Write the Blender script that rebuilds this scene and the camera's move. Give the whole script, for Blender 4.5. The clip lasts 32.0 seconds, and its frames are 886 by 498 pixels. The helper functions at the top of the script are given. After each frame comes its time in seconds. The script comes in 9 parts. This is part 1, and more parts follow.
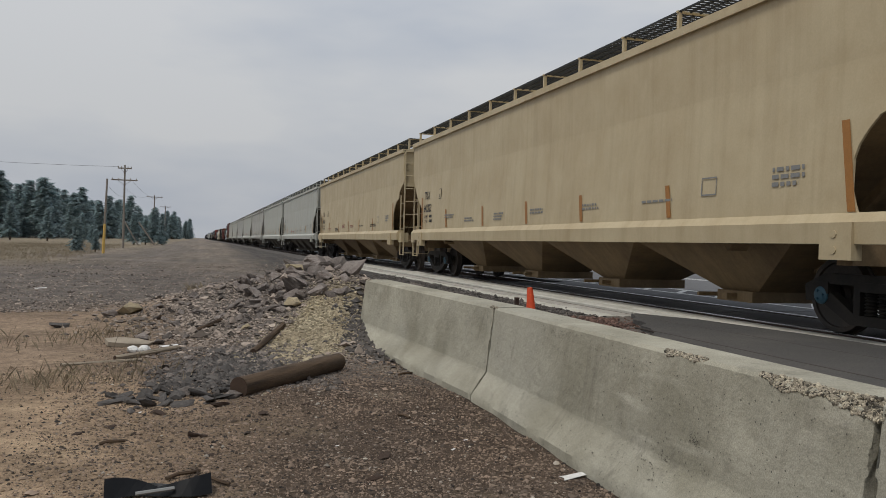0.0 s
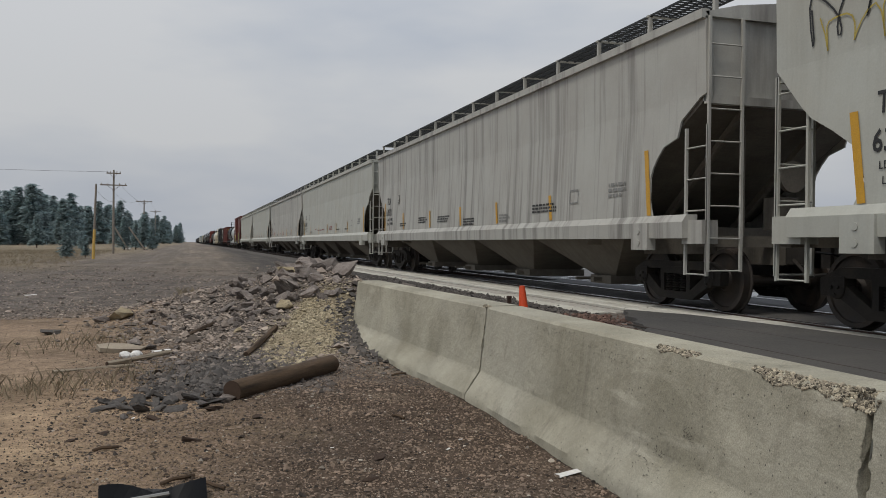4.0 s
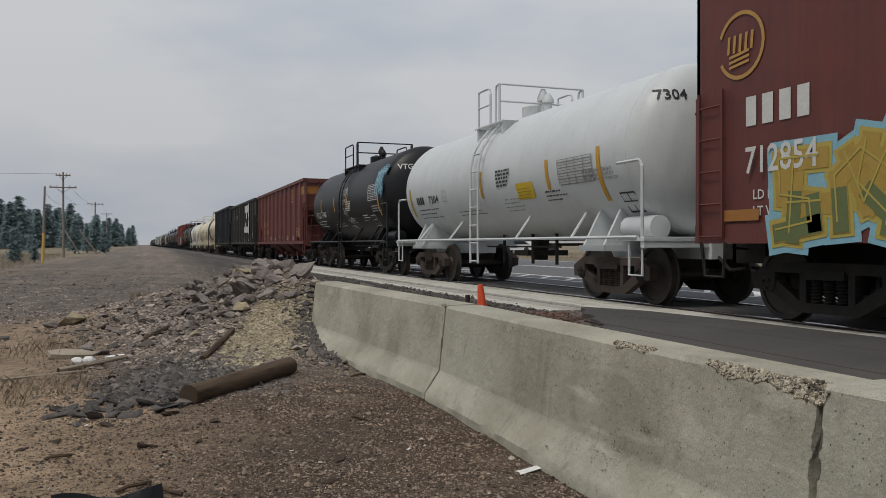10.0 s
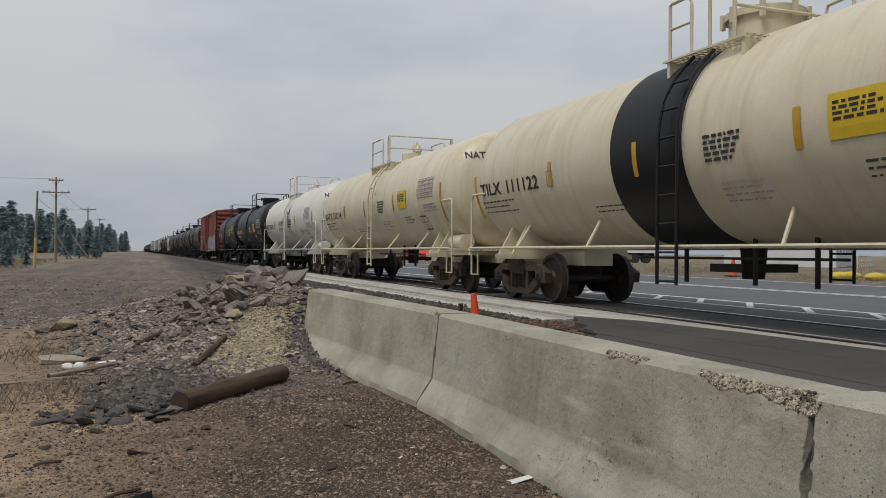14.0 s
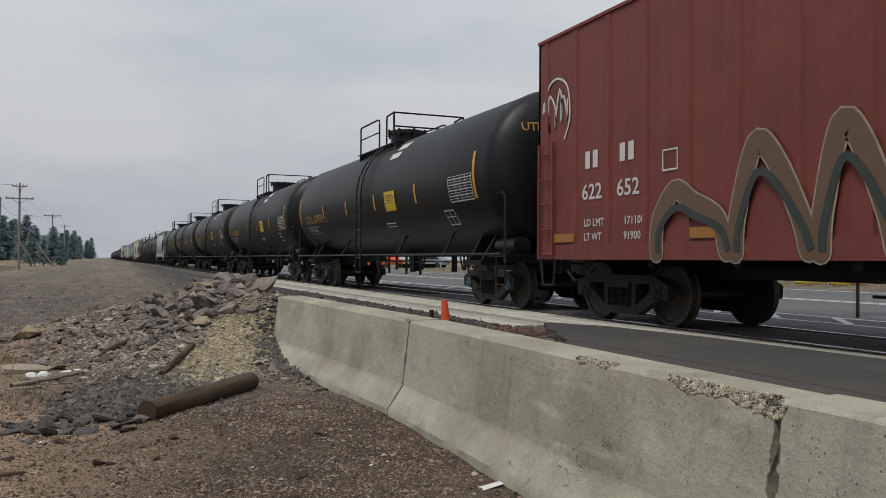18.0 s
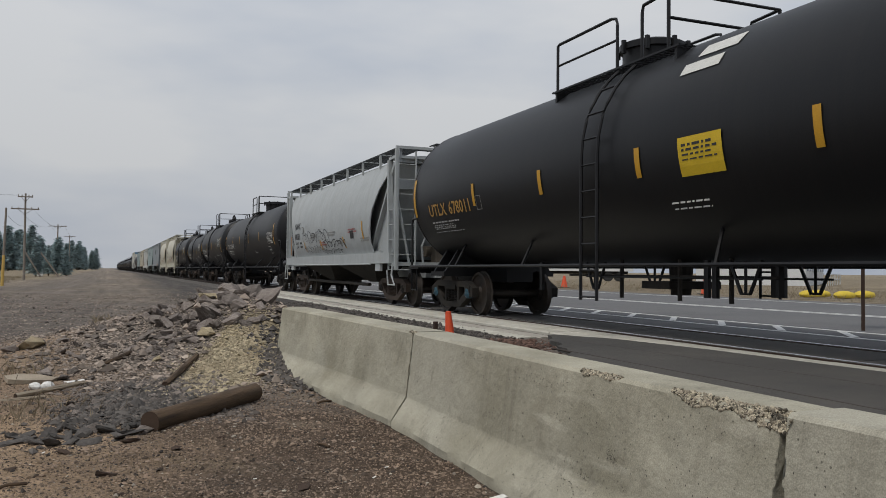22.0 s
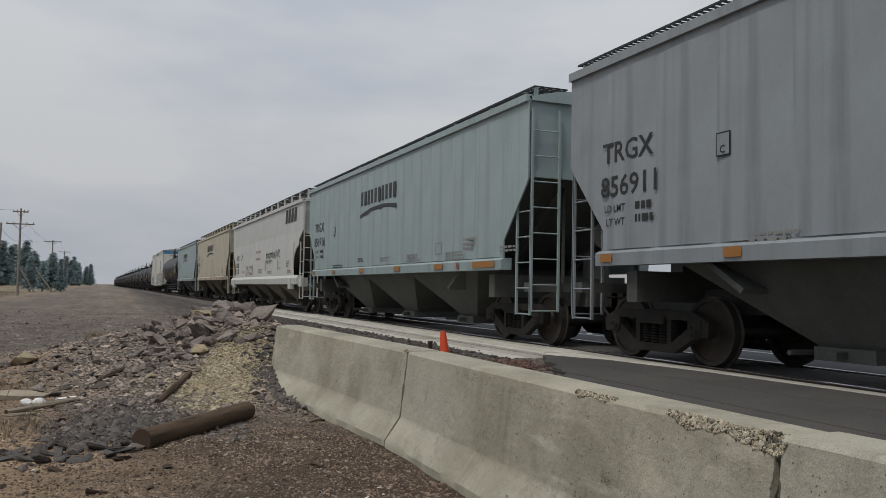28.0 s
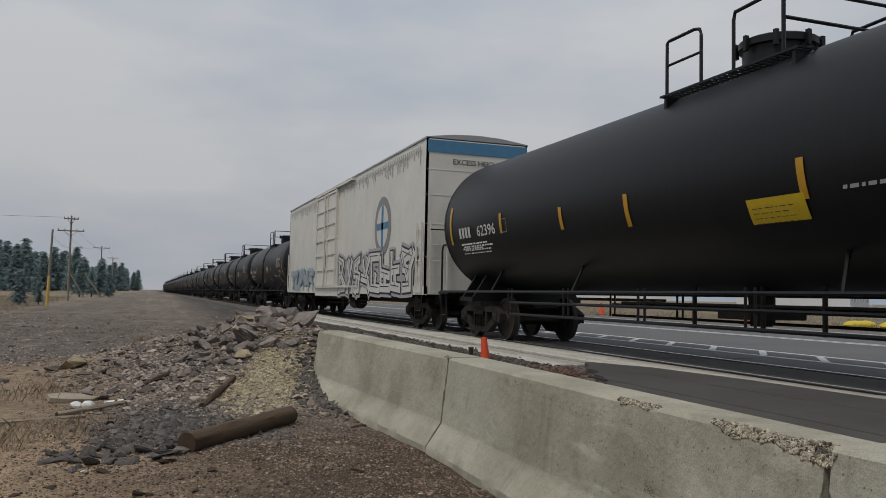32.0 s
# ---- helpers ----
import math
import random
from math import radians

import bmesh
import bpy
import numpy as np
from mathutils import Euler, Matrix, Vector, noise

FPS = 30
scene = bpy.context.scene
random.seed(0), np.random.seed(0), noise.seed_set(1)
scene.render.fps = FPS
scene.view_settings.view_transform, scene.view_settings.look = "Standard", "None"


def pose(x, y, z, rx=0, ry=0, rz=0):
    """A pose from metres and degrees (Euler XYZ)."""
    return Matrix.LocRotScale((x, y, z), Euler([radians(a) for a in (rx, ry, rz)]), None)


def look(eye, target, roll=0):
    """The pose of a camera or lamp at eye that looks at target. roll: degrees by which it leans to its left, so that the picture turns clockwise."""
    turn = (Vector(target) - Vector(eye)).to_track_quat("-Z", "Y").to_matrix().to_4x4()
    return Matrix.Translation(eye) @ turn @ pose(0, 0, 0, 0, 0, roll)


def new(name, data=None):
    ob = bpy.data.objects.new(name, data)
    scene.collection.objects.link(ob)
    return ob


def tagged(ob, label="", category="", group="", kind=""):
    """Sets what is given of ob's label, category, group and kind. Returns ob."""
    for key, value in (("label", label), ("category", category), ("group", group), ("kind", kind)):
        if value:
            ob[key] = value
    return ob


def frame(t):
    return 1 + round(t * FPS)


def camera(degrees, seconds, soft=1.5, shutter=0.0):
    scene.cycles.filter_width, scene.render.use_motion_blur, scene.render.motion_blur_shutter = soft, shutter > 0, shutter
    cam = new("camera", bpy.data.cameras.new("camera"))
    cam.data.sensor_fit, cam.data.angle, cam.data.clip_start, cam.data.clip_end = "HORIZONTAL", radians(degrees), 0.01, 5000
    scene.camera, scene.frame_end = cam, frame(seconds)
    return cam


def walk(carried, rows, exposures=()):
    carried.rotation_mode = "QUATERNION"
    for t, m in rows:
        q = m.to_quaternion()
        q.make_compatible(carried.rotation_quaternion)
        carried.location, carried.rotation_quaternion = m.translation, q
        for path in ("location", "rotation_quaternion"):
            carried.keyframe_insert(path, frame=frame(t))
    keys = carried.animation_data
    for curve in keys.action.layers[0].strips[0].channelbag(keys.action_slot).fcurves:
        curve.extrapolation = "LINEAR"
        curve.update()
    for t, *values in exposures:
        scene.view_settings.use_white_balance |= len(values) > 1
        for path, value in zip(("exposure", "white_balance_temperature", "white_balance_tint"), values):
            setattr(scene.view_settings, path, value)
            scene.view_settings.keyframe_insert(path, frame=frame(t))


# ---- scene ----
cam = camera(57.0, 32.0, soft=0.8)
EYE = (0.0, 0.0, 0.97)
PATH = [
    (0.0, 89.697, -1.591, -16.644),
    (0.5, 89.717, -1.571, -16.973),
    (1.0, 89.718, -1.325, -17.396),
    (1.5, 89.713, -1.039, -17.805),
    (2.0, 89.701, -0.962, -18.170),
    (2.5, 89.711, -0.902, -18.146),
    (3.0, 89.717, -0.849, -17.295),
    (3.5, 89.685, -0.770, -17.230),
    (4.0, 89.691, -0.610, -17.243),
    (4.5, 89.695, -0.560, -17.170),
    (6.5, 89.605, 0.184, -17.650),
    (7.0, 89.638, 0.315, -17.564),
    (7.5, 89.619, 0.160, -17.971),
    (8.0, 89.661, -0.014, -18.522),
    (8.5, 89.639, -0.036, -19.219),
    (9.0, 89.700, -0.150, -19.870),
    (9.5, 89.691, -0.053, -20.410),
    (10.0, 89.681, 0.038, -20.186),
    (10.5, 89.638, 0.333, -20.019),
    (11.0, 89.664, 0.666, -19.288),
    (11.5, 89.658, 0.809, -19.077),
    (12.0, 89.775, 0.643, -19.008),
    (12.5, 89.908, 0.149, -19.532),
    (13.0, 90.040, -0.255, -19.977),
    (13.5, 90.185, -0.381, -20.321),
    (15.5, 90.379, -0.449, -21.297),
    (16.0, 90.443, -0.395, -21.414),
    (16.5, 90.476, -0.410, -21.669),
    (17.0, 90.539, -0.371, -22.233),
    (17.5, 90.642, -0.302, -22.619),
    (18.0, 90.732, -0.330, -22.700),
    (18.5, 90.788, -0.361, -23.202),
    (19.0, 90.816, -0.307, -23.929),
    (19.5, 90.924, -0.336, -24.015),
    (20.0, 91.031, -0.429, -23.160),
    (20.5, 91.161, -0.549, -22.536),
    (21.0, 91.196, -0.543, -22.290),
    (21.5, 91.338, -0.433, -22.109),
    (22.0, 91.546, -0.518, -22.414),
    (22.5, 92.040, -0.587, -22.866),
    (23.0, 92.566, -0.559, -22.928),
    (23.5, 92.576, -0.478, -22.850),
    (24.0, 92.726, -0.433, -22.960),
    (24.5, 92.774, -0.470, -22.145),
    (25.0, 92.782, -0.496, -21.389),
    (25.5, 92.844, -0.666, -21.142),
    (26.0, 92.931, -0.681, -21.573),
    (26.5, 92.958, -0.692, -22.221),
    (28.5, 92.919, -1.174, -22.838),
    (29.0, 93.032, -1.416, -22.928),
    (29.5, 93.175, -1.478, -23.308),
    (30.0, 93.168, -1.387, -22.593),
    (30.5, 93.144, -1.266, -20.845),
    (31.0, 93.177, -1.096, -19.809),
    (31.5, 93.305, -1.200, -19.696),
    (32.0, 93.280, -1.215, -19.887),
]
LIGHT = [(0.0, 0.0), (9.5, 0.0), (11.0, -0.14), (12.2, -0.02), (13.5, 0.0), (15.5, -0.16), (16.2, -0.18), (17.0, 0.0), (18.0, 0.06), (22.2, 0.06), (22.9, -0.16), (23.8, -0.14), (26.5, -0.14), (28.5, 0.0), (29.2, -0.02), (30.0, -0.12), (31.0, -0.15), (32.0, -0.15)]
walk(cam, [(t, pose(*EYE, rx, ry, rz)) for t, rx, ry, rz in PATH], exposures=LIGHT)

TRACK_X = 8.5          # centre line of the track, which runs along y
SPEED = 21.4           # the train runs towards -y
SECONDS = 32.0

# ---- light ----
world = bpy.data.worlds.new("overcast_sky")
scene.world = world
world.use_nodes = True
wn, wl = world.node_tree.nodes, world.node_tree.links
SUN_EL, SUN_ROT = radians(61), radians(242)
sky = wn.new("ShaderNodeTexSky")
sky.sky_type, sky.sun_disc, sky.sun_elevation, sky.sun_rotation = "NISHITA", False, SUN_EL, SUN_ROT
sky.dust_density, sky.air_density = 6.0, 1.6
tint = wn.new("ShaderNodeMix"); tint.data_type = "RGBA"
cloud = wn.new("ShaderNodeTexNoise"); cloud.inputs["Scale"].default_value = 1.7
cloud.inputs["Detail"].default_value = 5.0; cloud.inputs["Roughness"].default_value = 0.5
cmap = wn.new("ShaderNodeMapping"); cmap.inputs["Scale"].default_value = (1.0, 1.0, 3.2)
coord = wn.new("ShaderNodeTexCoord")
ramp = wn.new("ShaderNodeValToRGB")
ramp.color_ramp.elements[0].position, ramp.color_ramp.elements[1].position = 0.38, 0.64
ramp.color_ramp.elements[0].color = (3.15, 3.55, 4.25, 1)
ramp.color_ramp.elements[1].color = (4.85, 4.95, 5.12, 1)
wl.new(coord.outputs["Generated"], cmap.inputs["Vector"]); wl.new(cmap.outputs[0], cloud.inputs["Vector"])
wl.new(cloud.outputs["Fac"], ramp.inputs[0])
rise = wn.new("ShaderNodeSeparateXYZ"); lift = wn.new("ShaderNodeMapRange"); deep = wn.new("ShaderNodeMix"); deep.data_type = "RGBA"; deep.blend_type = "MULTIPLY"
lift.inputs["From Max"].default_value, lift.inputs["To Min"].default_value, lift.inputs["To Max"].default_value = 0.38, 0.92, 1.15
deep.inputs[0].default_value = 1.0
wl.new(coord.outputs["Generated"], rise.inputs[0]); wl.new(rise.outputs["Z"], lift.inputs["Value"])
wl.new(ramp.outputs[0], deep.inputs[6]); wl.new(lift.outputs[0], deep.inputs[7])
tint.inputs[0].default_value = 0.93
wl.new(sky.outputs[0], tint.inputs[6]); wl.new(deep.outputs[2], tint.inputs[7])
wl.new(tint.outputs[2], wn["Background"].inputs[0])
wn["Background"].inputs[1].default_value = 0.115
sun = new("sun", bpy.data.lights.new("sun", "SUN"))
sun.data.energy, sun.data.angle, sun.data.color = 1.7, radians(14), (1.0, 0.955, 0.88)
sun.matrix_world = look((0, 0, 0), (0.43, 0.23, -0.87))
scene.view_settings.exposure = 0.0

# ---- materials ----
def grime(name, base, rough=0.6, metal=0.0, second=None, amount=0.5, scale=3.0, fine=40.0, bump=0.15, streak=0.0, streak_col=(0.05, 0.045, 0.04), spec=0.4, island=0.0, stretch=None, speck=0.0, thin=1.0, grain=0.22, vary=0.0, dent=0.0):
    """A worn surface: base colour broken up at two scales, with optional vertical rain streaks."""
    m = bpy.data.materials.new(name); m.use_nodes = True
    n, l = m.node_tree.nodes, m.node_tree.links
    b = n["Principled BSDF"]
    b.inputs["Roughness"].default_value, b.inputs["Metallic"].default_value = rough, metal
    b.inputs["Specular IOR Level"].default_value = spec
    tc = n.new("ShaderNodeTexCoord")
    big = n.new("ShaderNodeTexNoise"); big.inputs["Scale"].default_value = scale; big.inputs["Detail"].default_value = 6
    big.inputs["Roughness"].default_value = 0.65
    small = n.new("ShaderNodeTexNoise"); small.inputs["Scale"].default_value = fine; small.inputs["Detail"].default_value = 3
    if stretch:
        ms = n.new("ShaderNodeMapping"); ms.inputs["Scale"].default_value = stretch
        l.new(tc.outputs["Object"], ms.inputs["Vector"]); l.new(ms.outputs[0], big.inputs["Vector"]); l.new(ms.outputs[0], small.inputs["Vector"])
    else:
        l.new(tc.outputs["Object"], big.inputs["Vector"]); l.new(tc.outputs["Object"], small.inputs["Vector"])
    r1 = n.new("ShaderNodeValToRGB")
    r1.color_ramp.elements[0].position, r1.color_ramp.elements[1].position = 0.35, 0.72
    sec = second or tuple(c * 0.62 for c in base)
    r1.color_ramp.elements[0].color = (*base, 1)
    r1.color_ramp.elements[1].color = (*[a + (s - a) * amount for a, s in zip(base, sec)], 1)
    l.new(big.outputs["Fac"], r1.inputs[0])
    hue = n.new("ShaderNodeHueSaturation")
    mr = n.new("ShaderNodeMapRange"); mr.inputs["To Min"].default_value, mr.inputs["To Max"].default_value = 1 - grain, 1 + grain
    l.new(small.outputs["Fac"], mr.inputs["Value"]); l.new(mr.outputs[0], hue.inputs["Value"])
    col = r1.outputs[0]
    if streak:
        mp = n.new("ShaderNodeMapping"); mp.inputs["Scale"].default_value = (1.0, 5.5 * thin, 0.16 * thin ** 0.5)
        st = n.new("ShaderNodeTexNoise"); st.inputs["Scale"].default_value = 1.6; st.inputs["Detail"].default_value = 6; st.inputs["Roughness"].default_value = 0.6
        rs = n.new("ShaderNodeValToRGB"); rs.color_ramp.elements[0].position, rs.color_ramp.elements[1].position = 0.48, 0.70
        l.new(tc.outputs["Object"], mp.inputs["Vector"]); l.new(mp.outputs[0], st.inputs["Vector"]); l.new(st.outputs["Fac"], rs.inputs[0])
        sc = n.new("ShaderNodeMath"); sc.operation = "MULTIPLY"; sc.inputs[1].default_value = streak
        l.new(rs.outputs[0], sc.inputs[0])
        mx = n.new("ShaderNodeMix"); mx.data_type = "RGBA"; mx.inputs[7].default_value = (*streak_col, 1)
        l.new(sc.outputs[0], mx.inputs[0]); l.new(col, mx.inputs[6]); col = mx.outputs[2]
    if island:
        gi = n.new("ShaderNodeNewGeometry"); mi = n.new("ShaderNodeMapRange")
        mi.inputs["To Min"].default_value, mi.inputs["To Max"].default_value = 1 - island, 1 + island
        hi = n.new("ShaderNodeHueSaturation")
        l.new(gi.outputs["Random Per Island"], mi.inputs["Value"]); l.new(mi.outputs[0], hi.inputs["Value"]); l.new(col, hi.inputs["Color"])
        col = hi.outputs[0]
    if vary:
        oi = n.new("ShaderNodeObjectInfo"); mo = n.new("ShaderNodeMapRange")
        mo.inputs["To Min"].default_value, mo.inputs["To Max"].default_value = 1 - vary, 1 + vary
        ho = n.new("ShaderNodeHueSaturation")
        l.new(oi.outputs["Random"], mo.inputs["Value"]); l.new(mo.outputs[0], ho.inputs["Value"]); l.new(col, ho.inputs["Color"])
        col = ho.outputs[0]
    if speck:
        sn = n.new("ShaderNodeTexNoise"); sn.inputs["Scale"].default_value = 140; sn.inputs["Detail"].default_value = 2
        sr = n.new("ShaderNodeMapRange"); sr.inputs["From Min"].default_value, sr.inputs["From Max"].default_value = 0.35, 0.65
        sr.inputs["To Min"].default_value, sr.inputs["To Max"].default_value = 1 - speck, 1 + speck
        sh = n.new("ShaderNodeHueSaturation")
        l.new(tc.outputs["Object"], sn.inputs["Vector"]); l.new(sn.outputs["Fac"], sr.inputs["Value"]); l.new(sr.outputs[0], sh.inputs["Value"]); l.new(col, sh.inputs["Color"])
        col = sh.outputs[0]
    l.new(col, hue.inputs["Color"]); l.new(hue.outputs[0], b.inputs["Base Color"])
    if bump:
        bp = n.new("ShaderNodeBump"); bp.inputs["Strength"].default_value = bump; bp.inputs["Distance"].default_value = 0.02
        l.new(small.outputs["Fac"], bp.inputs["Height"]); l.new(bp.outputs[0], b.inputs["Normal"])
        if dent:
            dm = n.new("ShaderNodeMapping"); dm.inputs["Scale"].default_value = (1.0, 0.8, 0.45)
            dn = n.new("ShaderNodeTexNoise"); dn.inputs["Scale"].default_value = 1.5; dn.inputs["Detail"].default_value = 3
            db = n.new("ShaderNodeBump"); db.inputs["Strength"].default_value = dent; db.inputs["Distance"].default_value = 0.10
            l.new(tc.outputs["Object"], dm.inputs["Vector"]); l.new(dm.outputs[0], dn.inputs["Vector"]); l.new(dn.outputs["Fac"], db.inputs["Height"]); l.new(db.outputs[0], bp.inputs["Normal"])
    return m


def flat(name, base, rough=0.5, metal=0.0):
    """Small paint marks and decals."""
    return grime(name, base, rough, metal, amount=0.35, scale=6, fine=60, bump=0.0)


M = {}
M["beige"] = grime("beige_car_paint", (0.50, 0.42, 0.27), 0.55, second=(0.36, 0.27, 0.15), amount=0.55, scale=0.9, streak=0.22, streak_col=(0.24, 0.16, 0.08), thin=0.4, grain=0.09, bump=0.05, dent=0.5)
M["grey"] = grime("pale_grey_car_paint", (0.415, 0.425, 0.385), 0.5, second=(0.36, 0.34, 0.28), amount=0.5, scale=0.8, streak=0.20, streak_col=(0.16, 0.14, 0.11), thin=0.4, grain=0.09, bump=0.05, dent=0.5)
M["streaked"] = grime("streaked_grey_car_paint", (0.41, 0.41, 0.375), 0.55, second=(0.33, 0.31, 0.28), amount=0.6, scale=0.8, streak=0.75, streak_col=(0.12, 0.11, 0.10), thin=0.55, grain=0.09, bump=0.05, dent=0.5)
M["white_car"] = grime("off_white_car_paint", (0.62, 0.61, 0.56), 0.42, second=(0.5, 0.48, 0.42), amount=0.5, scale=0.8, streak=0.12, streak_col=(0.3, 0.25, 0.18), thin=0.4, grain=0.09, bump=0.05, dent=0.5)
M["dull_white"] = grime("dull_cool_white_car_paint", (0.50, 0.505, 0.48), 0.42, second=(0.42, 0.42, 0.39), amount=0.5, scale=0.8, streak=0.12, streak_col=(0.3, 0.27, 0.22), thin=0.4, grain=0.09, bump=0.05, dent=0.5)
M["ivory"] = grime("dusty_ivory_car_paint", (0.53, 0.51, 0.42), 0.45, second=(0.42, 0.39, 0.30), amount=0.6, scale=0.8, streak=0.22, streak_col=(0.24, 0.19, 0.12), thin=0.4, grain=0.09, bump=0.05, dent=0.5)
M["cool_white"] = grime("cool_white_car_paint", (0.55, 0.58, 0.58), 0.42, second=(0.44, 0.46, 0.46), amount=0.5, scale=0.8, streak=0.12, streak_col=(0.3, 0.27, 0.22), thin=0.4, grain=0.09, bump=0.05, dent=0.5)
M["hopper_white"] = grime("cool_grey_white_car_paint", (0.375, 0.40, 0.405), 0.45, second=(0.30, 0.32, 0.325), amount=0.5, scale=0.8, streak=0.2, streak_col=(0.25, 0.23, 0.2), thin=0.4, grain=0.09, bump=0.05, dent=0.5)
M["cream"] = grime("cream_tank_paint", (0.62, 0.57, 0.43), 0.42, second=(0.45, 0.34, 0.18), amount=0.35, scale=0.7, streak=0.3, streak_col=(0.32, 0.18, 0.07), thin=0.5, grain=0.09, bump=0.05, dent=0.5)
M["blue_grey"] = grime("pale_blue_grey_car_paint", (0.30, 0.37, 0.375), 0.5, second=(0.22, 0.27, 0.27), amount=0.6, scale=0.7, streak=0.3, streak_col=(0.13, 0.13, 0.12), thin=0.45, grain=0.09, bump=0.05, dent=0.5)
M["slate"] = grime("slate_grey_car_paint", (0.26, 0.29, 0.31), 0.5, second=(0.19, 0.2, 0.21), amount=0.6, scale=0.7, streak=0.3, thin=0.45, grain=0.09, bump=0.05, dent=0.5)
M["tan"] = grime("dusty_cream_car_paint", (0.46, 0.425, 0.335), 0.6, second=(0.36, 0.32, 0.24), amount=0.7, scale=0.7, streak=0.35, streak_col=(0.20, 0.16, 0.11), thin=0.4, grain=0.09, bump=0.05, dent=0.5)
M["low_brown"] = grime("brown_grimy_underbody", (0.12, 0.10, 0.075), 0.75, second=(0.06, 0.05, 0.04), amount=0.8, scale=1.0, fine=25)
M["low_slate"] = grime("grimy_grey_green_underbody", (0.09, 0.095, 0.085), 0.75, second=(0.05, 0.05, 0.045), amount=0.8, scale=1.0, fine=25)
M["oxide"] = grime("oxide_red_car_paint", (0.135, 0.036, 0.028), 0.55, second=(0.075, 0.026, 0.022), amount=0.7, scale=0.8, streak=0.3, streak_col=(0.05, 0.025, 0.02), grain=0.09, bump=0.05, dent=0.5)
M["brick"] = grime("faded_brick_red_car_paint", (0.19, 0.042, 0.032), 0.55, second=(0.11, 0.032, 0.026), amount=0.7, scale=0.8, streak=0.3, streak_col=(0.06, 0.03, 0.025), grain=0.09, bump=0.05, dent=0.5)
M["black"] = grime("black_tank_paint", (0.0055, 0.006, 0.0075), 0.45, second=(0.010, 0.010, 0.011), amount=0.6, scale=0.7, streak=0.25, streak_col=(0.018, 0.017, 0.016), bump=0.04, spec=0.3)
M["charcoal"] = grime("charcoal_car_paint", (0.008, 0.010, 0.0125), 0.5, second=(0.013, 0.014, 0.016), amount=0.7, scale=0.8, streak=0.2, streak_col=(0.04, 0.036, 0.03), bump=0.05)
M["soot"] = grime("sooty_brown_black_paint", (0.023, 0.0205, 0.0175), 0.65, second=(0.036, 0.030, 0.024), amount=0.7, scale=0.8, streak=0.3, streak_col=(0.06, 0.048, 0.035))
M["under"] = grime("grimy_underframe_steel", (0.017, 0.016, 0.015), 0.75, second=(0.042, 0.035, 0.028), amount=0.7, scale=3, fine=30, spec=0.2)
# rusty grime, with the shade under the car body darkened into the colour
M["low_beige"] = grime("rust_brown_shaded_underbody", (0.25, 0.175, 0.09), 0.7, second=(0.13, 0.085, 0.045), amount=0.9, scale=1.3, fine=25, streak=0.35, streak_col=(0.09, 0.055, 0.03))
M["brown_steel"] = grime("rusty_truck_steel", (0.058, 0.040, 0.030), 0.8, second=(0.03, 0.024, 0.02), amount=0.7, scale=4, fine=30)
M["wheel"] = grime("dull_wheel_steel", (0.034, 0.031, 0.028), 0.6, 0.3, second=(0.075, 0.052, 0.038), amount=0.6, scale=3, fine=30)
# dusty brown grime, also darkened for the shadow beneath the grey hoppers
M["low_grey"] = grime("dusty_shaded_grey_underbody", (0.155, 0.140, 0.115), 0.8, second=(0.085, 0.072, 0.056), amount=0.9, scale=0.9, fine=25, streak=0.4, streak_col=(0.07, 0.06, 0.05))
M["grating"] = grime("dark_galvanised_grating", (0.045, 0.048, 0.050), 0.6, 0.5, amount=0.4, scale=4)
M["blue_cap"] = flat("blue_bearing_cap", (0.03, 0.085, 0.12))
M["yellow"] = flat("yellow_reflective_strip", (0.52, 0.28, 0.02), 0.4)
M["amber"] = flat("amber_reflective_strip", (0.32, 0.14, 0.03), 0.45)
M["decal_white"] = flat("white_stencil_paint", (0.58, 0.58, 0.55))
M["decal_black"] = flat("black_stencil_paint", (0.02, 0.02, 0.02))
M["decal_grey"] = flat("faded_grey_stencil", (0.22, 0.22, 0.21))
M["decal_gold"] = flat("ochre_stencil_paint", (0.42, 0.24, 0.06))
M["decal_red"] = flat("red_stencil_paint", (0.29, 0.075, 0.065))
M["seam"] = grime("dark_stained_weld_seam", (0.19, 0.16, 0.125), 0.7, second=(0.32, 0.29, 0.225), amount=0.9, scale=1.6, fine=20, bump=0.0)
M["placard"] = flat("yellow_warning_placard", (0.62, 0.43, 0.02))
M["green_spray"] = flat("olive_green_spray_paint", (0.12, 0.15, 0.055))
M["yellow_spray"] = flat("mustard_spray_paint", (0.42, 0.33, 0.07))
M["ochre_spray"] = flat("ochre_spray_paint", (0.38, 0.25, 0.05))
M["purple_spray"] = flat("dull_purple_spray_paint", (0.075, 0.055, 0.085))
M["decal_worn"] = grime("worn_white_emblem_paint", (0.60, 0.60, 0.57), 0.6, second=(0.30, 0.34, 0.32), amount=0.8, scale=2.5, fine=30, bump=0.0, streak=0.25)
M["cyan_spray"] = flat("pale_cyan_spray_paint", (0.22, 0.42, 0.50))
M["teal_spray"] = flat("teal_spray_paint", (0.15, 0.36, 0.33))
M["black_spray"] = flat("black_spray_paint", (0.02, 0.02, 0.022))
M["silver_spray"] = flat("silver_grey_spray_paint", (0.36, 0.35, 0.37))
M["pink_spray"] = flat("dull_pink_spray_paint", (0.40, 0.17, 0.15))
M["khaki_spray"] = flat("khaki_brown_spray_paint", (0.135, 0.082, 0.052))
M["dark_green_spray"] = flat("dark_grey_green_spray_paint", (0.035, 0.045, 0.04))
M["blue_band"] = flat("blue_car_end_band", (0.06, 0.19, 0.33))
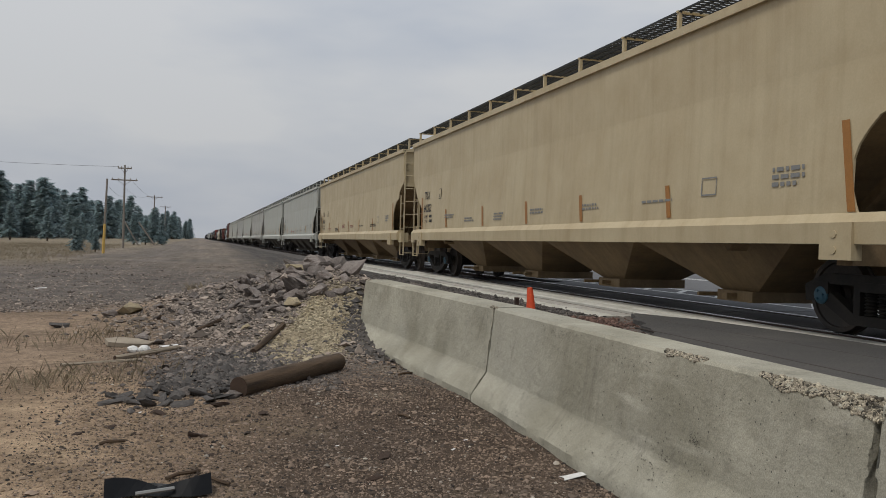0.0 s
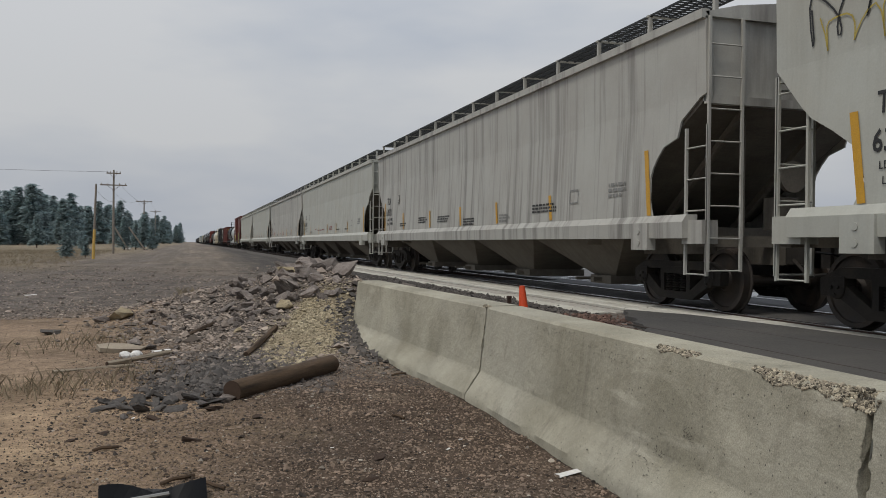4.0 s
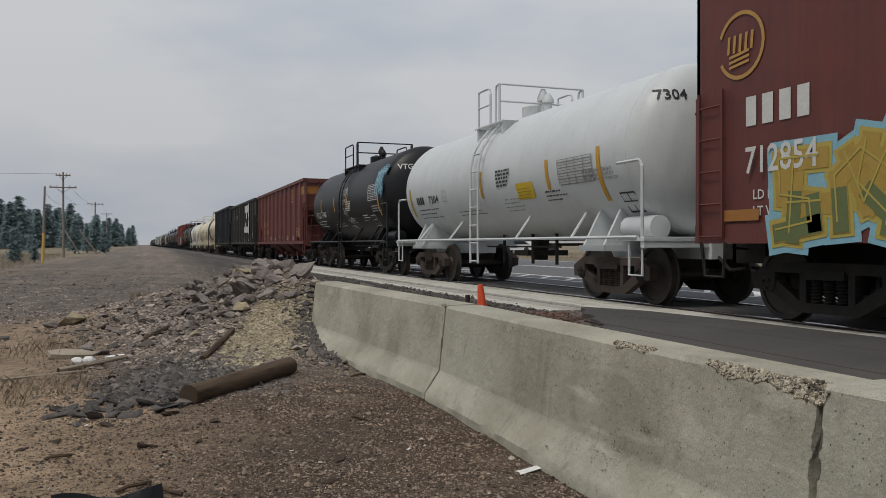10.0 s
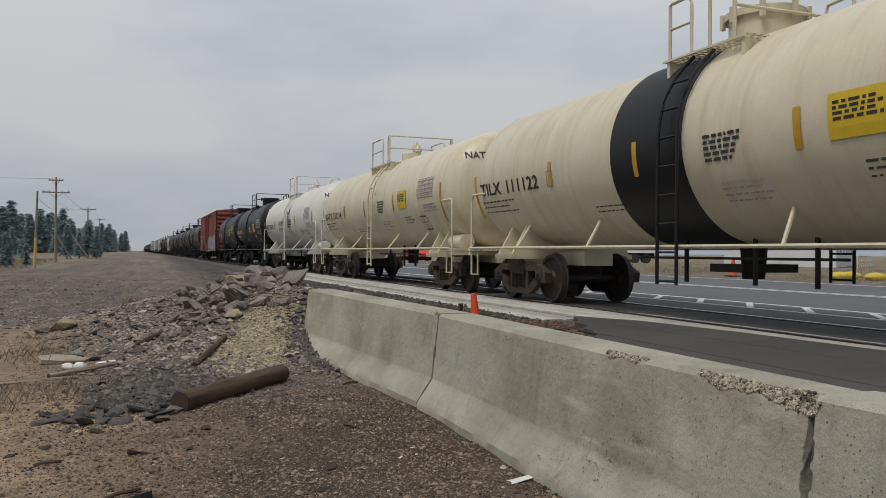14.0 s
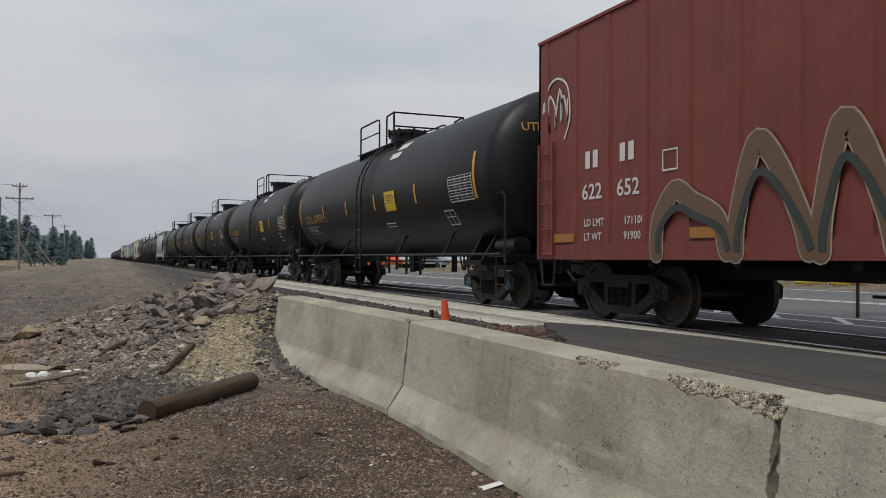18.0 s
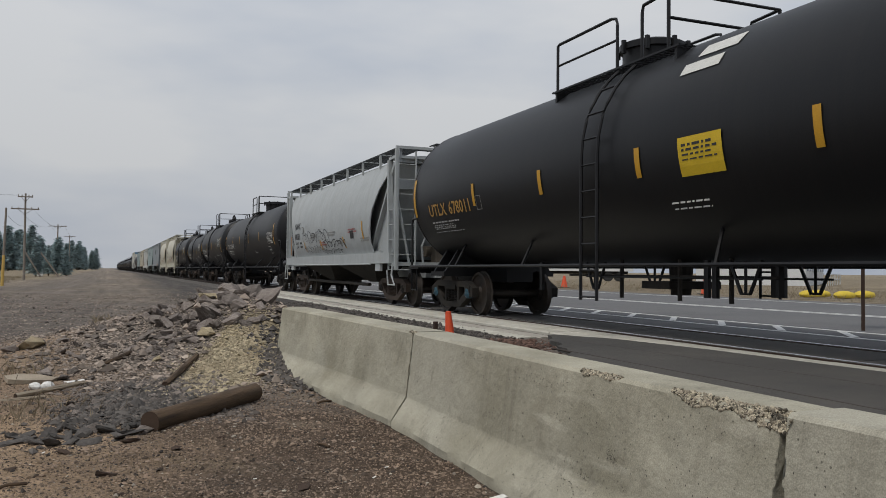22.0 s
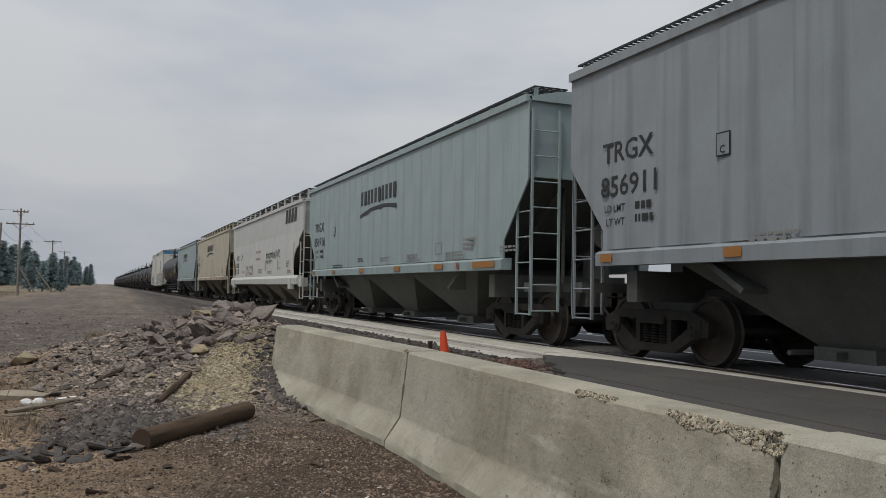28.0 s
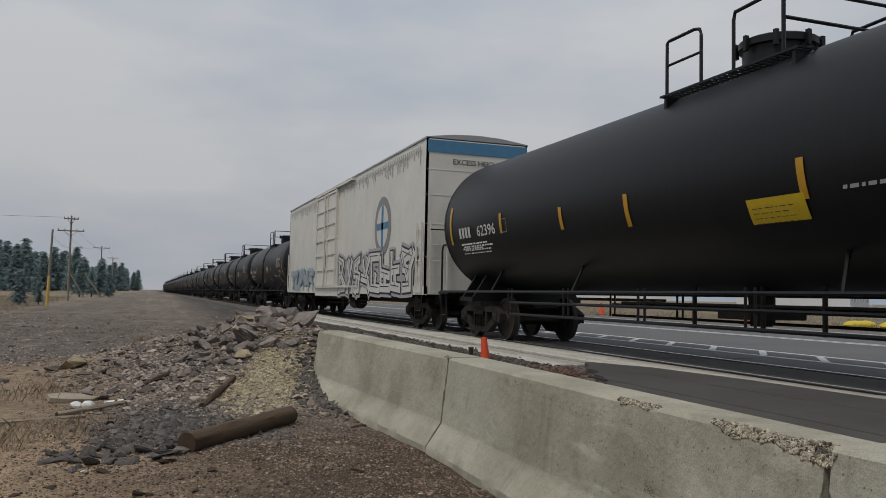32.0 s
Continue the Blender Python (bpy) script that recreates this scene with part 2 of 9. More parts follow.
M["orange_panel"] = flat("faded_orange_panel", (0.48, 0.10, 0.06))
M["peach"] = flat("peach_end_panel", (0.6, 0.42, 0.3))

# ---- mesh tools ----
def bm_box(bm, lo, hi, rot=None, at=None):
    vs = []
    for z in (lo[2], hi[2]):
        for x, y in ((lo[0], lo[1]), (hi[0], lo[1]), (hi[0], hi[1]), (lo[0], hi[1])):
            c = Vector((x, y, z))
            if rot is not None:
                c = rot @ c
            if at is not None:
                c = c + Vector(at)
            vs.append(bm.verts.new(c))
    for f in ((3, 2, 1, 0), (4, 5, 6, 7), (0, 1, 5, 4), (1, 2, 6, 5), (2, 3, 7, 6), (3, 0, 4, 7)):
        bm.faces.new([vs[i] for i in f])


def bm_tube(bm, pts, r, n=6, close=False):
    """A round bar along points."""
    pts = [Vector(p) for p in pts]
    rings = []
    last = len(pts) - 1
    for i, p in enumerate(pts):
        d = (pts[min(i + 1, last)] - pts[max(i - 1, 0)]).normalized()
        a = d.cross(Vector((0, 0, 1)) if abs(d.z) < 0.9 else Vector((1, 0, 0))).normalized()
        b = d.cross(a)
        rings.append([bm.verts.new(p + (a * math.cos(2 * math.pi * k / n) + b * math.sin(2 * math.pi * k / n)) * r) for k in range(n)])
    for u, v in zip(rings, rings[1:]):
        for k in range(n):
            bm.faces.new((u[k], u[(k + 1) % n], v[(k + 1) % n], v[k]))
    bm.faces.new(rings[0][::-1]); bm.faces.new(rings[-1])


def bm_lathe(bm, prof, axis="x", n=24, at=(0, 0, 0)):
    """Turns (along, radius) points about an axis."""
    rings = []
    for s, r in prof:
        ring = []
        for k in range(n):
            a = 2 * math.pi * k / n
            c, d = r * math.cos(a), r * math.sin(a)
            v = {"x": (s, c, d), "y": (c, s, d), "z": (c, d, s)}[axis]
            ring.append(bm.verts.new(Vector(v) + Vector(at)))
        rings.append(ring)
    for u, v in zip(rings, rings[1:]):
        for k in range(n):
            bm.faces.new((u[k], u[(k + 1) % n], v[(k + 1) % n], v[k]))
    if prof[0][1] > 1e-4:
        bm.faces.new(rings[0][::-1])
    if prof[-1][1] > 1e-4:
        bm.faces.new(rings[-1])


def bm_prism(bm, poly, lo, hi, axis="x"):
    """A polygon in the two other axes (in order), pushed from lo to hi along an axis."""
    def put(s, p):
        return {"x": (s, p[0], p[1]), "y": (p[0], s, p[1]), "z": (p[0], p[1], s)}[axis]
    a = [bm.verts.new(put(lo, p)) for p in poly]
    b = [bm.verts.new(put(hi, p)) for p in poly]
    bm.faces.new(a); bm.faces.new(b[::-1])
    for i in range(len(poly)):
        j = (i + 1) % len(poly)
        bm.faces.new((a[i], b[i], b[j], a[j]))


def finish(bm, name, smooth=False):
    bmesh.ops.recalc_face_normals(bm, faces=bm.faces)
    me = bpy.data.meshes.new(name)
    bm.to_mesh(me); bm.free()
    if smooth:
        for p in me.polygons:
            p.use_smooth = True
        me.set_sharp_from_angle(angle=radians(35))
    return me


MESHES = {}


def shared(key, build, smooth=False):
    """A mesh built once and used by all alike parts."""
    if key not in MESHES:
        bm = bmesh.new()
        build(bm)
        MESHES[key] = finish(bm, key, smooth)
        MESHES[key].materials.append(None)
    return MESHES[key]


def put(name, me, mat, parent=None, label="", at=None):
    """One object on a shared mesh, with its own material."""
    ob = new(name, me)
    if not me.materials:
        me.materials.append(None)
    ob.material_slots[0].link = "OBJECT"
    ob.material_slots[0].material = mat
    if parent is not None:
        ob.parent = parent
    if at is not None:
        ob.matrix_basis = at if isinstance(at, Matrix) else Matrix.Translation(at)
    if label:
        ob["label"] = label
    return ob


def part(name, bm, mat, parent=None, label="", smooth=False, at=None):
    return put(name, finish(bm, name, smooth), mat, parent, label, at)


def thing(name, label, category, group="", at=None, kind=""):
    ob = new(name)
    if at is not None:
        ob.matrix_basis = at
    return tagged(ob, label, category, group, kind)


FONT_CACHE = {}


def text_points(text):
    """The vertices and faces of a line of lettering, 1 high, starting at 0."""
    if text not in FONT_CACHE:
        cu = bpy.data.curves.new("lettering", "FONT")
        cu.body, cu.resolution_u, cu.size, cu.offset = text, 2, 1.0, 0.014
        ob = new("lettering", cu)
        me = bpy.data.meshes.new_from_object(ob.evaluated_get(bpy.context.evaluated_depsgraph_get()))
        vs = np.array([v.co[:2] for v in me.vertices]) if len(me.vertices) else np.zeros((0, 2))
        fs = [tuple(p.vertices) for p in me.polygons]
        bpy.data.objects.remove(ob); bpy.data.curves.remove(cu); bpy.data.meshes.remove(me)
        FONT_CACHE[text] = (vs / 0.73, fs)
    return FONT_CACHE[text]


# ---- lettering, decals and spray paint on a car's near side ----
def lettering(parent, text, y, z, h, surf, mat, name="stencil_lettering", width=1.0, slant=0.0, gap=0.012, label=""):
    """A line of stencilled writing on the near side that starts at y and runs towards -y."""
    vs, fs = text_points(text)
    if not fs:
        return None
    me = bpy.data.meshes.new(name)
    co = [(-(surf(z + v[1] * h) + gap), y - (v[0] * width + slant * v[1]) * h, z + v[1] * h) for v in vs]
    me.from_pydata(co, [], fs)
    return put(name, me, mat, parent, label)


def patch(parent, name, y, z, w, h, surf, mat, gap=0.012, label="", lean=0.0, rows=4):
    """A painted or stuck-on rectangle that follows the car's side; (y, z) is its lower corner, w runs towards -y."""
    bm = bmesh.new()
    grid = []
    for i in range(rows + 1):
        zz = z + h * i / rows
        x = -(surf(zz) + gap)
        grid.append((bm.verts.new((x, y - lean * i / rows, zz)), bm.verts.new((x, y - w - lean * i / rows, zz))))
    for a, b in zip(grid, grid[1:]):
        bm.faces.new((a[0], a[1], b[1], b[0]))
    return part(name, bm, mat, parent, label)


def bars(parent, y, z, w, lines, surf, mat, lh=0.055, name="small_print", seed=1):
    """Writing too small to read, as rows of short bars, one mesh a block."""
    rnd = random.Random(seed)
    bm = bmesh.new()
    for k in range(lines):
        zz, s = z - k * lh * 1.7, 0.0
        x = -(surf(zz) + 0.012)
        end = w * rnd.uniform(0.7, 1.0)
        while s < end:
            d = min(rnd.uniform(0.04, 0.16), end - s)
            q = [bm.verts.new((x, y - a, b)) for a, b in ((s, zz), (s + d, zz), (s + d, zz + lh), (s, zz + lh))]
            bm.faces.new(q)
            s += d + 0.035
    ob = part(name, bm, mat, parent)
    ob["kind"] = "stuff"
    return ob


def code_bars(parent, y, z, h, n, surf, mat):
    """The owner's mark, as plain upright bars of the letters' size."""
    for k in range(n):
        bm = bmesh.new()
        y0 = y - k * h * 0.78
        q = [bm.verts.new((-(surf(z + e * h) + 0.012), y0 - g * h, z + e * h)) for g, e in ((0, 0), (0.5, 0), (0.5, 0.5), (0.5, 1), (0, 1), (0, 0.5))]
        bm.faces.new((q[0], q[1], q[2], q[5])); bm.faces.new((q[5], q[2], q[3], q[4]))
        part("owner_mark", bm, mat, parent)


def car_number(parent, text, y, z, h, surf, mat, code="", n=4, small=True, seed=3, below=True, loads=("LD LMT", "LT WT"), wide=1.0):
    """Owner's mark, car number and the load lines under it."""
    if code:
        lettering(parent, code, y, z + h * 1.62 if below else z, h, surf, mat, "owner_code_lettering", 0.82 * wide)
    else:
        code_bars(parent, y, z + h * 1.5 if below else z, h, n, surf, mat)
    lettering(parent, text, y + (0.05 if below else -h * 0.80 * n - 0.12), z, h, surf, mat, "car_number_lettering", 0.86 * wide)
    if small:
        lettering(parent, loads[0], y - 0.05, z - h * 0.75, h * 0.36, surf, mat, "load_limit_lettering")
        lettering(parent, loads[1], y - 0.1, z - h * 1.4, h * 0.36, surf, mat, "light_weight_lettering")
        bars(parent, y - h * 2.6, z - h * 0.75, h * 1.5, 2, surf, mat, h * 0.34, "load_figures", seed)


PIECES = (((0.05, 0.0), (0.22, 0.95), (0.7, 0.85), (0.55, 0.45), (0.15, 0.5)), ((0.95, 0.05), (0.5, 0.5), (0.6, 0.95)), ((0.1, 0.95), (0.95, 0.9)), ((0.5, 0.9), (0.42, 0.02)),
          ((0.1, 0.05), (0.12, 0.7), (0.5, 0.98), (0.85, 0.6), (0.88, 0.0)), ((0.15, 0.4), (0.85, 0.36)), ((0.85, 0.9), (0.2, 0.85), (0.25, 0.5), (0.8, 0.42), (0.75, 0.05), (0.1, 0.08)),
          ((0.08, 0.92), (0.12, 0.06), (0.9, 0.1)), ((0.15, 0.52), (0.7, 0.56)), ((0.9, 0.98), (0.5, 0.3), (0.1, 0.9)), ((0.5, 0.4), (0.46, 0.0)))


def bar_chain(bm, pts, width, surf, gap):
    """A chain of square-ended painted bars through (y, z) points, each a hair above the last."""
    for k, (p, q) in enumerate(zip(pts, pts[1:])):
        d = Vector((q[0] - p[0], q[1] - p[1]))
        if d.length < 1e-4:
            continue
        d.normalize()
        o, e = Vector((-d.y, d.x)) * width / 2, d * width * 0.42
        row = []
        n = 3
        for i in range(n + 1):
            c = Vector(p) - e + (Vector(q) - Vector(p) + 2 * e) * i / n
            row.append([bm.verts.new((-(surf(c.y + s * o.y) + gap + k * 0.0003), c.x + s * o.x, c.y + s * o.y)) for s in (1, -1)])
        for a, b in zip(row, row[1:]):
            bm.faces.new((a[0], a[1], b[1], b[0]))


def spray_letters(parent, y, z, w, h, n, surf, fill, line, seed=1, shadow=None, name="spray_painted_lettering", low=None):
    """Angular spray-painted letter shapes that cannot be read: fat bars over a wider outline and a wider backing."""
    rnd = random.Random(seed)
    cell = w / n
    glyphs = []
    for k in range(n):
        pick = rnd.sample(PIECES, 3)
        for pc in pick:
            j = 0.12
            glyphs.append([(y - cell * (k + 0.04 + 0.92 * (a + rnd.uniform(-j, j))), z + h * (0.12 + 0.76 * b + rnd.uniform(-0.06, 0.06))) for a, b in pc])
    t = min(cell * 0.27, h * 0.19)
    layers = [(line, 0.014, t * 1.42), (fill, 0.020, t)]
    if shadow:
        layers.insert(0, (shadow, 0.008, t * 2.1))
    for mat, gap, wd in layers:
        bm = bmesh.new()
        for k, g in enumerate(glyphs):
            bar_chain(bm, g, wd, surf, gap + 0.0012 * (k % 4) * 0.9)
        part(name, bm, mat, parent)["kind"] = "stuff"
    if low:
        bm = bmesh.new()
        for k, g in enumerate(glyphs):
            for a, b in zip(g, g[1:]):
                lo = min(a[1], b[1])
                if lo < z + h * 0.34:
                    m = a if a[1] < b[1] else b
                    o = b if m is a else a
                    u = min(1.0, (z + h * 0.45 - m[1]) / max(abs(o[1] - m[1]), 0.05))
                    bar_chain(bm, [m, (m[0] + (o[0] - m[0]) * u, m[1] + (o[1] - m[1]) * u)], t * 0.9, surf, 0.0245 + 0.0005 * (k % 4))
        part(name, bm, low, parent)
    bm = bmesh.new()
    for k, g in enumerate(glyphs):
        bar_chain(bm, [(a + t * 0.2, b + t * 0.16) for a, b in g], t * 0.10, surf, 0.028 + 0.0004 * (k % 4))
    part("spray_painted_line", bm, line, parent)["kind"] = "stuff"


def stroke(bm, pts, width, surf, gap=0.014):
    """A flat painted line through (y, z) points."""
    prev = None
    for i, (a, b) in enumerate(pts):
        p, q = pts[max(i - 1, 0)], pts[min(i + 1, len(pts) - 1)]
        d = Vector((q[0] - p[0], q[1] - p[1]))
        d = d.normalized() if d.length else Vector((1, 0))
        o = Vector((-d.y, d.x)) * width / 2
        cur = [bm.verts.new((-(surf(b + s * o.y) + gap), a + s * o.x, b + s * o.y)) for s in (1, -1)]
        if prev:
            bm.faces.new((prev[0], prev[1], cur[1], cur[0]))
        prev = cur


def spray_tag(parent, y, z, w, h, surf, mat, seed=1, width=0.035, loops=5, name="spray_painted_tag"):
    """A scrawled tag: one looping line."""
    rnd = random.Random(seed)
    bm = bmesh.new()
    for row in range(2 if loops > 4 else 1):
        pts = []
        hh = h * (0.62 if row == 0 and loops > 4 else 0.35 if loops > 4 else 1.0)
        zz = z + (h * 0.4 if row == 0 and loops > 4 else 0)
        ph = rnd.uniform(0, 6)
        n = loops * 9
        for i in range(n + 1):
            u = i / n
            a = u * loops * 2 * math.pi + ph
            k = 0.75 + 0.25 * math.sin(u * 17 + ph)
            pts.append((y - w * (u + 0.07 * math.sin(a)) * (1 if row == 0 else 0.8), zz + hh * (0.5 + 0.5 * k * math.cos(a * 1.0 + math.sin(u * 9)))))
        stroke(bm, pts, width * (1 if row == 0 else 0.6), surf)
    return part(name, bm, mat, parent)


# ---- freehand spray paint ----
HAND = {
    "T": [[(0, 1), (1, 0.97)], [(0.5, 0.97), (0.46, 0)]],
    "R": [[(0.05, 0), (0.1, 0.95), (0.7, 0.98), (0.82, 0.7), (0.2, 0.48), (0.9, 0)]],
    "W": [[(0, 1), (0.25, 0), (0.5, 0.75), (0.68, 0), (1, 1)]],
    "E": [[(0.85, 1), (0.15, 0.9), (0.1, 0.1), (0.9, 0)], [(0.12, 0.5), (0.7, 0.54)]],
    "N": [[(0.05, 0), (0.12, 1), (0.82, 0.05), (0.9, 1)]],
    "S": [[(0.9, 0.85), (0.5, 1), (0.12, 0.78), (0.3, 0.55), (0.75, 0.42), (0.85, 0.15), (0.45, 0), (0.05, 0.12)]],
    "O": [[(0.5, 1), (0.12, 0.75), (0.1, 0.25), (0.5, 0), (0.9, 0.25), (0.88, 0.75), (0.5, 1)]],
    "L": [[(0.1, 1), (0.1, 0), (0.85, 0.05)]],
    "Y": [[(0, 1), (0.45, 0.5)], [(0.95, 1.1), (0.3, -0.2)]],
    "K": [[(0.1, 1), (0.1, 0)], [(0.9, 1), (0.15, 0.45), (0.9, 0)]],
    "Z": [[(0.05, 0.95), (0.9, 1), (0.1, 0.05), (0.95, 0)]],
    "A": [[(0, 0), (0.45, 1), (0.9, 0)], [(0.2, 0.4), (0.75, 0.4)]],
    "M": [[(0, 0), (0.15, 1), (0.5, 0.35), (0.85, 1), (1, 0)]],
    "C": [[(0.9, 0.8), (0.5, 1), (0.1, 0.7), (0.12, 0.25), (0.5, 0), (0.95, 0.2)]],
    "2": [[(0.1, 0.8), (0.5, 1), (0.85, 0.75), (0.1, 0), (0.95, 0.05)]],
    "4": [[(0.7, 0), (0.75, 1), (0.05, 0.3), (1, 0.32)]],
    "7": [[(0.05, 0.97), (0.9, 1), (0.4, 0)]],
    "*": [[(0.5, 0.95), (0.5, 0.05)], [(0.05, 0.75), (0.95, 0.25)], [(0.05, 0.25), (0.95, 0.75)]],
}


def eased(pts, n=5):
    """A smooth line through the points."""
    out = []
    for i in range(len(pts) - 1):
        p = [Vector(pts[max(0, min(len(pts) - 1, i + d))]) for d in (-1, 0, 1, 2)]
        for k in range(n):
            t = k / n
            out.append(tuple(0.5 * (2 * p[1] + (p[2] - p[0]) * t + (2 * p[0] - 5 * p[1] + 4 * p[2] - p[3]) * t * t + (3 * p[1] - p[0] - 3 * p[2] + p[3]) * t ** 3)))
    return out + [tuple(pts[-1])]


def fat_line(bm, pts, width, surf, gap):
    """A round-ended line of spray paint."""
    line = eased(pts)
    stroke(bm, line, width, surf, gap)
    for k, (a, b) in enumerate([line[0], line[-1]] + list(pts[1:-1])):
        e = gap + 0.0003 * (k + 1)
        ring = [bm.verts.new((-(surf(b + width / 2 * math.sin(q)) + e), a + width / 2 * math.cos(q), b + width / 2 * math.sin(q))) for q in (i * math.pi / 6 for i in range(12))]
        bm.faces.new(ring)


def glyph_lines(ch, y, z, w, h, lean=0.0):
    return [[(y - a * w - lean * b * h, z + b * h) for a, b in ln] for ln in HAND[ch]]


def hand_tag(parent, text, y, z, h, surf, mat, width=0.03, pitch=0.72, rise=0.0):
    """Handwritten capitals in one spray line, a part a letter."""
    for k, ch in enumerate(text):
        if ch == " ":
            continue
        bm = bmesh.new()
        for q, ln in enumerate(glyph_lines(ch, y - k * h * pitch, z + rise * k, h * pitch * 0.78, h * (1 + 0.12 * math.sin(k * 2.3)), 0.06)):
            stroke(bm, eased(ln, 3), width, surf, 0.030 + 0.0006 * q)
        part("spray_painted_letter", bm, mat, parent)


def big_piece(parent, text, y, z, w, h, surf, fill, line, halo, fat, rounded):
    """Large overlapping letters: a halo behind all, then each letter with its outline and fill."""
    cell = w / len(text)
    forms = [glyph_lines(ch, y - cell * (k + 0.13), z + h * 0.14, cell * 0.78, h * 0.76) for k, ch in enumerate(text)]
    draw = fat_line if rounded else bar_chain
    if halo:
        bm = bmesh.new()
        for k, f in enumerate(forms):
            for q, ln in enumerate(f):
                draw(bm, ln, fat * 2.0, surf, 0.004 + 0.0007 * (k * 2 + q))
        part("spray_painted_halo", bm, halo, parent)
    for k, f in enumerate(forms):
        for mat, wd, gap, nm in ((line, fat * 1.45, 0.014, "spray_painted_outline"), (fill, fat, 0.018, "spray_painted_letter")):
            bm = bmesh.new()
            for q, ln in enumerate(f):
                draw(bm, ln, wd, surf, gap + 0.0035 * (k % 2) * 2 + 0.0006 * q)
            part(nm, bm, mat, parent)


def paint_blot(parent, pts, surf, mat, gap, name="spray_painted_ground"):
    """A flat patch of sprayed colour with an uneven edge."""
    bm = bmesh.new()
    ring = eased(list(pts) + [pts[0]], 4)[:-1]
    bm.faces.new([bm.verts.new((-(surf(b) + gap), a, b)) for a, b in ring])
    bmesh.ops.triangulate(bm, faces=bm.faces[:])
    part(name, bm, mat, parent)


# ---- running gear, shared by all cars ----
WHEEL_R, AXLE_Y = 0.48, 0.92


def b_side_frame(bm):
    top = [(-1.18, 0.40), (-1.20, 0.60), (-0.86, 0.75), (0.86, 0.75), (1.20, 0.60), (1.18, 0.40), (1.02, 0.40), (0.98, 0.56), (0.78, 0.62), (-0.78, 0.62), (-0.98, 0.56), (-1.02, 0.40)]
    low = [(-0.96, 0.42), (-0.46, 0.15), (0.46, 0.15), (0.96, 0.42), (0.86, 0.57), (0.38, 0.27), (-0.38, 0.27), (-0.86, 0.57)]
    bm_prism(bm, top, -0.075, 0.075)
    bm_prism(bm, low, -0.065, 0.065)
    for s in (-1, 1):
        bm_box(bm, (-0.06, s * 0.36 - 0.05, 0.24), (0.06, s * 0.36 + 0.05, 0.66))
        bm_box(bm, (-0.09, s * AXLE_Y - 0.13, 0.50), (0.09, s * AXLE_Y + 0.13, 0.64))


def b_springs(bm):
    for y in (-0.19, 0.0, 0.19):
        prof = []
        for i in range(15):
            prof.append((0.27 + i * 0.02, 0.085 if i % 2 else 0.055))
        bm_lathe(bm, prof, "z", 10, (0, y, 0))
    bm_box(bm, (-0.1, -0.29, 0.55), (0.1, 0.29, 0.66))


def b_bolster(bm):
    bm_box(bm, (-0.98, -0.2, 0.46), (0.98, 0.2, 0.70))
    bm_lathe(bm, [(0.70, 0.2), (0.86, 0.2)], "z", 16)
    for s in (-1, 1):
        bm_box(bm, (-0.8, s * 0.42 - 0.05, 0.34), (0.8, s * 0.42 + 0.05, 0.46))


def b_axle(bm):
    bm_lathe(bm, [(-1.0, 0.075), (-0.66, 0.09), (-0.5, 0.08), (0.5, 0.08), (0.66, 0.09), (1.0, 0.075)], "x", 12)


def b_wheel(bm):
    bm_lathe(bm, [(0.075, 0.0001), (0.075, 0.13), (0.03, 0.17), (0.012, 0.30), (0.03, 0.40), (0.055, 0.41), (0.055, WHEEL_R - 0.012),
                  (-0.045, WHEEL_R), (-0.062, WHEEL_R + 0.025), (-0.085, WHEEL_R + 0.022), (-0.085, 0.41), (-0.03, 0.39), (-0.015, 0.17), (-0.075, 0.13), (-0.075, 0.0001)], "x", 36)


def b_cap(bm):
    bm_lathe(bm, [(0.0, 0.115), (0.10, 0.115), (0.115, 0.10), (0.125, 0.06), (0.125, 0.0001)], "x", 16)
    for k in range(3):
        a = 2 * math.pi * k / 3
        bm_lathe(bm, [(0.12, 0.02), (0.145, 0.02)], "x", 6, (0, 0.06 * math.cos(a), 0.06 * math.sin(a)))


def b_coupler(bm):
    bm_box(bm, (-0.11, -0.45, 0.74), (0.11, 0.25, 0.98))
    bm_box(bm, (-0.17, 0.25, 0.70), (0.17, 0.42, 1.0))
    bm_box(bm, (-0.17, 0.42, 0.70), (-0.02, 0.60, 1.0))
    bm_tube(bm, [(-0.75, -0.1, 0.92), (-0.3, 0.1, 0.90), (0.05, 0.12, 0.82)], 0.018)
    bm_tube(bm, [(0.18, -0.1, 0.80), (0.22, 0.25, 0.58), (0.2, 0.6, 0.62)], 0.028)


WHEELS = []      # (wheelset, its place along the car, the car)


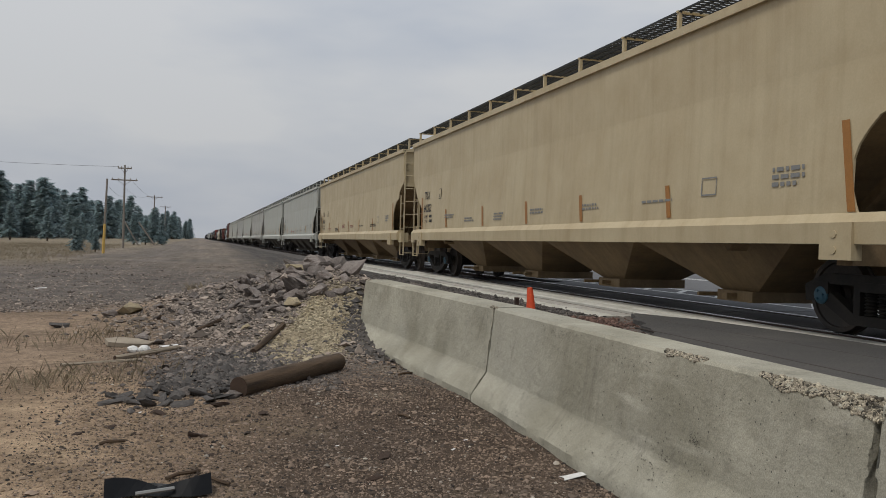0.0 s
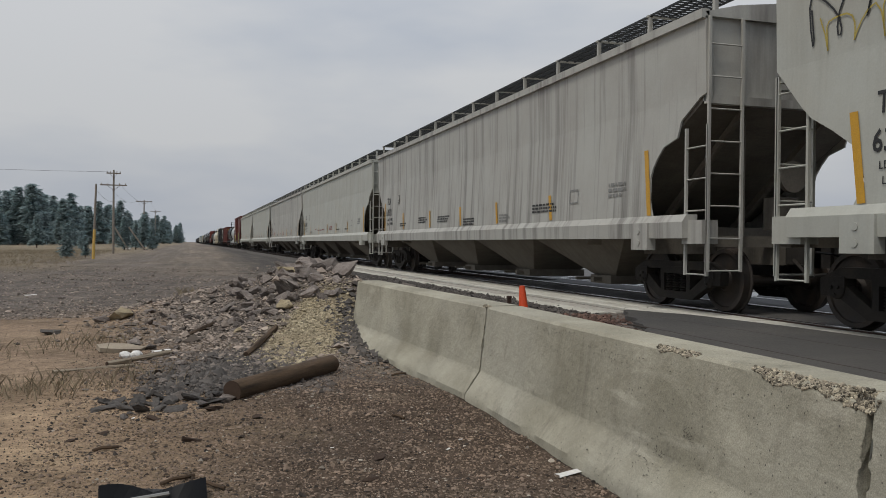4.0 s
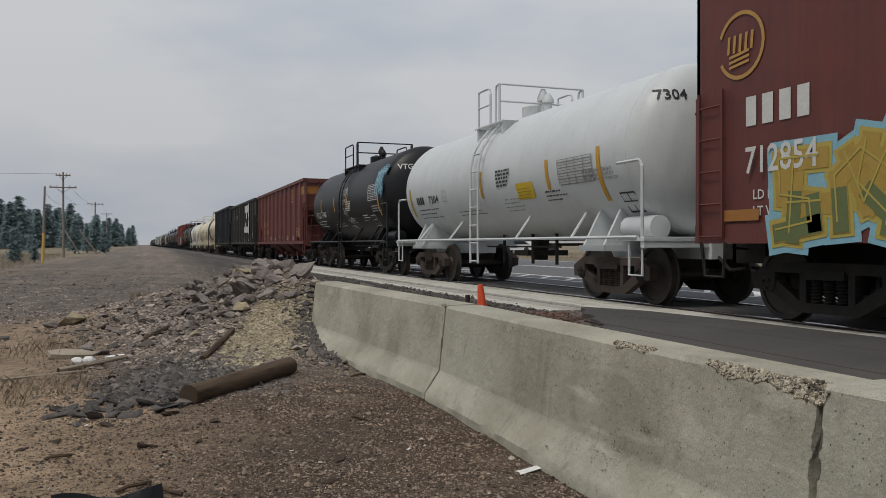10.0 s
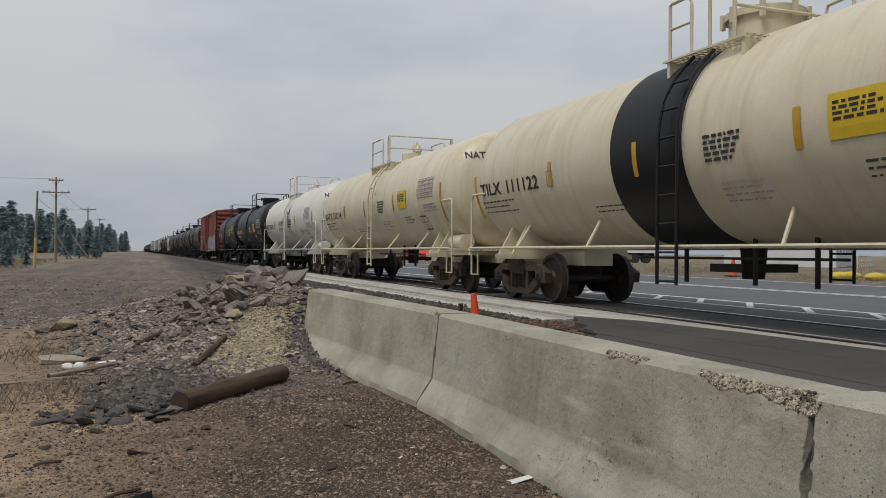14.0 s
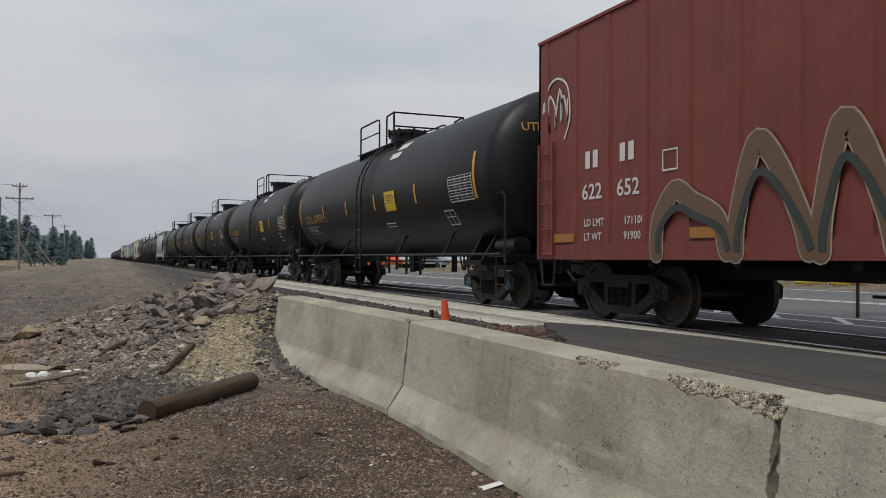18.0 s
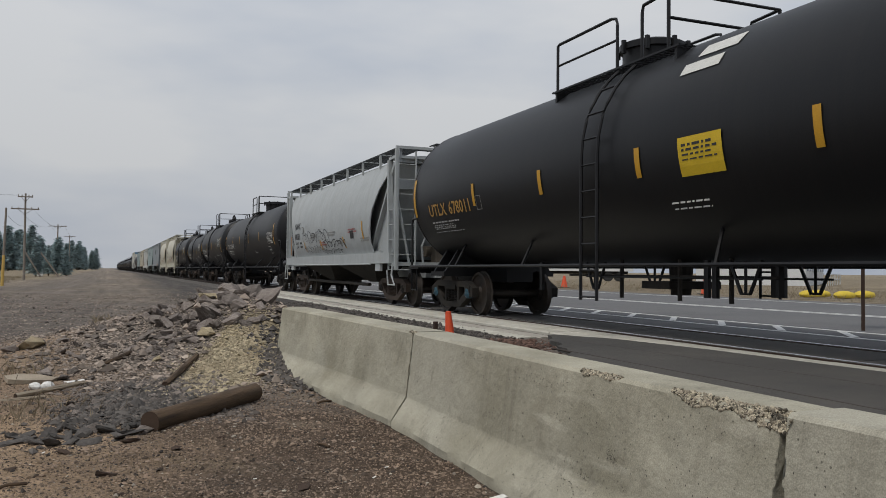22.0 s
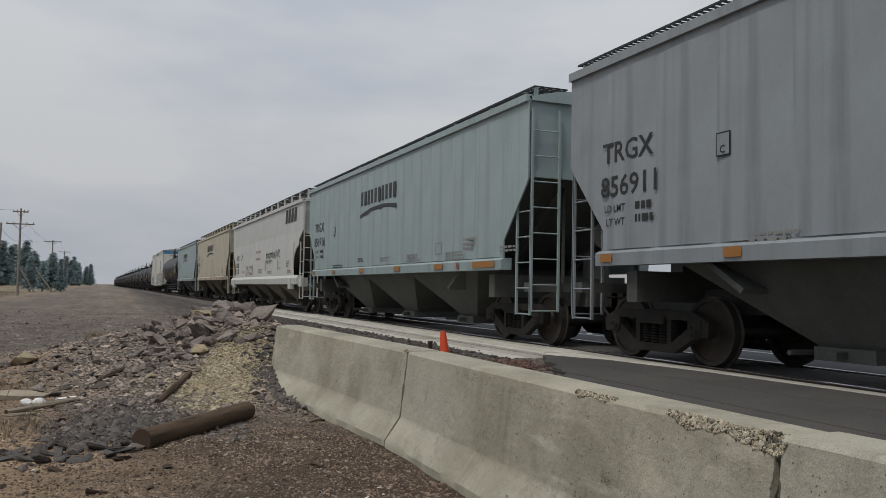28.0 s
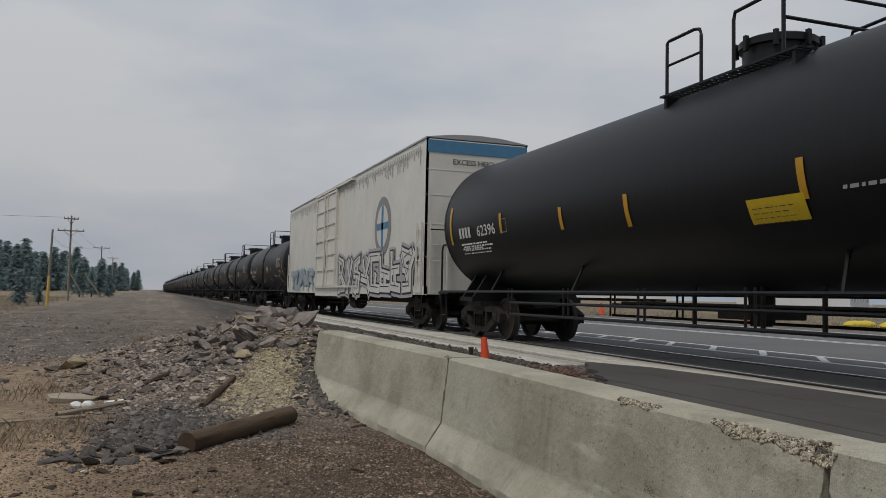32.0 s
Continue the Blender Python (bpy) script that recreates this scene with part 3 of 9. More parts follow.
def running_gear(car, yt, steel, cap, end, plain=False):
    """Two trucks at +-yt, and the couplers at the ends."""
    for s in (-1, 1):
        tr = put("truck", shared("truck_bolster", b_bolster), steel, car, at=(0, s * yt, 0))
        for sx in (-1, 1):
            put("side_frame", shared("truck_side_frame", b_side_frame), steel, tr, at=(sx * 1.0, 0, 0))
            if not plain:
                put("spring_nest", shared("truck_springs", b_springs, True), steel, tr, at=(sx * 1.0, 0, 0))
        for a in (-1, 1):
            ws = put("wheelset", shared("axle", b_axle, True), M["wheel"], car, at=(0, s * yt + a * AXLE_Y, WHEEL_R))
            for sx in (-1, 1):
                turn = pose(sx * 0.755, 0, 0, 0, 0, 0 if sx > 0 else 180)
                put("wheel", shared("wheel", b_wheel, True), M["wheel"], ws, at=turn)
                if not plain:
                    put("bearing_cap", shared("bearing_cap", b_cap, True), cap, ws, at=pose(sx * 0.98, 0, 0, 0, 0, 0 if sx > 0 else 180))
            WHEELS.append((ws, s * yt + a * AXLE_Y, car))
        put("coupler", shared("coupler", b_coupler), M["under"], car, at=pose(0, s * (end - 0.42), 0, 0, 0, 0 if s > 0 else 180))


def ladder(parent, a, b, top, side, mat, name="ladder", rungs=0.46, r=0.013):
    """Two stiles from a and b (foot points) up to the height top, with rungs; side unused where the stiles tell it."""
    bm = bmesh.new()
    a, b = Vector(a), Vector(b)
    for p in (a, b):
        bm_box(bm, (p.x - 0.02, p.y - 0.02, p.z), (p.x + 0.02, p.y + 0.02, top))
    if name == "side_ladder":
        lad = part(name, bm, mat, parent)
        rung = shared(f"rung{a.x:.2f}{a.y:.2f}{b.y:.2f}{r}", lambda rb: bm_tube(rb, [(a.x, a.y, 0), (b.x, b.y, 0)], r, 6))
    z = a.z + 0.02
    while z < top:
        if name == "side_ladder":
            put("rung", rung, mat, lad, at=(0, 0, z))
        else:
            bm_tube(bm, [(a.x, a.y, z), (b.x, b.y, z)], r, 6)
        z += rungs
    return lad if name == "side_ladder" else part(name, bm, mat, parent)


def grating_strip(bm, x0, x1, y0, y1, z):
    for i in range(5):
        x = x0 + (x1 - x0) * i / 4
        bm_box(bm, (x - 0.012, y0, z - 0.03), (x + 0.012, y1, z))
    y = y0
    while y < y1:
        bm_box(bm, (x0, y, z - 0.02), (x1, y + 0.035, z))
        y += 0.11


# ---- covered hoppers ----
def side_shell(bm, levels, width, cut, half, s, lead=None):
    """One side sheet with thickness: its width follows the height, and its ends are cut back by cut(z)."""
    def ring(off):
        out = []
        for z in levels:
            x = s * (width(z) - off)
            e = half - cut(z)
            f = half - (lead or cut)(z)
            out.append([bm.verts.new((x, y, z)) for y in (-f, -f * 0.33, e * 0.33, e)])
        return out
    o, i = ring(0), ring(0.03)
    for g, flip in ((o, False), (i, True)):
        for a, b in zip(g, g[1:]):
            for k in range(3):
                f = (a[k], a[k + 1], b[k + 1], b[k])
                bm.faces.new(f[::-1] if flip else f)
    for a, b, c, d in zip(o, o[1:], i, i[1:]):
        bm.faces.new((a[0], b[0], d[0], c[0])); bm.faces.new((a[3], c[3], d[3], b[3]))
    for k in range(3):
        bm.faces.new((o[0][k], i[0][k], i[0][k + 1], o[0][k + 1])); bm.faces.new((o[-1][k], o[-1][k + 1], i[-1][k + 1], i[-1][k]))


def lerp_table(table):
    zs, vs = [a for a, b in table], [b for a, b in table]
    return lambda z: float(np.interp(z, zs, vs))


def b_bay(lw, tw, ztop, zlow):
    def build(bm):
        # a funnel: wide under the sill, narrow at the outlet
        a = [(-1.42, -lw), (1.42, -lw), (1.42, lw), (-1.42, lw)]
        c = [(-0.62, -tw), (0.62, -tw), (0.62, tw), (-0.62, tw)]
        va = [bm.verts.new((x, y, ztop)) for x, y in a]
        vc = [bm.verts.new((x, y, zlow)) for x, y in c]
        for k in range(4):
            j = (k + 1) % 4
            bm.faces.new((va[k], va[j], vc[j], vc[k]))
        bm.faces.new(va[::-1]); bm.faces.new(vc)
    return build


def b_gate(bm):
    bm_box(bm, (-0.72, -0.42, 0.24), (0.72, 0.42, 0.40))
    bm_box(bm, (-0.9, -0.06, 0.28), (-0.72, 0.06, 0.36))
    bm_tube(bm, [(-1.0, 0.52, 0.32), (1.0, 0.52, 0.32)], 0.035)


def b_bracket(bm):
    bm_box(bm, (-0.03, -0.03, 0.0), (0.03, 0.03, 0.46))
    bm_box(bm, (-0.05, -0.03, 0.44), (0.72, 0.03, 0.47))


def b_hatch(bm):
    bm_lathe(bm, [(0, 0.30), (0.10, 0.30), (0.14, 0.26), (0.16, 0.0001)], "z", 16)


def covered_hopper(name, label, L, kind, paint, low_paint, steel, cap, number="", num_mat=None, code="", group="hopper cars of the train", boards=True, strips=True, strip_at=None):
    """A covered hopper car; kind: pellet (bulged sides, round-cut ends) or grain (upright ribbed sides, straight-cut ends)."""
    car = thing(name, label, "freight car", group)
    half = L / 2 - 0.72
    pellet = kind == "pellet"
    if pellet:
        width = lerp_table([(1.38, 1.60), (3.15, 1.535), (4.25, 1.56)])
        lead = lerp_table([(1.38, 1.26), (1.55, 1.33), (1.7, 1.38), (2.05, 1.38), (2.2, 1.32), (2.35, 1.2), (2.5, 1.04), (2.6, 0.68), (2.84, 0.60), (3.12, 0.14), (3.16, 0.0), (4.3, 0.0)])
        cut = lerp_table([(1.38, 1.28), (1.7, 1.46), (2.05, 1.36), (2.3, 0.98), (2.5, 0.62), (2.66, 0.45), (3.12, 0.04), (3.16, 0.0), (4.3, 0.0)])
        levels = [1.38, 1.55, 1.7, 1.9, 2.05, 2.2, 2.3, 2.35, 2.4, 2.5, 2.6, 2.66, 2.84, 2.95, 3.12, 3.16, 3.7, 4.25]
        eave = 4.25
    else:
        width = lerp_table([(1.5, 1.58), (4.5, 1.58)])
        cut = lerp_table([(1.5, 0.92), (1.92, 0.92), (2.9, 0.05), (2.98, 0.0), (4.5, 0.0)])
        lead = cut
        levels = [1.5, 1.92, 2.4, 2.9, 2.98, 4.3 if boards else 4.40]
        eave = 4.3 if boards else 4.40
    key = f"{kind}_{L:.1f}_{boards}_"
    for s in (-1, 1):
        put("side_sheet", shared(key + f"side{s}", lambda bm, s=s: side_shell(bm, levels, width, cut, half, s, lead)), paint, car)
        def sill(bm, s=s):
            if pellet:
                bm_prism(bm, [(s * 1.42, 1.10), (s * 1.67, 1.10), (s * 1.68, 1.34), (s * 1.60, 1.45), (s * 1.42, 1.45)], -half + 0.35, half - 0.35, "y")
            else:
                bm_prism(bm, [(s * 1.44, 1.38), (s * 1.655, 1.38), (s * 1.665, 1.56), (s * 1.60, 1.60), (s * 1.44, 1.60)], -half + 0.85, half - 0.85, "y")
                return
            bm_box(bm, (s * 1.45 - 0.13, -half + 0.0, 1.02), (s * 1.45 + 0.13, -half + 0.5, 1.36))
            bm_box(bm, (s * 1.45 - 0.13, half - 0.5, 1.02), (s * 1.45 + 0.13, half - 0.0, 1.36))
        put("side_sill", shared(key + f"sill{s}", sill), paint, car)
        def rail(bm, s=s):
            bm_box(bm, (s * (width(eave)) - 0.06, -half, eave - 0.03), (s * width(eave) + 0.06, half, eave + 0.10))
        put("top_chord", shared(key + f"chord{s}", rail), paint, car)
    def roof(bm):
        w = width(eave)
        pts = [(-w, eave + 0.06), (-1.0, eave + 0.20), (-0.35, eave + 0.28), (0.35, eave + 0.28), (1.0, eave + 0.20), (w, eave + 0.06), (w - 0.05, eave), (-w + 0.05, eave)]
        bm_prism(bm, pts, -half, half, "y")
    put("roof", shared(key + "roof", roof), paint, car)
    for s in (-1, 1):
        def endp(bm, s=s):
            bm_box(bm, (-1.5, s * (half - 0.10) - 0.03, 3.06), (1.5, s * (half - 0.10) + 0.03, eave + 0.1))
            bm_box(bm, (-1.5, s * (half - 0.05) - 0.05, 3.02), (1.5, s * (half - 0.05) + 0.05, 3.14))
        put("end_panel", shared(key + f"end{s}", endp), paint, car)
        def slope(bm, s=s):
            bm_prism(bm, [(s * (half - 0.12), 3.06), (s * (half - 3.7), 1.0), (s * (half - 3.75), 1.06), (s * (half - 0.14), 3.14)], -1.5, 1.5, "x")
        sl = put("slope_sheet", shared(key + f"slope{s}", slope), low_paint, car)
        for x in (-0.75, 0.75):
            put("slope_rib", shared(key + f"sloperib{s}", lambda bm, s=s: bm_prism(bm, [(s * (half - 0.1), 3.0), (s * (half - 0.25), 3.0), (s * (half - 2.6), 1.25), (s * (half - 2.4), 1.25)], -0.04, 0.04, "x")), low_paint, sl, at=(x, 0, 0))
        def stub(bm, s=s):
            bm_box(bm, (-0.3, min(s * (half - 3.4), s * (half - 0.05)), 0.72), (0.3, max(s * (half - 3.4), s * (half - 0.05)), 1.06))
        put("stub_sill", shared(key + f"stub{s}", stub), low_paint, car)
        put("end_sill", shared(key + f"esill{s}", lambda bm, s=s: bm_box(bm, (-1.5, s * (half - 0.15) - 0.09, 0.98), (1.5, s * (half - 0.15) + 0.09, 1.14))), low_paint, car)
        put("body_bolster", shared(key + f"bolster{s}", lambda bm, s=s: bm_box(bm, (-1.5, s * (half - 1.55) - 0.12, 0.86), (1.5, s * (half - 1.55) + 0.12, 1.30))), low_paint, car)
        def plate(bm, s=s):
            bm_box(bm, (-1.71, s * (half - 1.48) - 0.24, 0.92), (-1.56, s * (half - 1.48) + 0.24, 1.34 if pellet else 1.40))
            for d in (-0.09, 0.09):
                bm_lathe(bm, [(-1.722, 0.045), (-1.70, 0.045)], "x", 8, (0, s * (half - 1.48) + 0.02, 1.12 + d))
        if pellet:
            put("jacking_plate", shared(key + f"plate{s}", plate), paint, car)
        ladder(car, (-1.5, s * half, 0.56), (-1.5, s * (half - 0.52), 0.56), 2.72 if s < 0 else 3.1, s, paint, "side_ladder")
        ladder(car, (-1.5, s * (half + 0.02), 0.62), (-0.95, s * (half + 0.02), 0.62), 4.25 if s < 0 else 3.1, s, paint, "end_ladder")
        put("brake_wheel", shared(key + f"bwheel{s}", lambda bm, s=s: bm_lathe(bm, [(-0.04, 0.24), (0.04, 0.24)], "y", 18, (0.2, s * (half - 0.3), 2.05))), low_paint, car)
        put("brake_valve", shared(key + f"bvalve{s}", lambda bm, s=s: bm_box(bm, (0.05, s * (half - 0.6) - 0.15, 1.25), (0.45, s * (half - 0.6) + 0.15, 1.75))), low_paint, car)
        put("brake_rod", shared(key + f"brod{s}", lambda bm, s=s: bm_tube(bm, [(-0.6, s * (half - 0.4), 1.0), (-0.6, s * (half - 0.4), 3.0)], 0.03)), low_paint, car)
    n = 4 if pellet else 3
    pitch = (2 * half - 5.2) / n
    for k in range(n):
        yb = -half + 2.6 + pitch * (k + 0.5)
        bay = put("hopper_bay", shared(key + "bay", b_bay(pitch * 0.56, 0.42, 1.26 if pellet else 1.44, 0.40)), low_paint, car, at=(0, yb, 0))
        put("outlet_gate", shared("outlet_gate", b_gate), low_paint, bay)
    if boards:
        for s in (-1, 1):
            put("running_board", shared(key + f"board{s}", lambda bm, s=s: grating_strip(bm, *((-1.36, -0.66) if s < 0 else (0.66, 1.36)), -half, half, eave + 0.50)), M["grating"], car)
            nb = 13
            for k in range(nb):
                yb = -half + 0.06 + (2 * half - 0.12) * k / (nb - 1)
                put("board_bracket", shared("board_bracket", b_bracket), paint, car, at=pose(s * 1.36, yb, eave + 0.02, 0, 0, 0 if s < 0 else 180))
    elif not pellet:
        for s in (-1, 1):
            put("running_board", shared(key + f"board{s}", lambda bm, s=s: grating_strip(bm, *((-1.46, -0.80) if s < 0 else (0.80, 1.46)), -half, half, eave + 0.27)), M["grating"], car)
            for k in range(10):
                put("board_support", shared(key + "support", lambda bm: bm_box(bm, (-0.03, -0.03, eave + 0.08), (0.03, 0.03, eave + 0.26))), paint, car, at=(s * 1.38, -half + 0.1 + (2 * half - 0.2) * k / 9, 0))
    for k in range(8):
        put("roof_hatch", shared("roof_hatch", b_hatch, True), paint, car, at=(0, -half + 1.5 + (2 * half - 3) * k / 7, eave + 0.26))
    if not pellet:
        nr = 12
        for k in range(nr):
            yb = -half + 1.6 + (2 * half - 3.2) * k / (nr - 1)
            def rib(bm):
                bm_prism(bm, [(-1.577, -0.60), (-1.588, -0.52), (-1.602, -0.3), (-1.607, 0.0), (-1.602, 0.3), (-1.588, 0.52), (-1.577, 0.60)], 1.62, 4.26, "z")
            put("side_panel", shared("grain_panel", rib, True), paint, car, at=(0, yb, 0))
    if not pellet:
        width = lambda z: 1.597
    if strips:
        if pellet:
            for yy, zb_, zt_, ln in strip_at or ((half - 1.38, 1.46, 2.47, -0.16), (6.4, 1.48, 2.02, -0.13), (3.2, 1.48, 1.98, -0.10), (0.3, 1.48, 1.98, -0.10), (-2.4, 1.48, 1.98, -0.10), (-5.4, 1.48, 1.98, -0.10), (-half + 1.42, 1.46, 2.5, -0.16)):
                patch(car, "reflective_strip", yy, zb_, 0.12, zt_ - zb_, width, M["amber"] if paint is M["beige"] else M["yellow"], lean=ln)
        else:
            for yy, sw in ((half - 1.0, 0.3), (half - 3.6, 0.3), (half - 6.6, 0.38), (half - 9.6, 0.42), (half - 12.3, 0.5), (-half + 2.1, 1.0)):
                patch(car, "reflective_strip", yy, 1.43, sw, 0.12, lambda z: 1.668, M["amber"], rows=1)
            patch(car, "red_sticker", -half + 2.9, 1.43, 0.14, 0.12, lambda z: 1.668, M["decal_red"], rows=1)
    running_gear(car, L / 2 - 2.18, steel, cap, L / 2)
    mat = num_mat or M["decal_black"]
    if number:
        car_number(car, number, half - (1.60 if pellet else 0.95), 2.0 if pellet else 2.40, 0.25 if pellet else 0.31, width, mat, code, wide=1.0 if pellet else 1.3)
        gy, gz = half - (3.2 if pellet else 3.4), 2.36 if pellet else 2.66
        patch(car, "gauge_plate", gy, gz, 0.25, 0.30, width, mat)
        patch(car, "gauge_plate_face", gy - 0.02, gz + 0.02, 0.21, 0.26, lambda z: width(z) + 0.006, paint)
        lettering(car, "C", gy - 0.07, gz + 0.04, 0.10, lambda z: width(z) + 0.01, mat)
        rnd = random.Random(number)
        for k in range(6):
            bars(car, half - 3.4 - k * 2.3 - rnd.uniform(0, 0.6), 1.62 + rnd.uniform(0, 0.2), rnd.uniform(0.5, 1.2), rnd.choice((1, 2, 3)), width, rnd.choice((M["decal_grey"], M["decal_red"] if pellet else M["decal_grey"], mat)), 0.04, seed=k)
        bars(car, -half + 2.7, 2.0, 0.6, 3, width, M["decal_grey"], 0.055, seed=15)
        bm = bmesh.new(); ty = -half + 4.2
        stroke(bm, [(ty, 1.78), (ty - 0.34, 1.78), (ty - 0.34, 2.02), (ty, 2.02), (ty, 1.78)], 0.025, width); part("test_frame", bm, M["decal_grey"], car)
    return car, width, half


# ---- pressure-differential hoppers with curved sides ----
def curved_hopper(name, label, L, paint, steel, number, code, group="hopper cars of the train"):
    car = thing(name, label, "freight car", group)
    half = L / 2 - 0.75
    width = lerp_table([(1.50, 1.40), (1.85, 1.52), (2.3, 1.585), (2.9, 1.60), (3.5, 1.53), (4.0, 1.40), (4.38, 1.24)])
    cut = lerp_table([(1.50, 1.98), (2.0, 1.95), (2.6, 1.80), (3.0, 1.60), (3.4, 1.30), (3.8, 0.95), (4.05, 0.70), (4.38, 0.34)])
    levels = [1.5, 1.65, 1.85, 2.07, 2.3, 2.6, 2.9, 3.2, 3.5, 3.75, 4.0, 4.2, 4.38]
    key = f"curved_{L:.1f}_"
    for s in (-1, 1):
        put("side_sheet", shared(key + f"side{s}", lambda bm, s=s: side_shell(bm, levels, width, cut, half, s), True), paint, car)
        def sill(bm, s=s):
            bm_box(bm, (s * 1.44 - 0.08, -half + 0.3, 1.16), (s * 1.44 + 0.08, half - 0.3, 1.50))
            bm_tube(bm, [(s * 1.54, -half + 1.9, 1.14), (s * 1.54, half - 1.9, 1.14)], 0.028)
        put("side_sill", shared(key + f"sill{s}", sill), paint, car)
        put("running_board", shared(key + f"board{s}", lambda bm, s=s: grating_strip(bm, *((-1.30, -0.62) if s < 0 else (0.62, 1.30)), -half, half, 4.76)), M["grating"], car)
        for k in range(9):
            yb = -half + 0.06 + (2 * half - 0.12) * k / 8
            put("board_bracket", shared("board_bracket", b_bracket), paint, car, at=pose(s * 1.30, yb, 4.28, 0, 0, 0 if s < 0 else 180))
    def roof(bm):
        bm_prism(bm, [(-1.26, 4.35), (-0.9, 4.48), (0, 4.54), (0.9, 4.48), (1.26, 4.35), (1.2, 4.27), (-1.2, 4.27)], -half + 0.1, half - 0.1, "y")
    put("roof", shared(key + "roof", roof), paint, car)
    for s in (-1, 1):
        def slope(bm, s=s):
            bm_prism(bm, [(s * (half - 0.25), 4.2), (s * (half - 2.6), 1.2), (s * (half - 2.7), 1.2), (s * (half - 0.4), 4.2)], -1.4, 1.4, "x")
        put("slope_sheet", shared(key + f"slope{s}", slope), paint, car)
        def wall(bm, s=s):
            bm_box(bm, (-1.24, s * (half - 0.58) - 0.03, 3.50), (1.24, s * (half - 0.58) + 0.03, 4.32))
        put("end_wall", shared(key + f"wall{s}", wall), paint, car)
        for sx in (-1, 1):
            def gusset(bm, s=s, sx=sx):
                x0, x1 = sorted((sx * 1.245, sx * 1.27))
                bm_box(bm, (x0, min(s * (half - 2.9), s * (half - 0.6)), 1.4), (x1, max(s * (half - 2.9), s * (half - 0.6)), 4.15))
            put("side_gusset", shared(key + f"gusset{s}{sx}", gusset), paint, car)
        def fram(bm, s=s):
            bm_box(bm, (-1.45, s * half - 0.04, 4.67), (1.45, s * half + 0.04, 4.75))
        put("top_beam", shared(key + f"frame{s}", fram), paint, car)
        put("roof_deck", shared(key + f"deck{s}", lambda bm, s=s: bm_box(bm, (-1.45, min(s * (half - 0.6), s * half), 4.38), (1.45, max(s * (half - 0.6), s * half), 4.46))), paint, car)
        put("end_floor", shared(key + f"efloor{s}", lambda bm, s=s: bm_box(bm, (-1.42, s * (half - 0.3) - 0.3, 1.08), (1.42, s * (half - 0.3) + 0.3, 1.2))), paint, car)
        for x in (-1.42, 1.42):
            put("inner_post", shared(key + f"ipost{s}", lambda bm, s=s: bm_box(bm, (-0.07, s * (half - 0.55) - 0.05, 1.21), (0.07, s * (half - 0.55) + 0.05, 4.375))), paint, car, at=(x, 0, 0))
            put("corner_post", shared(key + f"cpost{s}", lambda bm, s=s: bm_box(bm, (-0.05, s * half - 0.05, 0.95), (0.05, s * half + 0.05, 4.665))), paint, car, at=(x, 0, 0))
            put("brace", shared(key + f"brace{s}", lambda bm, s=s: bm_prism(bm, [(s * (half - 1.05), 3.1), (s * (half - 0.97), 3.1), (s * (half - 0.5), 3.75), (s * (half - 0.58), 3.75)], -0.03, 0.03, "x")), paint, car, at=(0.92 * x, 0, 0))
            put("end_brace", shared(key + f"ebrace{s}{x > 0}", lambda bm, s=s, x=x: bm_tube(bm, [(x, s * half, 3.3), (0.72 * x, s * (half - 0.1), 1.2)], 0.035)), paint, car)
        put("crossover_board", shared(key + f"cross{s}", lambda bm, s=s: grating_strip(bm, -0.62, 0.62, *sorted((s * (half - 0.62), s * (half - 0.04))), 4.76)), M["grating"], car)
        put("crossover_step", shared(key + f"cstep{s}", lambda bm, s=s: grating_strip(bm, -0.30, 0.55, *sorted((s * (half - 0.50), s * (half + 0.02))), 4.90)), M["grating"], car)
        for xx in (-0.26, 0.5):
            put("step_leg", shared(key + f"sleg{s}", lambda bm, s=s: bm_box(bm, (-0.02, s * (half - 0.24) - 0.02, 4.76), (0.02, s * (half - 0.24) + 0.02, 4.89))), paint, car, at=(xx, 0, 0))
        def plat(bm, s=s):
            bm_box(bm, (-1.5, s * (half - 1.35) - 0.2, 0.92), (-1.42, s * (half - 1.35) + 0.2, 1.55))
            bm_box(bm, (-0.3, min(s * (half - 3.4), s * (half + 0.05)), 0.72), (0.3, max(s * (half - 3.4), s * (half + 0.05)), 1.06))
        put("bolster_box", shared(key + f"plat{s}", plat), paint, car)
        ladder(car, (-1.46, s * half, 0.95), (-1.46, s * (half - 0.5), 0.95), 2.9, s, paint, "side_ladder")
        ladder(car, (-1.42, s * (half + 0.04), 0.95), (-0.9, s * (half + 0.04), 0.95), 4.6, s, paint, "end_ladder")
        bm = bmesh.new()
        bm_tube(bm, [(-1.5, s * (half - 0.05), 1.15), (-1.52, s * (half - 0.08), 0.8), (-1.5, s * (half + 0.1), 0.5), (-1.5, s * (half - 0.42), 0.5), (-1.52, s * (half - 0.45), 0.95)], 0.025)
        part("step_iron", bm, paint, car)
        bm = bmesh.new()
        bm_tube(bm, [(-0.3 + 0.27 * math.cos(a * math.pi / 9), s * (half - 0.10), 2.3 + 0.27 * math.sin(a * math.pi / 9)) for a in range(19)], 0.022)
        for a in range(5):
            bm_tube(bm, [(-0.3, s * (half - 0.15), 2.3), (-0.3 + 0.27 * math.cos(a * 1.257), s * (half - 0.10), 2.3 + 0.27 * math.sin(a * 1.257))], 0.014)
        part("brake_wheel", bm, M["under"], car)
        bm = bmesh.new()
        bm_box(bm, (-0.5, s * (half - 0.30) - 0.12, 2.02), (-0.12, s * (half - 0.30) + 0.12, 2.52))
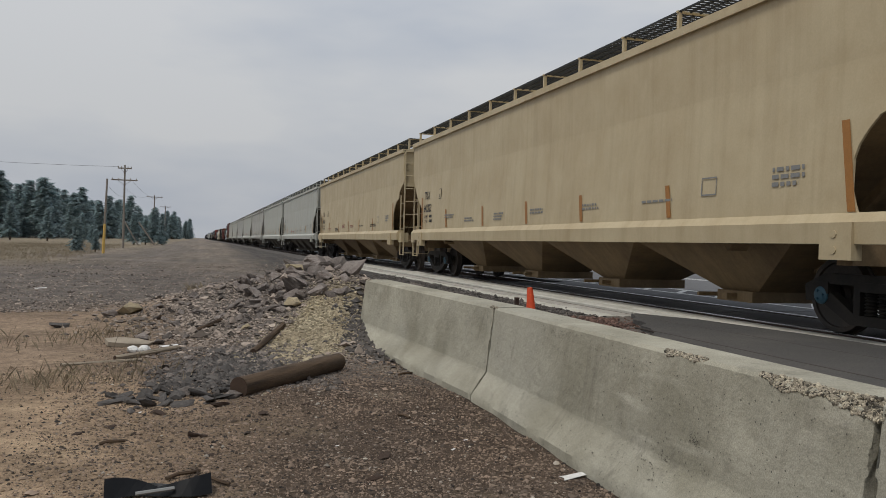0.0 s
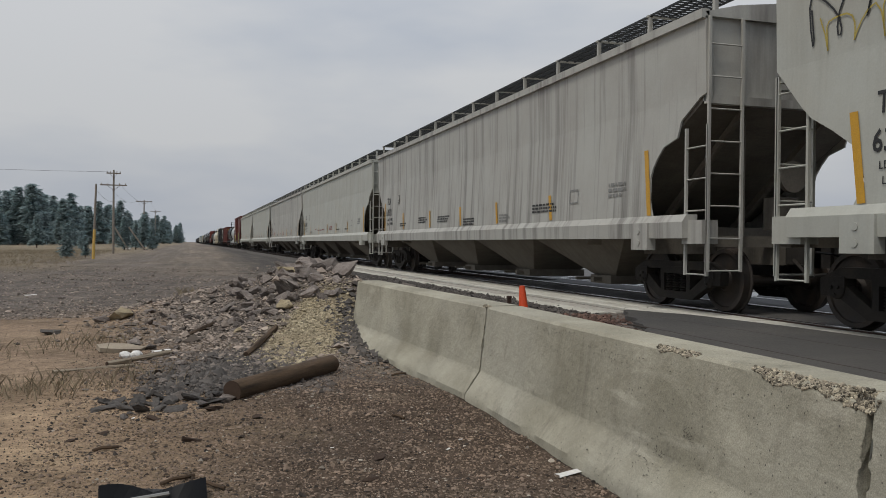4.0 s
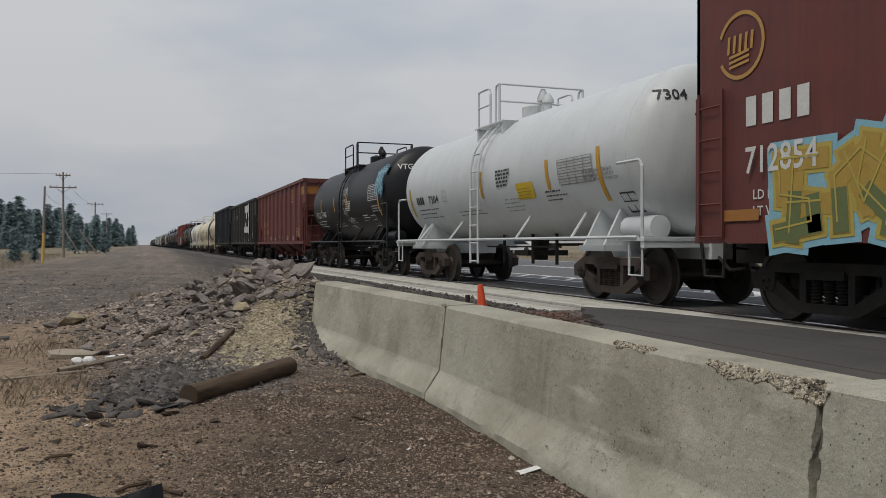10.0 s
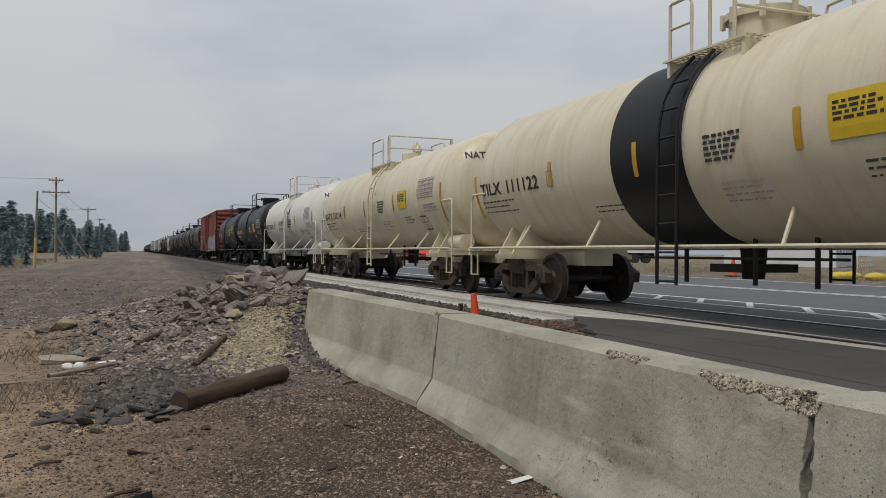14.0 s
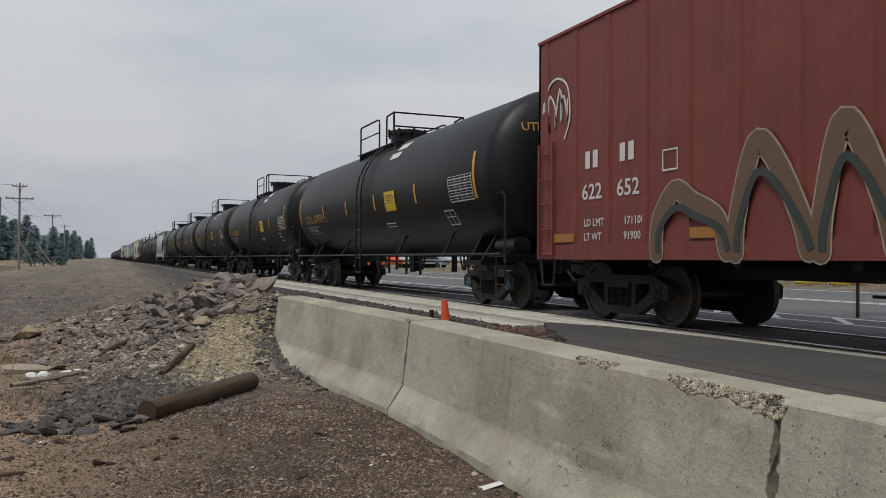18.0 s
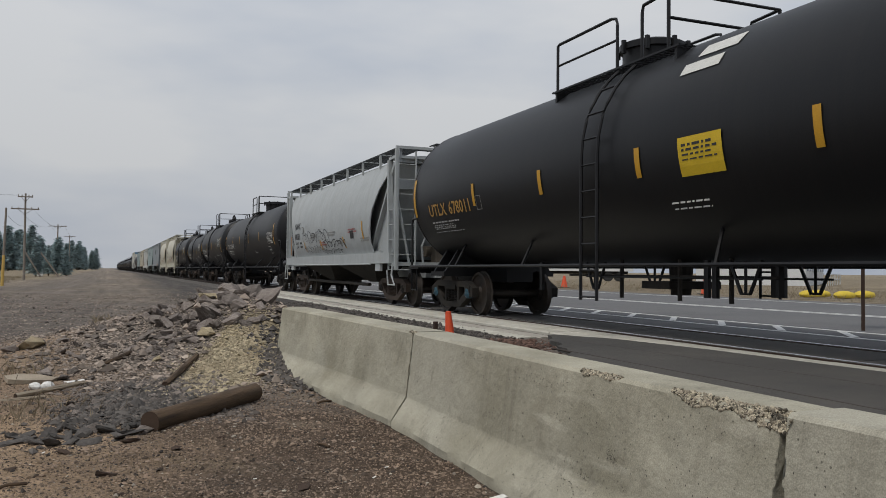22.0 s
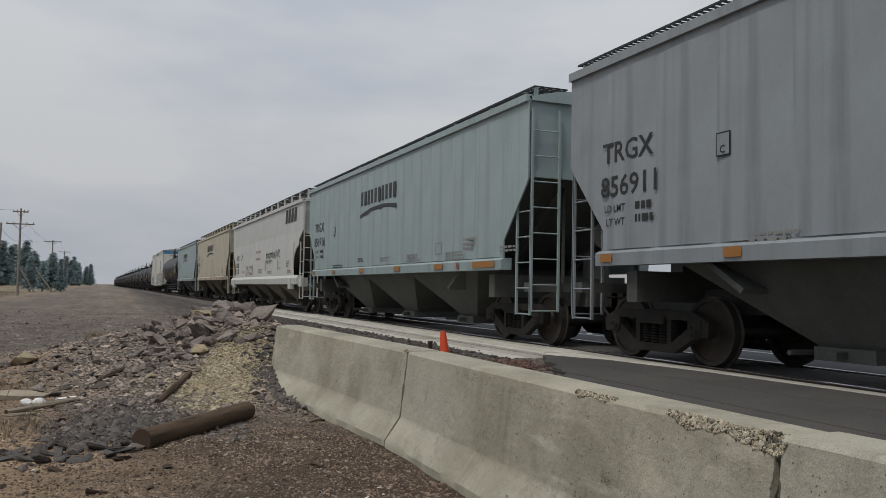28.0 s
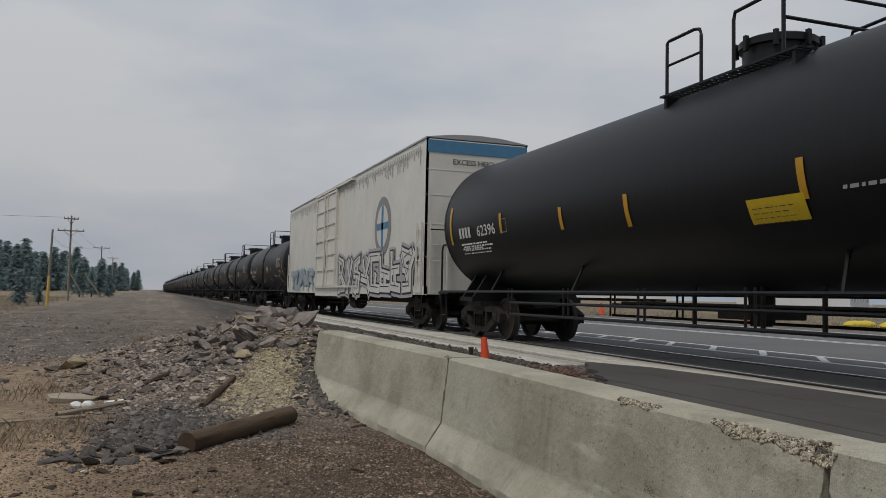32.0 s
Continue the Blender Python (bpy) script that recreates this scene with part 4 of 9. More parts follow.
        bm_tube(bm, [(-0.45, s * (half - 0.25), 2.1), (-0.62, s * (half - 0.2), 1.7), (-0.58, s * (half - 0.2), 1.2)], 0.03)
        bm_tube(bm, [(-0.1, s * (half - 0.3), 2.4), (0.5, s * (half - 0.25), 2.62), (1.0, s * (half - 0.25), 2.62), (1.2, s * (half - 0.25), 1.3)], 0.03)
        part("brake_gear_box", bm, paint, car)
        bm = bmesh.new()
        bm_box(bm, (-0.2, s * (half - 0.4) - 0.18, 1.2), (0.35, s * (half - 0.4) + 0.18, 1.7))
        bm_lathe(bm, [(-0.55, 0.17), (0.0, 0.19), (0.55, 0.17)], "x", 14, (0.2, s * (half - 0.7), 1.55))
        part("brake_rigging", bm, M["low_brown"], car)
    for k, yb in enumerate((-half * 0.36, half * 0.36)):
        bay = put("hopper_bay", shared(key + "bay", b_bay(half * 0.36, 0.34, 1.3, 0.52)), M["under"], car, at=(0, yb, 0))
        put("outlet_gate", shared("outlet_gate_small", lambda bm: bm_lathe(bm, [(-0.5, 0.14), (0.5, 0.14)], "y", 12, (0, 0, 0.48))), M["under"], bay)
    bm = bmesh.new()
    bm_tube(bm, [(-1.1, half - 2.6, 1.1), (-1.2, half - 3.0, 0.7), (-1.2, half - 3.3, 0.5), (-1.2, -half + 3.0, 0.45)], 0.06, 10)
    part("discharge_pipe", bm, M["under"], car, smooth=True)
    for yy, zz, hh, ln in ((half - 3.9, 1.73, 0.42, -0.28), (half - 6.4, 1.73, 0.42, -0.26), (-half + 4.6, 1.73, 0.42, -0.26), (-half + 2.6, 2.0, 0.6, -0.08)):
        patch(car, "reflective_strip", yy, zz, 0.11, hh, width, M["yellow"], lean=ln)
    bm = bmesh.new(); bm_box(bm, (-1.50, half - 1.18, 1.6), (-1.494, half - 1.06, 2.48)); part("reflective_strip", bm, M["amber"], car)
    running_gear(car, L / 2 - 2.1, steel, M["under"], L / 2)
    y0 = half - 2.25
    car_number(car, number, y0, 2.28, 0.28, width, M["decal_black"], code)
    patch(car, "gauge_plate", y0 - 1.15, 2.5, 0.3, 0.3, width, M["decal_grey"])
    patch(car, "gauge_plate_face", y0 - 1.18, 2.53, 0.24, 0.24, lambda z: width(z) + 0.006, paint)
    for k in range(6):
        bars(car, y0 - 2.6 - k * 1.25, 2.35 - 0.35 * (k % 2), 1.0, 2, width, M["decal_red"] if k % 3 == 1 else M["decal_grey"], 0.05, seed=k)
    patch(car, "test_plate", -half + 3.9, 2.05, 0.36, 0.28, width, M["decal_black"])
    return car, width, half


# ---- tank cars ----
def head_lettering(car, text, x, z, h, half, r, zc, mat):
    """The number again, on the rounded leading end."""
    vs, fs = text_points(text)
    co = []
    for v in vs:
        px, pz = x + v[0] * h, z + v[1] * h
        q = min(0.98, math.hypot(px, pz - zc) / r)
        co.append((px, -half + 0.58 - 0.58 * math.sqrt(1 - q * q) - 0.014, pz))
    me = bpy.data.meshes.new("end_lettering"); me.from_pydata(co, [], fs)
    put("end_lettering", me, mat, car)



def tank_car(name, label, L, paint, steel, cap, trim=None, r=1.50, top="manway", number="", num_mat=None, code="", band=None, strips=True, ladder_mat=None, low_rail=False, placard=True, walk_y=0.3, ladders=True, marks=None, rails=None, group="tank cars of the train", plain=False):
    car = thing(name, label, "tank car", group)
    trim = trim or paint
    zc = 1.10 + r
    half = L / 2 - 0.56
    key = f"tank_{L:.1f}_{r:.2f}_"
    def surf(z):
        return math.sqrt(max(r * r - (z - zc) ** 2, 0.01))
    def shell(bm):
        prof = [(-half - 0.0, 0.0001)]
        d = 0.58
        for i in range(1, 9):
            a = math.pi / 2 * i / 8
            prof.append((-half + d - d * math.cos(a), r * math.sin(a)))
        n = 6
        for i in range(1, n):
            prof.append((-half + d + (2 * half - 2 * d) * i / n, r))
        for i in range(8, 0, -1):
            a = math.pi / 2 * i / 8
            prof.append((half - d + d * math.cos(a), r * math.sin(a)))
        prof.append((half, 0.0001))
        bm_lathe(bm, prof, "y", 56, (0, 0, zc))
    put("tank_shell", shared(key + "shell", shell, True), paint, car)
    for s in (-1, 1):
        def seam(bm, s=s):
            bm_lathe(bm, [(s * (half - 0.64) - 0.02, r + 0.002), (s * (half - 0.64) - 0.012, r + 0.007), (s * (half - 0.64) + 0.012, r + 0.007), (s * (half - 0.64) + 0.02, r + 0.002)], "y", 56, (0, 0, zc))
        put("weld_seam", shared(key + f"seam{s}", seam, True), paint, car)
    if band:
        def bnd(bm):
            bm_lathe(bm, [(-0.25, r + 0.003), (-0.25, r + 0.008), (1.55, r + 0.008), (1.55, r + 0.003)], "y", 56, (0, 0, zc))
        put("centre_band", shared(key + "band", bnd, True), band, car, "black band round the tank")
    zt = zc + r
    if top == "manway":
        def man(bm):
            bm_lathe(bm, [(zt - 0.12, 0.50), (zt + 0.30, 0.50), (zt + 0.30, 0.56), (zt + 0.40, 0.56), (zt + 0.43, 0.5), (zt + 0.45, 0.0001)], "z", 24, (0, walk_y, 0))
            for k in range(8):
                a = 2 * math.pi * k / 8
                bm_box(bm, (-0.03, -0.03, zt + 0.22), (0.03, 0.03, zt + 0.44), None, (0.58 * math.cos(a), walk_y + 0.58 * math.sin(a), 0))
        put("manway_housing", shared(key + f"manway{walk_y:.1f}", man, True), trim if trim is not paint else paint, car)
    else:
        def valve(bm):
            bm_lathe(bm, [(zt - 0.12, 0.30), (zt + 0.22, 0.30), (zt + 0.26, 0.22), (zt + 0.28, 0.0001)], "z", 18, (0, walk_y, 0))
            for dy, hh in ((-0.55, 0.45), (-0.3, 0.6), (0.45, 0.35)):
                bm_lathe(bm, [(zt - 0.05, 0.09), (zt + hh * 0.5, 0.09), (zt + hh * 0.55, 0.13), (zt + hh * 0.7, 0.13), (zt + hh, 0.05)], "z", 10, (0.05, walk_y + dy, 0))
        put("valve_housing", shared(key + f"valve{walk_y:.1f}", valve, True), trim, car)
    y0, ya, yb, y1 = rails or (walk_y + 0.95, walk_y - 0.3, walk_y - 0.85, walk_y - 1.0)
    zd = zt - 0.2
    rk = f"{y0:.2f}{ya:.2f}{yb:.2f}{y1:.2f}"
    for sx in (-1, 1):
        put("top_platform", shared(key + f"platform{sx}{rk}", lambda bm, sx=sx: grating_strip(bm, *sorted((sx * 0.64, sx * 1.10)), y1 - 0.3, y0 + 0.1, zd)), trim, car)
        for yy in (y0, y1 - 0.2):
            put("platform_bracket", shared(key + f"bracket{sx}", lambda bm, sx=sx: bm_box(bm, (min(sx * 0.64, sx * 1.08), -0.03, zd - 0.3), (max(sx * 0.64, sx * 1.08), 0.03, zd - 0.035))), trim, car, at=(0, yy, 0))
        def hoop(bm, sx=sx):
            x, h = sx * 1.05, zd + 0.84
            bm_tube(bm, [(x, y0, zd - 0.15), (x, y0, h - 0.02), (x, y0 - 0.05, h), (x, ya + 0.16, h), (x, ya + 0.04, h - 0.03), (x, ya, h - 0.14), (x, ya, zd - 0.03)], 0.026)
            bm_tube(bm, [(x, y0, zd + 0.46), (x, ya, zd + 0.46)], 0.02)
        put("railing", shared(key + f"hoop{sx}{rk}", hoop), trim, car)
        def corner(bm, sx=sx):
            x, h = sx * 1.05, zd + 0.84
            bm_tube(bm, [(x, yb, zd - 0.03), (x, yb, h - 0.14), (x, yb - 0.03, h - 0.03), (x, min(yb - 0.12, y1 + 0.05), h), (x, y1, h)], 0.026)
            bm_tube(bm, [(x, y1, zd - 0.03), (x, y1, h)], 0.028)
        put("railing", shared(key + f"corner{sx}{rk}", corner), trim, car)
    def across(bm):
        for z in (zd + 0.84, zd + 0.46):
            bm_tube(bm, [(-1.05, y1, z), (1.05, y1, z)], 0.024)
    put("cross_rail", shared(key + f"across{rk}", across), trim, car)
    lad_y = (ya + yb) / 2
    for sx in (-1, 1):
        def lad(bm, sx=sx):
            for dy in (-0.22, 0.22):
                pts = [(sx * (r + 0.12), lad_y + dy, 0.55), (sx * (r + 0.12), lad_y + dy, zc)]
                for i in range(1, 7):
                    a = math.radians(52) * i / 6
                    pts.append((sx * (r + 0.12) * math.cos(a), lad_y + dy, zc + (r + 0.1) * math.sin(a)))
                bm_tube(bm, pts, 0.026)
            z = 0.6
            while z < zc + 1.15:
                x = r + 0.12 if z < zc else math.sqrt(max((r + 0.11) ** 2 - (z - zc) ** 2, 0.2))
                bm_tube(bm, [(sx * x, lad_y - 0.22, z), (sx * x, lad_y + 0.22, z)], 0.018)
                z += 0.40
        if ladders:
            put("side_ladder", shared(key + f"ladder{sx}{lad_y:.2f}", lad), ladder_mat or trim, car)
        def rail(bm, sx=sx):
            x = sx * 1.52
            bm_tube(bm, [(x, -half + 0.1, 1.08), (x, half - 0.1, 1.08)], 0.03)
            for y in (-half * 0.66, -half * 0.3, half * 0.3, half * 0.66):
                bm_tube(bm, [(x, y, 1.08), (sx * surf(1.55), y + 0.3, 1.55)], 0.028)
        put("handrail", shared(key + f"handrail{sx}", rail), trim, car)
        if low_rail == "rail":
            def guard(bm, sx=sx):
                x = sx * 1.25
                bm_tube(bm, [(x, -half * 0.62, 0.86), (x, half * 0.62, 0.86)], 0.03)
                bm_tube(bm, [(x, -half * 0.62, 0.62), (x, half * 0.62, 0.62)], 0.03)
                for k in range(6):
                    y = half * 0.62 * (2 * k / 5 - 1)
                    for d in (-0.09, 0.09):
                        bm_tube(bm, [(x, y + d, 0.60), (x, y + d, 1.16)], 0.022)
            put("underslung_rail", shared(key + f"guard{sx}", guard), trim, car)
        elif low_rail:
            def low(bm, sx=sx):
                x = sx * 0.62
                for y in (1.5, -2.1):
                    bm_tube(bm, [(x, y - 0.3, 1.14), (x, y - 0.08, 0.70), (x, y + 0.08, 0.70), (x, y + 0.3, 1.14)], 0.026)
                    bm_tube(bm, [(x, y, 0.70), (x, y, 1.14)], 0.022)
                for y in (-1.35, -1.52, 3.4):
                    bm_box(bm, (x - 0.03, y - 0.045, 0.62), (x + 0.03, y + 0.045, 1.16))
                bm_tube(bm, [(x, -2.4, 0.90), (x, 1.8, 0.90)], 0.018)
            put("pipe_hanger", shared(key + f"low{sx}", low), trim, car)
    for s in (-1, 1):
        put("end_platform", shared(key + f"endp{s}", lambda bm, s=s: bm_box(bm, (-1.52, s * (half - 0.28) - 0.34, 1.02), (1.52, s * (half - 0.28) + 0.34, 1.07))), trim, car)
        put("stub_sill", shared(key + f"stub{s}", lambda bm, s=s: bm_box(bm, (-0.32, min(s * (half - 3.0), s * (half + 0.1)), 0.74), (0.32, max(s * (half - 3.0), s * (half + 0.1)), 1.015))), trim, car)
        put("end_sill", shared(key + f"esill{s}", lambda bm, s=s: bm_box(bm, (-1.5, s * half - 0.05, 0.92), (1.5, s * half + 0.05, 1.085))), trim, car)
        for sx in (-1, 1):
            def grab(bm, s=s, sx=sx):
                x, y0, y1 = sx * 1.47, s * (half - 0.05), s * (half - 0.75)
                bm_tube(bm, [(x, y0, 1.0), (x, y0, 2.15), (x, y0 - s * 0.08, 2.25), (x, y1, 2.25)], 0.026)
            put("grab_iron", shared(key + f"grab{s}{sx}", grab), trim, car)
            def step(bm, s=s, sx=sx):
                x, y0 = sx * 1.47, s * (half - 0.05)
                bm_tube(bm, [(x, y0, 1.02), (x, y0, 0.5), (x, y0 - s * 0.35, 0.5), (x, y0 - s * 0.35, 1.02)], 0.022)
            put("step_iron", shared(key + f"step{s}{sx}", step), trim, car)
        def saddle(bm, s=s):
            yb = s * (L / 2 - 2.18)
            for d in (-0.32, 0.32):
                bm_prism(bm, [(-1.38, 0.95), (1.38, 0.95), (1.05, zc - math.sqrt(r * r - 1.05 ** 2) - 0.01), (0.5, zc - math.sqrt(r * r - 0.25) - 0.01), (-0.5, zc - math.sqrt(r * r - 0.25) - 0.01), (-1.05, zc - math.sqrt(r * r - 1.05 ** 2) - 0.01)], yb + d - 0.03, yb + d + 0.03, "y")
            bm_box(bm, (-1.42, yb - 0.4, 0.86), (1.42, yb + 0.4, 0.96))
        put("saddle", shared(key + f"saddle{s}", saddle), trim, car)
    def belly(bm):
        bm_lathe(bm, [(0.62, 0.16), (1.14, 0.20)], "z", 14)
        bm_box(bm, (-0.5, -0.35, 0.72), (0.5, 0.35, 0.84))
        bm_tube(bm, [(-0.5, -half * 0.3, 0.92), (-0.5, half * 0.3, 0.92)], 0.022)
        for y in (-1.7, -0.6, 0.9):
            bm_tube(bm, [(-0.5, y, 0.55), (-0.5, y, 1.2)], 0.035)
    put("bottom_outlet", shared(key + "belly", belly), M["under"], car)
    def cyl(bm):
        bm_lathe(bm, [(-0.45, 0.05), (-0.42, 0.19), (0.42, 0.19), (0.45, 0.05)], "y", 14, (-0.95, -half + 0.75, 1.24))
    put("air_reservoir", shared(key + "reservoir", cyl, True), trim, car)
    mat = num_mat or M["decal_white"]
    f = half / 6.2
    k_ = marks or {}
    for yy, z0, z1 in k_.get("strips", [(6.0 * f, 1.75, 2.65), (3.1 * f, 2.18, 2.64), (0.8 * f, 2.14, 2.66), (-1.95 * f, 2.18, 2.66), (-5.35 * f, 1.75, 2.72)]):
        patch(car, "reflective_strip", yy, z0, 0.115, z1 - z0, surf, M["yellow"], rows=8)
    if number:
        ny, nz, nh, nw = k_.get("number", (5.75 * f, 2.2, 0.26, 2.7))
        tw_ = lambda t: max(v[0] for v in text_points(t)[0])
        cw = tw_(code) if code else 3.0
        wf = nw / nh / (cw + 0.55 + tw_(number))
        if code:
            lettering(car, code, ny, nz, nh, surf, mat, "owner_code_lettering", wf)
        else:
            code_bars(car, ny, nz, nh, 4, surf, mat)
        lettering(car, number, ny - (cw + 0.55) * wf * nh, nz, nh, surf, mat, "car_number_lettering", wf)
        pale = M["decal_white"] if mat is M["decal_gold"] else mat
        dim = M["decal_grey"]
        bars(car, ny, nz - 0.16, 1.7, 3, surf, mat if mat is not M["decal_gold"] else dim, 0.06, seed=5)
        for q, (by, bz, bw, bl) in enumerate(k_.get("notes", [(-0.6 * f, 2.5, 0.75, 5), (-0.75 * f, 1.9, 1.0, 4), (-2.7 * f, 1.95, 0.8, 3), (-4.2 * f, 2.2, 1.1, 3), (2.0 * f, 1.75, 1.6, 2)])):
            bars(car, by, bz, bw, bl, surf, pale if q % 2 == 0 else dim, 0.045, seed=6 + q)
        # the stencilled test table
        ty, tz, tw, th_ = k_.get("table", (-3.9 * f, 2.42, 1.2, 0.5))
        bm = bmesh.new()
        for i in range(10):
            zz = tz + th_ * i / 9
            stroke(bm, [(ty - (0.0 if i % 3 else 0.02), zz), (ty - tw, zz)], 0.011 if i % 2 else 0.022, surf)
        for i in range(5):
            yy = ty - tw * (0, 0.3, 0.52, 0.76, 1)[i]
            stroke(bm, [(yy, tz + th_ * k / 4) for k in range(5)], 0.018, surf, 0.018)
        tt = part("test_table", bm, dim if pale is M["decal_black"] else pale, car); tt["kind"] = "stuff"
        head_lettering(car, (code + " " + number).strip(), -1.05, zc + 0.72, 0.17, half, r, zc, mat)

        fy, fz, fw, fh = k_.get("frame", ((-2.7 if code == "CRDX" else -3.8 * f), 1.6, 0.5, 0.34))
        bm = bmesh.new()
        stroke(bm, [(fy, fz), (fy - fw, fz), (fy - fw, fz + fh), (fy, fz + fh), (fy, fz)], 0.03, surf); stroke(bm, [(fy - fw / 2, fz), (fy - fw / 2, fz + fh)], 0.025, surf); stroke(bm, [(fy, fz + fh * 0.55), (fy - fw, fz + fh * 0.55)], 0.02, surf, 0.018)
        part("inspection_frame", bm, pale, car)
        bm = bmesh.new()
        gy, gz = ny - nw - 0.35, nz
        stroke(bm, [(gy, gz), (gy - 0.22, gz), (gy - 0.22, gz + 0.27), (gy, gz + 0.27), (gy, gz)], 0.02, surf)
        part("gauge_plate", bm, dim, car)
    if placard:
        py, pz, pw, ph = k_.get("placard", (-2.38 * f, 2.22, 0.8, 0.5))
        patch(car, "yellow_placard", py, pz, pw, ph, surf, M["placard"], gap=0.015)
        bars(car, py - 0.07, pz + ph - 0.12, pw - 0.14, 4, lambda z: surf(z) + 0.006, M["decal_black"], 0.035, seed=9)
    running_gear(car, L / 2 - 2.18, steel, cap, L / 2, plain)
    return car, surf, half, zc


# ---- open-top hoppers ----
def open_hopper(name, label, L, paint, low, steel, height, ribs, marks, group="open-top hopper cars of the train"):
    car = thing(name, label, "freight car", group)
    half = L / 2 - 0.62
    w = 1.52
    surf = lambda z: w
    key = f"open_{L:.1f}_{height:.2f}_{ribs}_"
    cut = lerp_table([(1.1, 2.1), (1.5, 2.0), (3.0, 0.02), (height, 0.0)] if height < 4.2 else [(1.1, 0.98), (1.6, 0.94), (3.0, 0.02), (height, 0.0)])
    for s in (-1, 1):
        put("side_sheet", shared(key + f"side{s}", lambda bm, s=s: side_shell(bm, [1.1, 1.5, 2.0, 2.5, 3.0, height], lambda z: w, cut, half, s)), paint, car)
        def chord(bm, s=s):
            bm_box(bm, (s * w - 0.09, -half, height - 0.12), (s * w + 0.09, half, height + 0.02))
            bm_box(bm, (s * w - 0.08, -half + 0.1, 1.0), (s * w + 0.08, half - 0.1, 1.14))
        put("top_chord", shared(key + f"chord{s}", chord), paint, car)
        for k in range(ribs):
            yb = -half + 0.95 + (2 * half - 1.9) * k / (ribs - 1)
            put("side_post", shared(key + "post", lambda bm: bm_prism(bm, [(0.0, -0.09), (-0.10, -0.06), (-0.10, 0.06), (0.0, 0.09)], 1.14, height - 0.12, "z")), paint, car, at=pose(s * (w - 0.005), yb, 0, 0, 0, 0 if s < 0 else 180))
    for s in (-1, 1):
        put("end_wall", shared(key + f"end{s}", lambda bm, s=s: bm_box(bm, (-w, s * half - 0.04, 2.55), (w, s * half + 0.04, height - 0.2))), paint, car)
        put("slope_sheet", shared(key + f"slope{s}", lambda bm, s=s: bm_prism(bm, [(s * (half - 0.03), 2.6), (s * (half - 3.3), 0.95), (s * (half - 3.4), 1.02), (s * (half - 0.06), 2.7)], -w + 0.04, w - 0.04, "x")), paint, car)
        put("end_chord", shared(key + f"echord{s}", lambda bm, s=s: bm_box(bm, (-w, s * half - 0.1, height - 0.2), (w, s * half + 0.07, height))), paint, car)
        def endsill(bm, s=s):
            bm_box(bm, (-w, s * (half - 0.1) - 0.1, 0.95), (w, s * (half - 0.1) + 0.1, 1.15))
            bm_box(bm, (-0.3, min(s * (half - 3.3), s * half), 0.72), (0.3, max(s * (half - 3.3), s * half), 1.05))
            for x in (-w + 0.05, -0.6, 0.6, w - 0.05):
                bm_box(bm, (x - 0.05, s * (half - 0.1) - 0.05, 1.1), (x + 0.05, s * (half - 0.1) + 0.05, 2.6))
            bm_box(bm, (-w + 0.1, s * (half - 0.9) - 0.03, 1.15), (w - 0.1, s * (half - 0.9) + 0.03, 1.9))
        put("end_frame", shared(key + f"esill{s}", endsill), paint, car)
        ladder(car, (-w - 0.03, s * (half - 0.02), 0.6), (-w - 0.03, s * (half - 0.5), 0.6), 2.9, s, paint, "side_ladder")
        ladder(car, (-w + 0.05, s * (half + 0.08), 0.9), (-w + 0.62, s * (half + 0.08), 0.9), height - 0.1, s, paint, "end_ladder")
    def floor(bm):
        bm_box(bm, (-w + 0.04, -half + 3.0, 1.06), (w - 0.04, half - 3.0, 1.14))
    put("floor_sheet", shared(key + "floor", floor), low, car)
    n = 3
    pitch = (2 * half - 5.4) / n
    for k in range(n):
        bay = put("hopper_bay", shared(key + "bay", b_bay(pitch * 0.47, 0.55, 1.08, 0.45)), low, car, at=(0, -half + 2.7 + pitch * (k + 0.5), 0))
        put("outlet_gate", shared("coal_gate", lambda bm: (bm_box(bm, (-0.8, -0.6, 0.36), (0.8, 0.6, 0.46)), bm_box(bm, (-1.0, 0.5, 0.4), (-0.8, 0.8, 0.62)))), low, bay)
    running_gear(car, L / 2 - 2.05, steel, M["under"], L / 2)
    for yy, z0, sw, sh in marks["strips"]:
        patch(car, "reflective_strip", yy, z0, sw, sh, surf, M["amber"], rows=1)
    for k in range(6):
        bars(car, half - 3.4 - k * 1.9, 1.30, 0.6, 2, surf, M["decal_white"], 0.05, seed=k + 20)
    bm = bmesh.new()
    y0, z0 = marks["frame"]
    stroke(bm, [(y0, z0), (y0 - 0.43, z0), (y0 - 0.43, z0 + 0.32), (y0, z0 + 0.32), (y0, z0)], 0.035, surf); stroke(bm, [(y0 - 0.215, z0), (y0 - 0.215, z0 + 0.2)], 0.03, surf); stroke(bm, [(y0, z0 + 0.2), (y0 - 0.43, z0 + 0.2)], 0.03, surf, 0.018)
    part("inspection_frame", bm, M["decal_white"], car)
    return car, surf, half


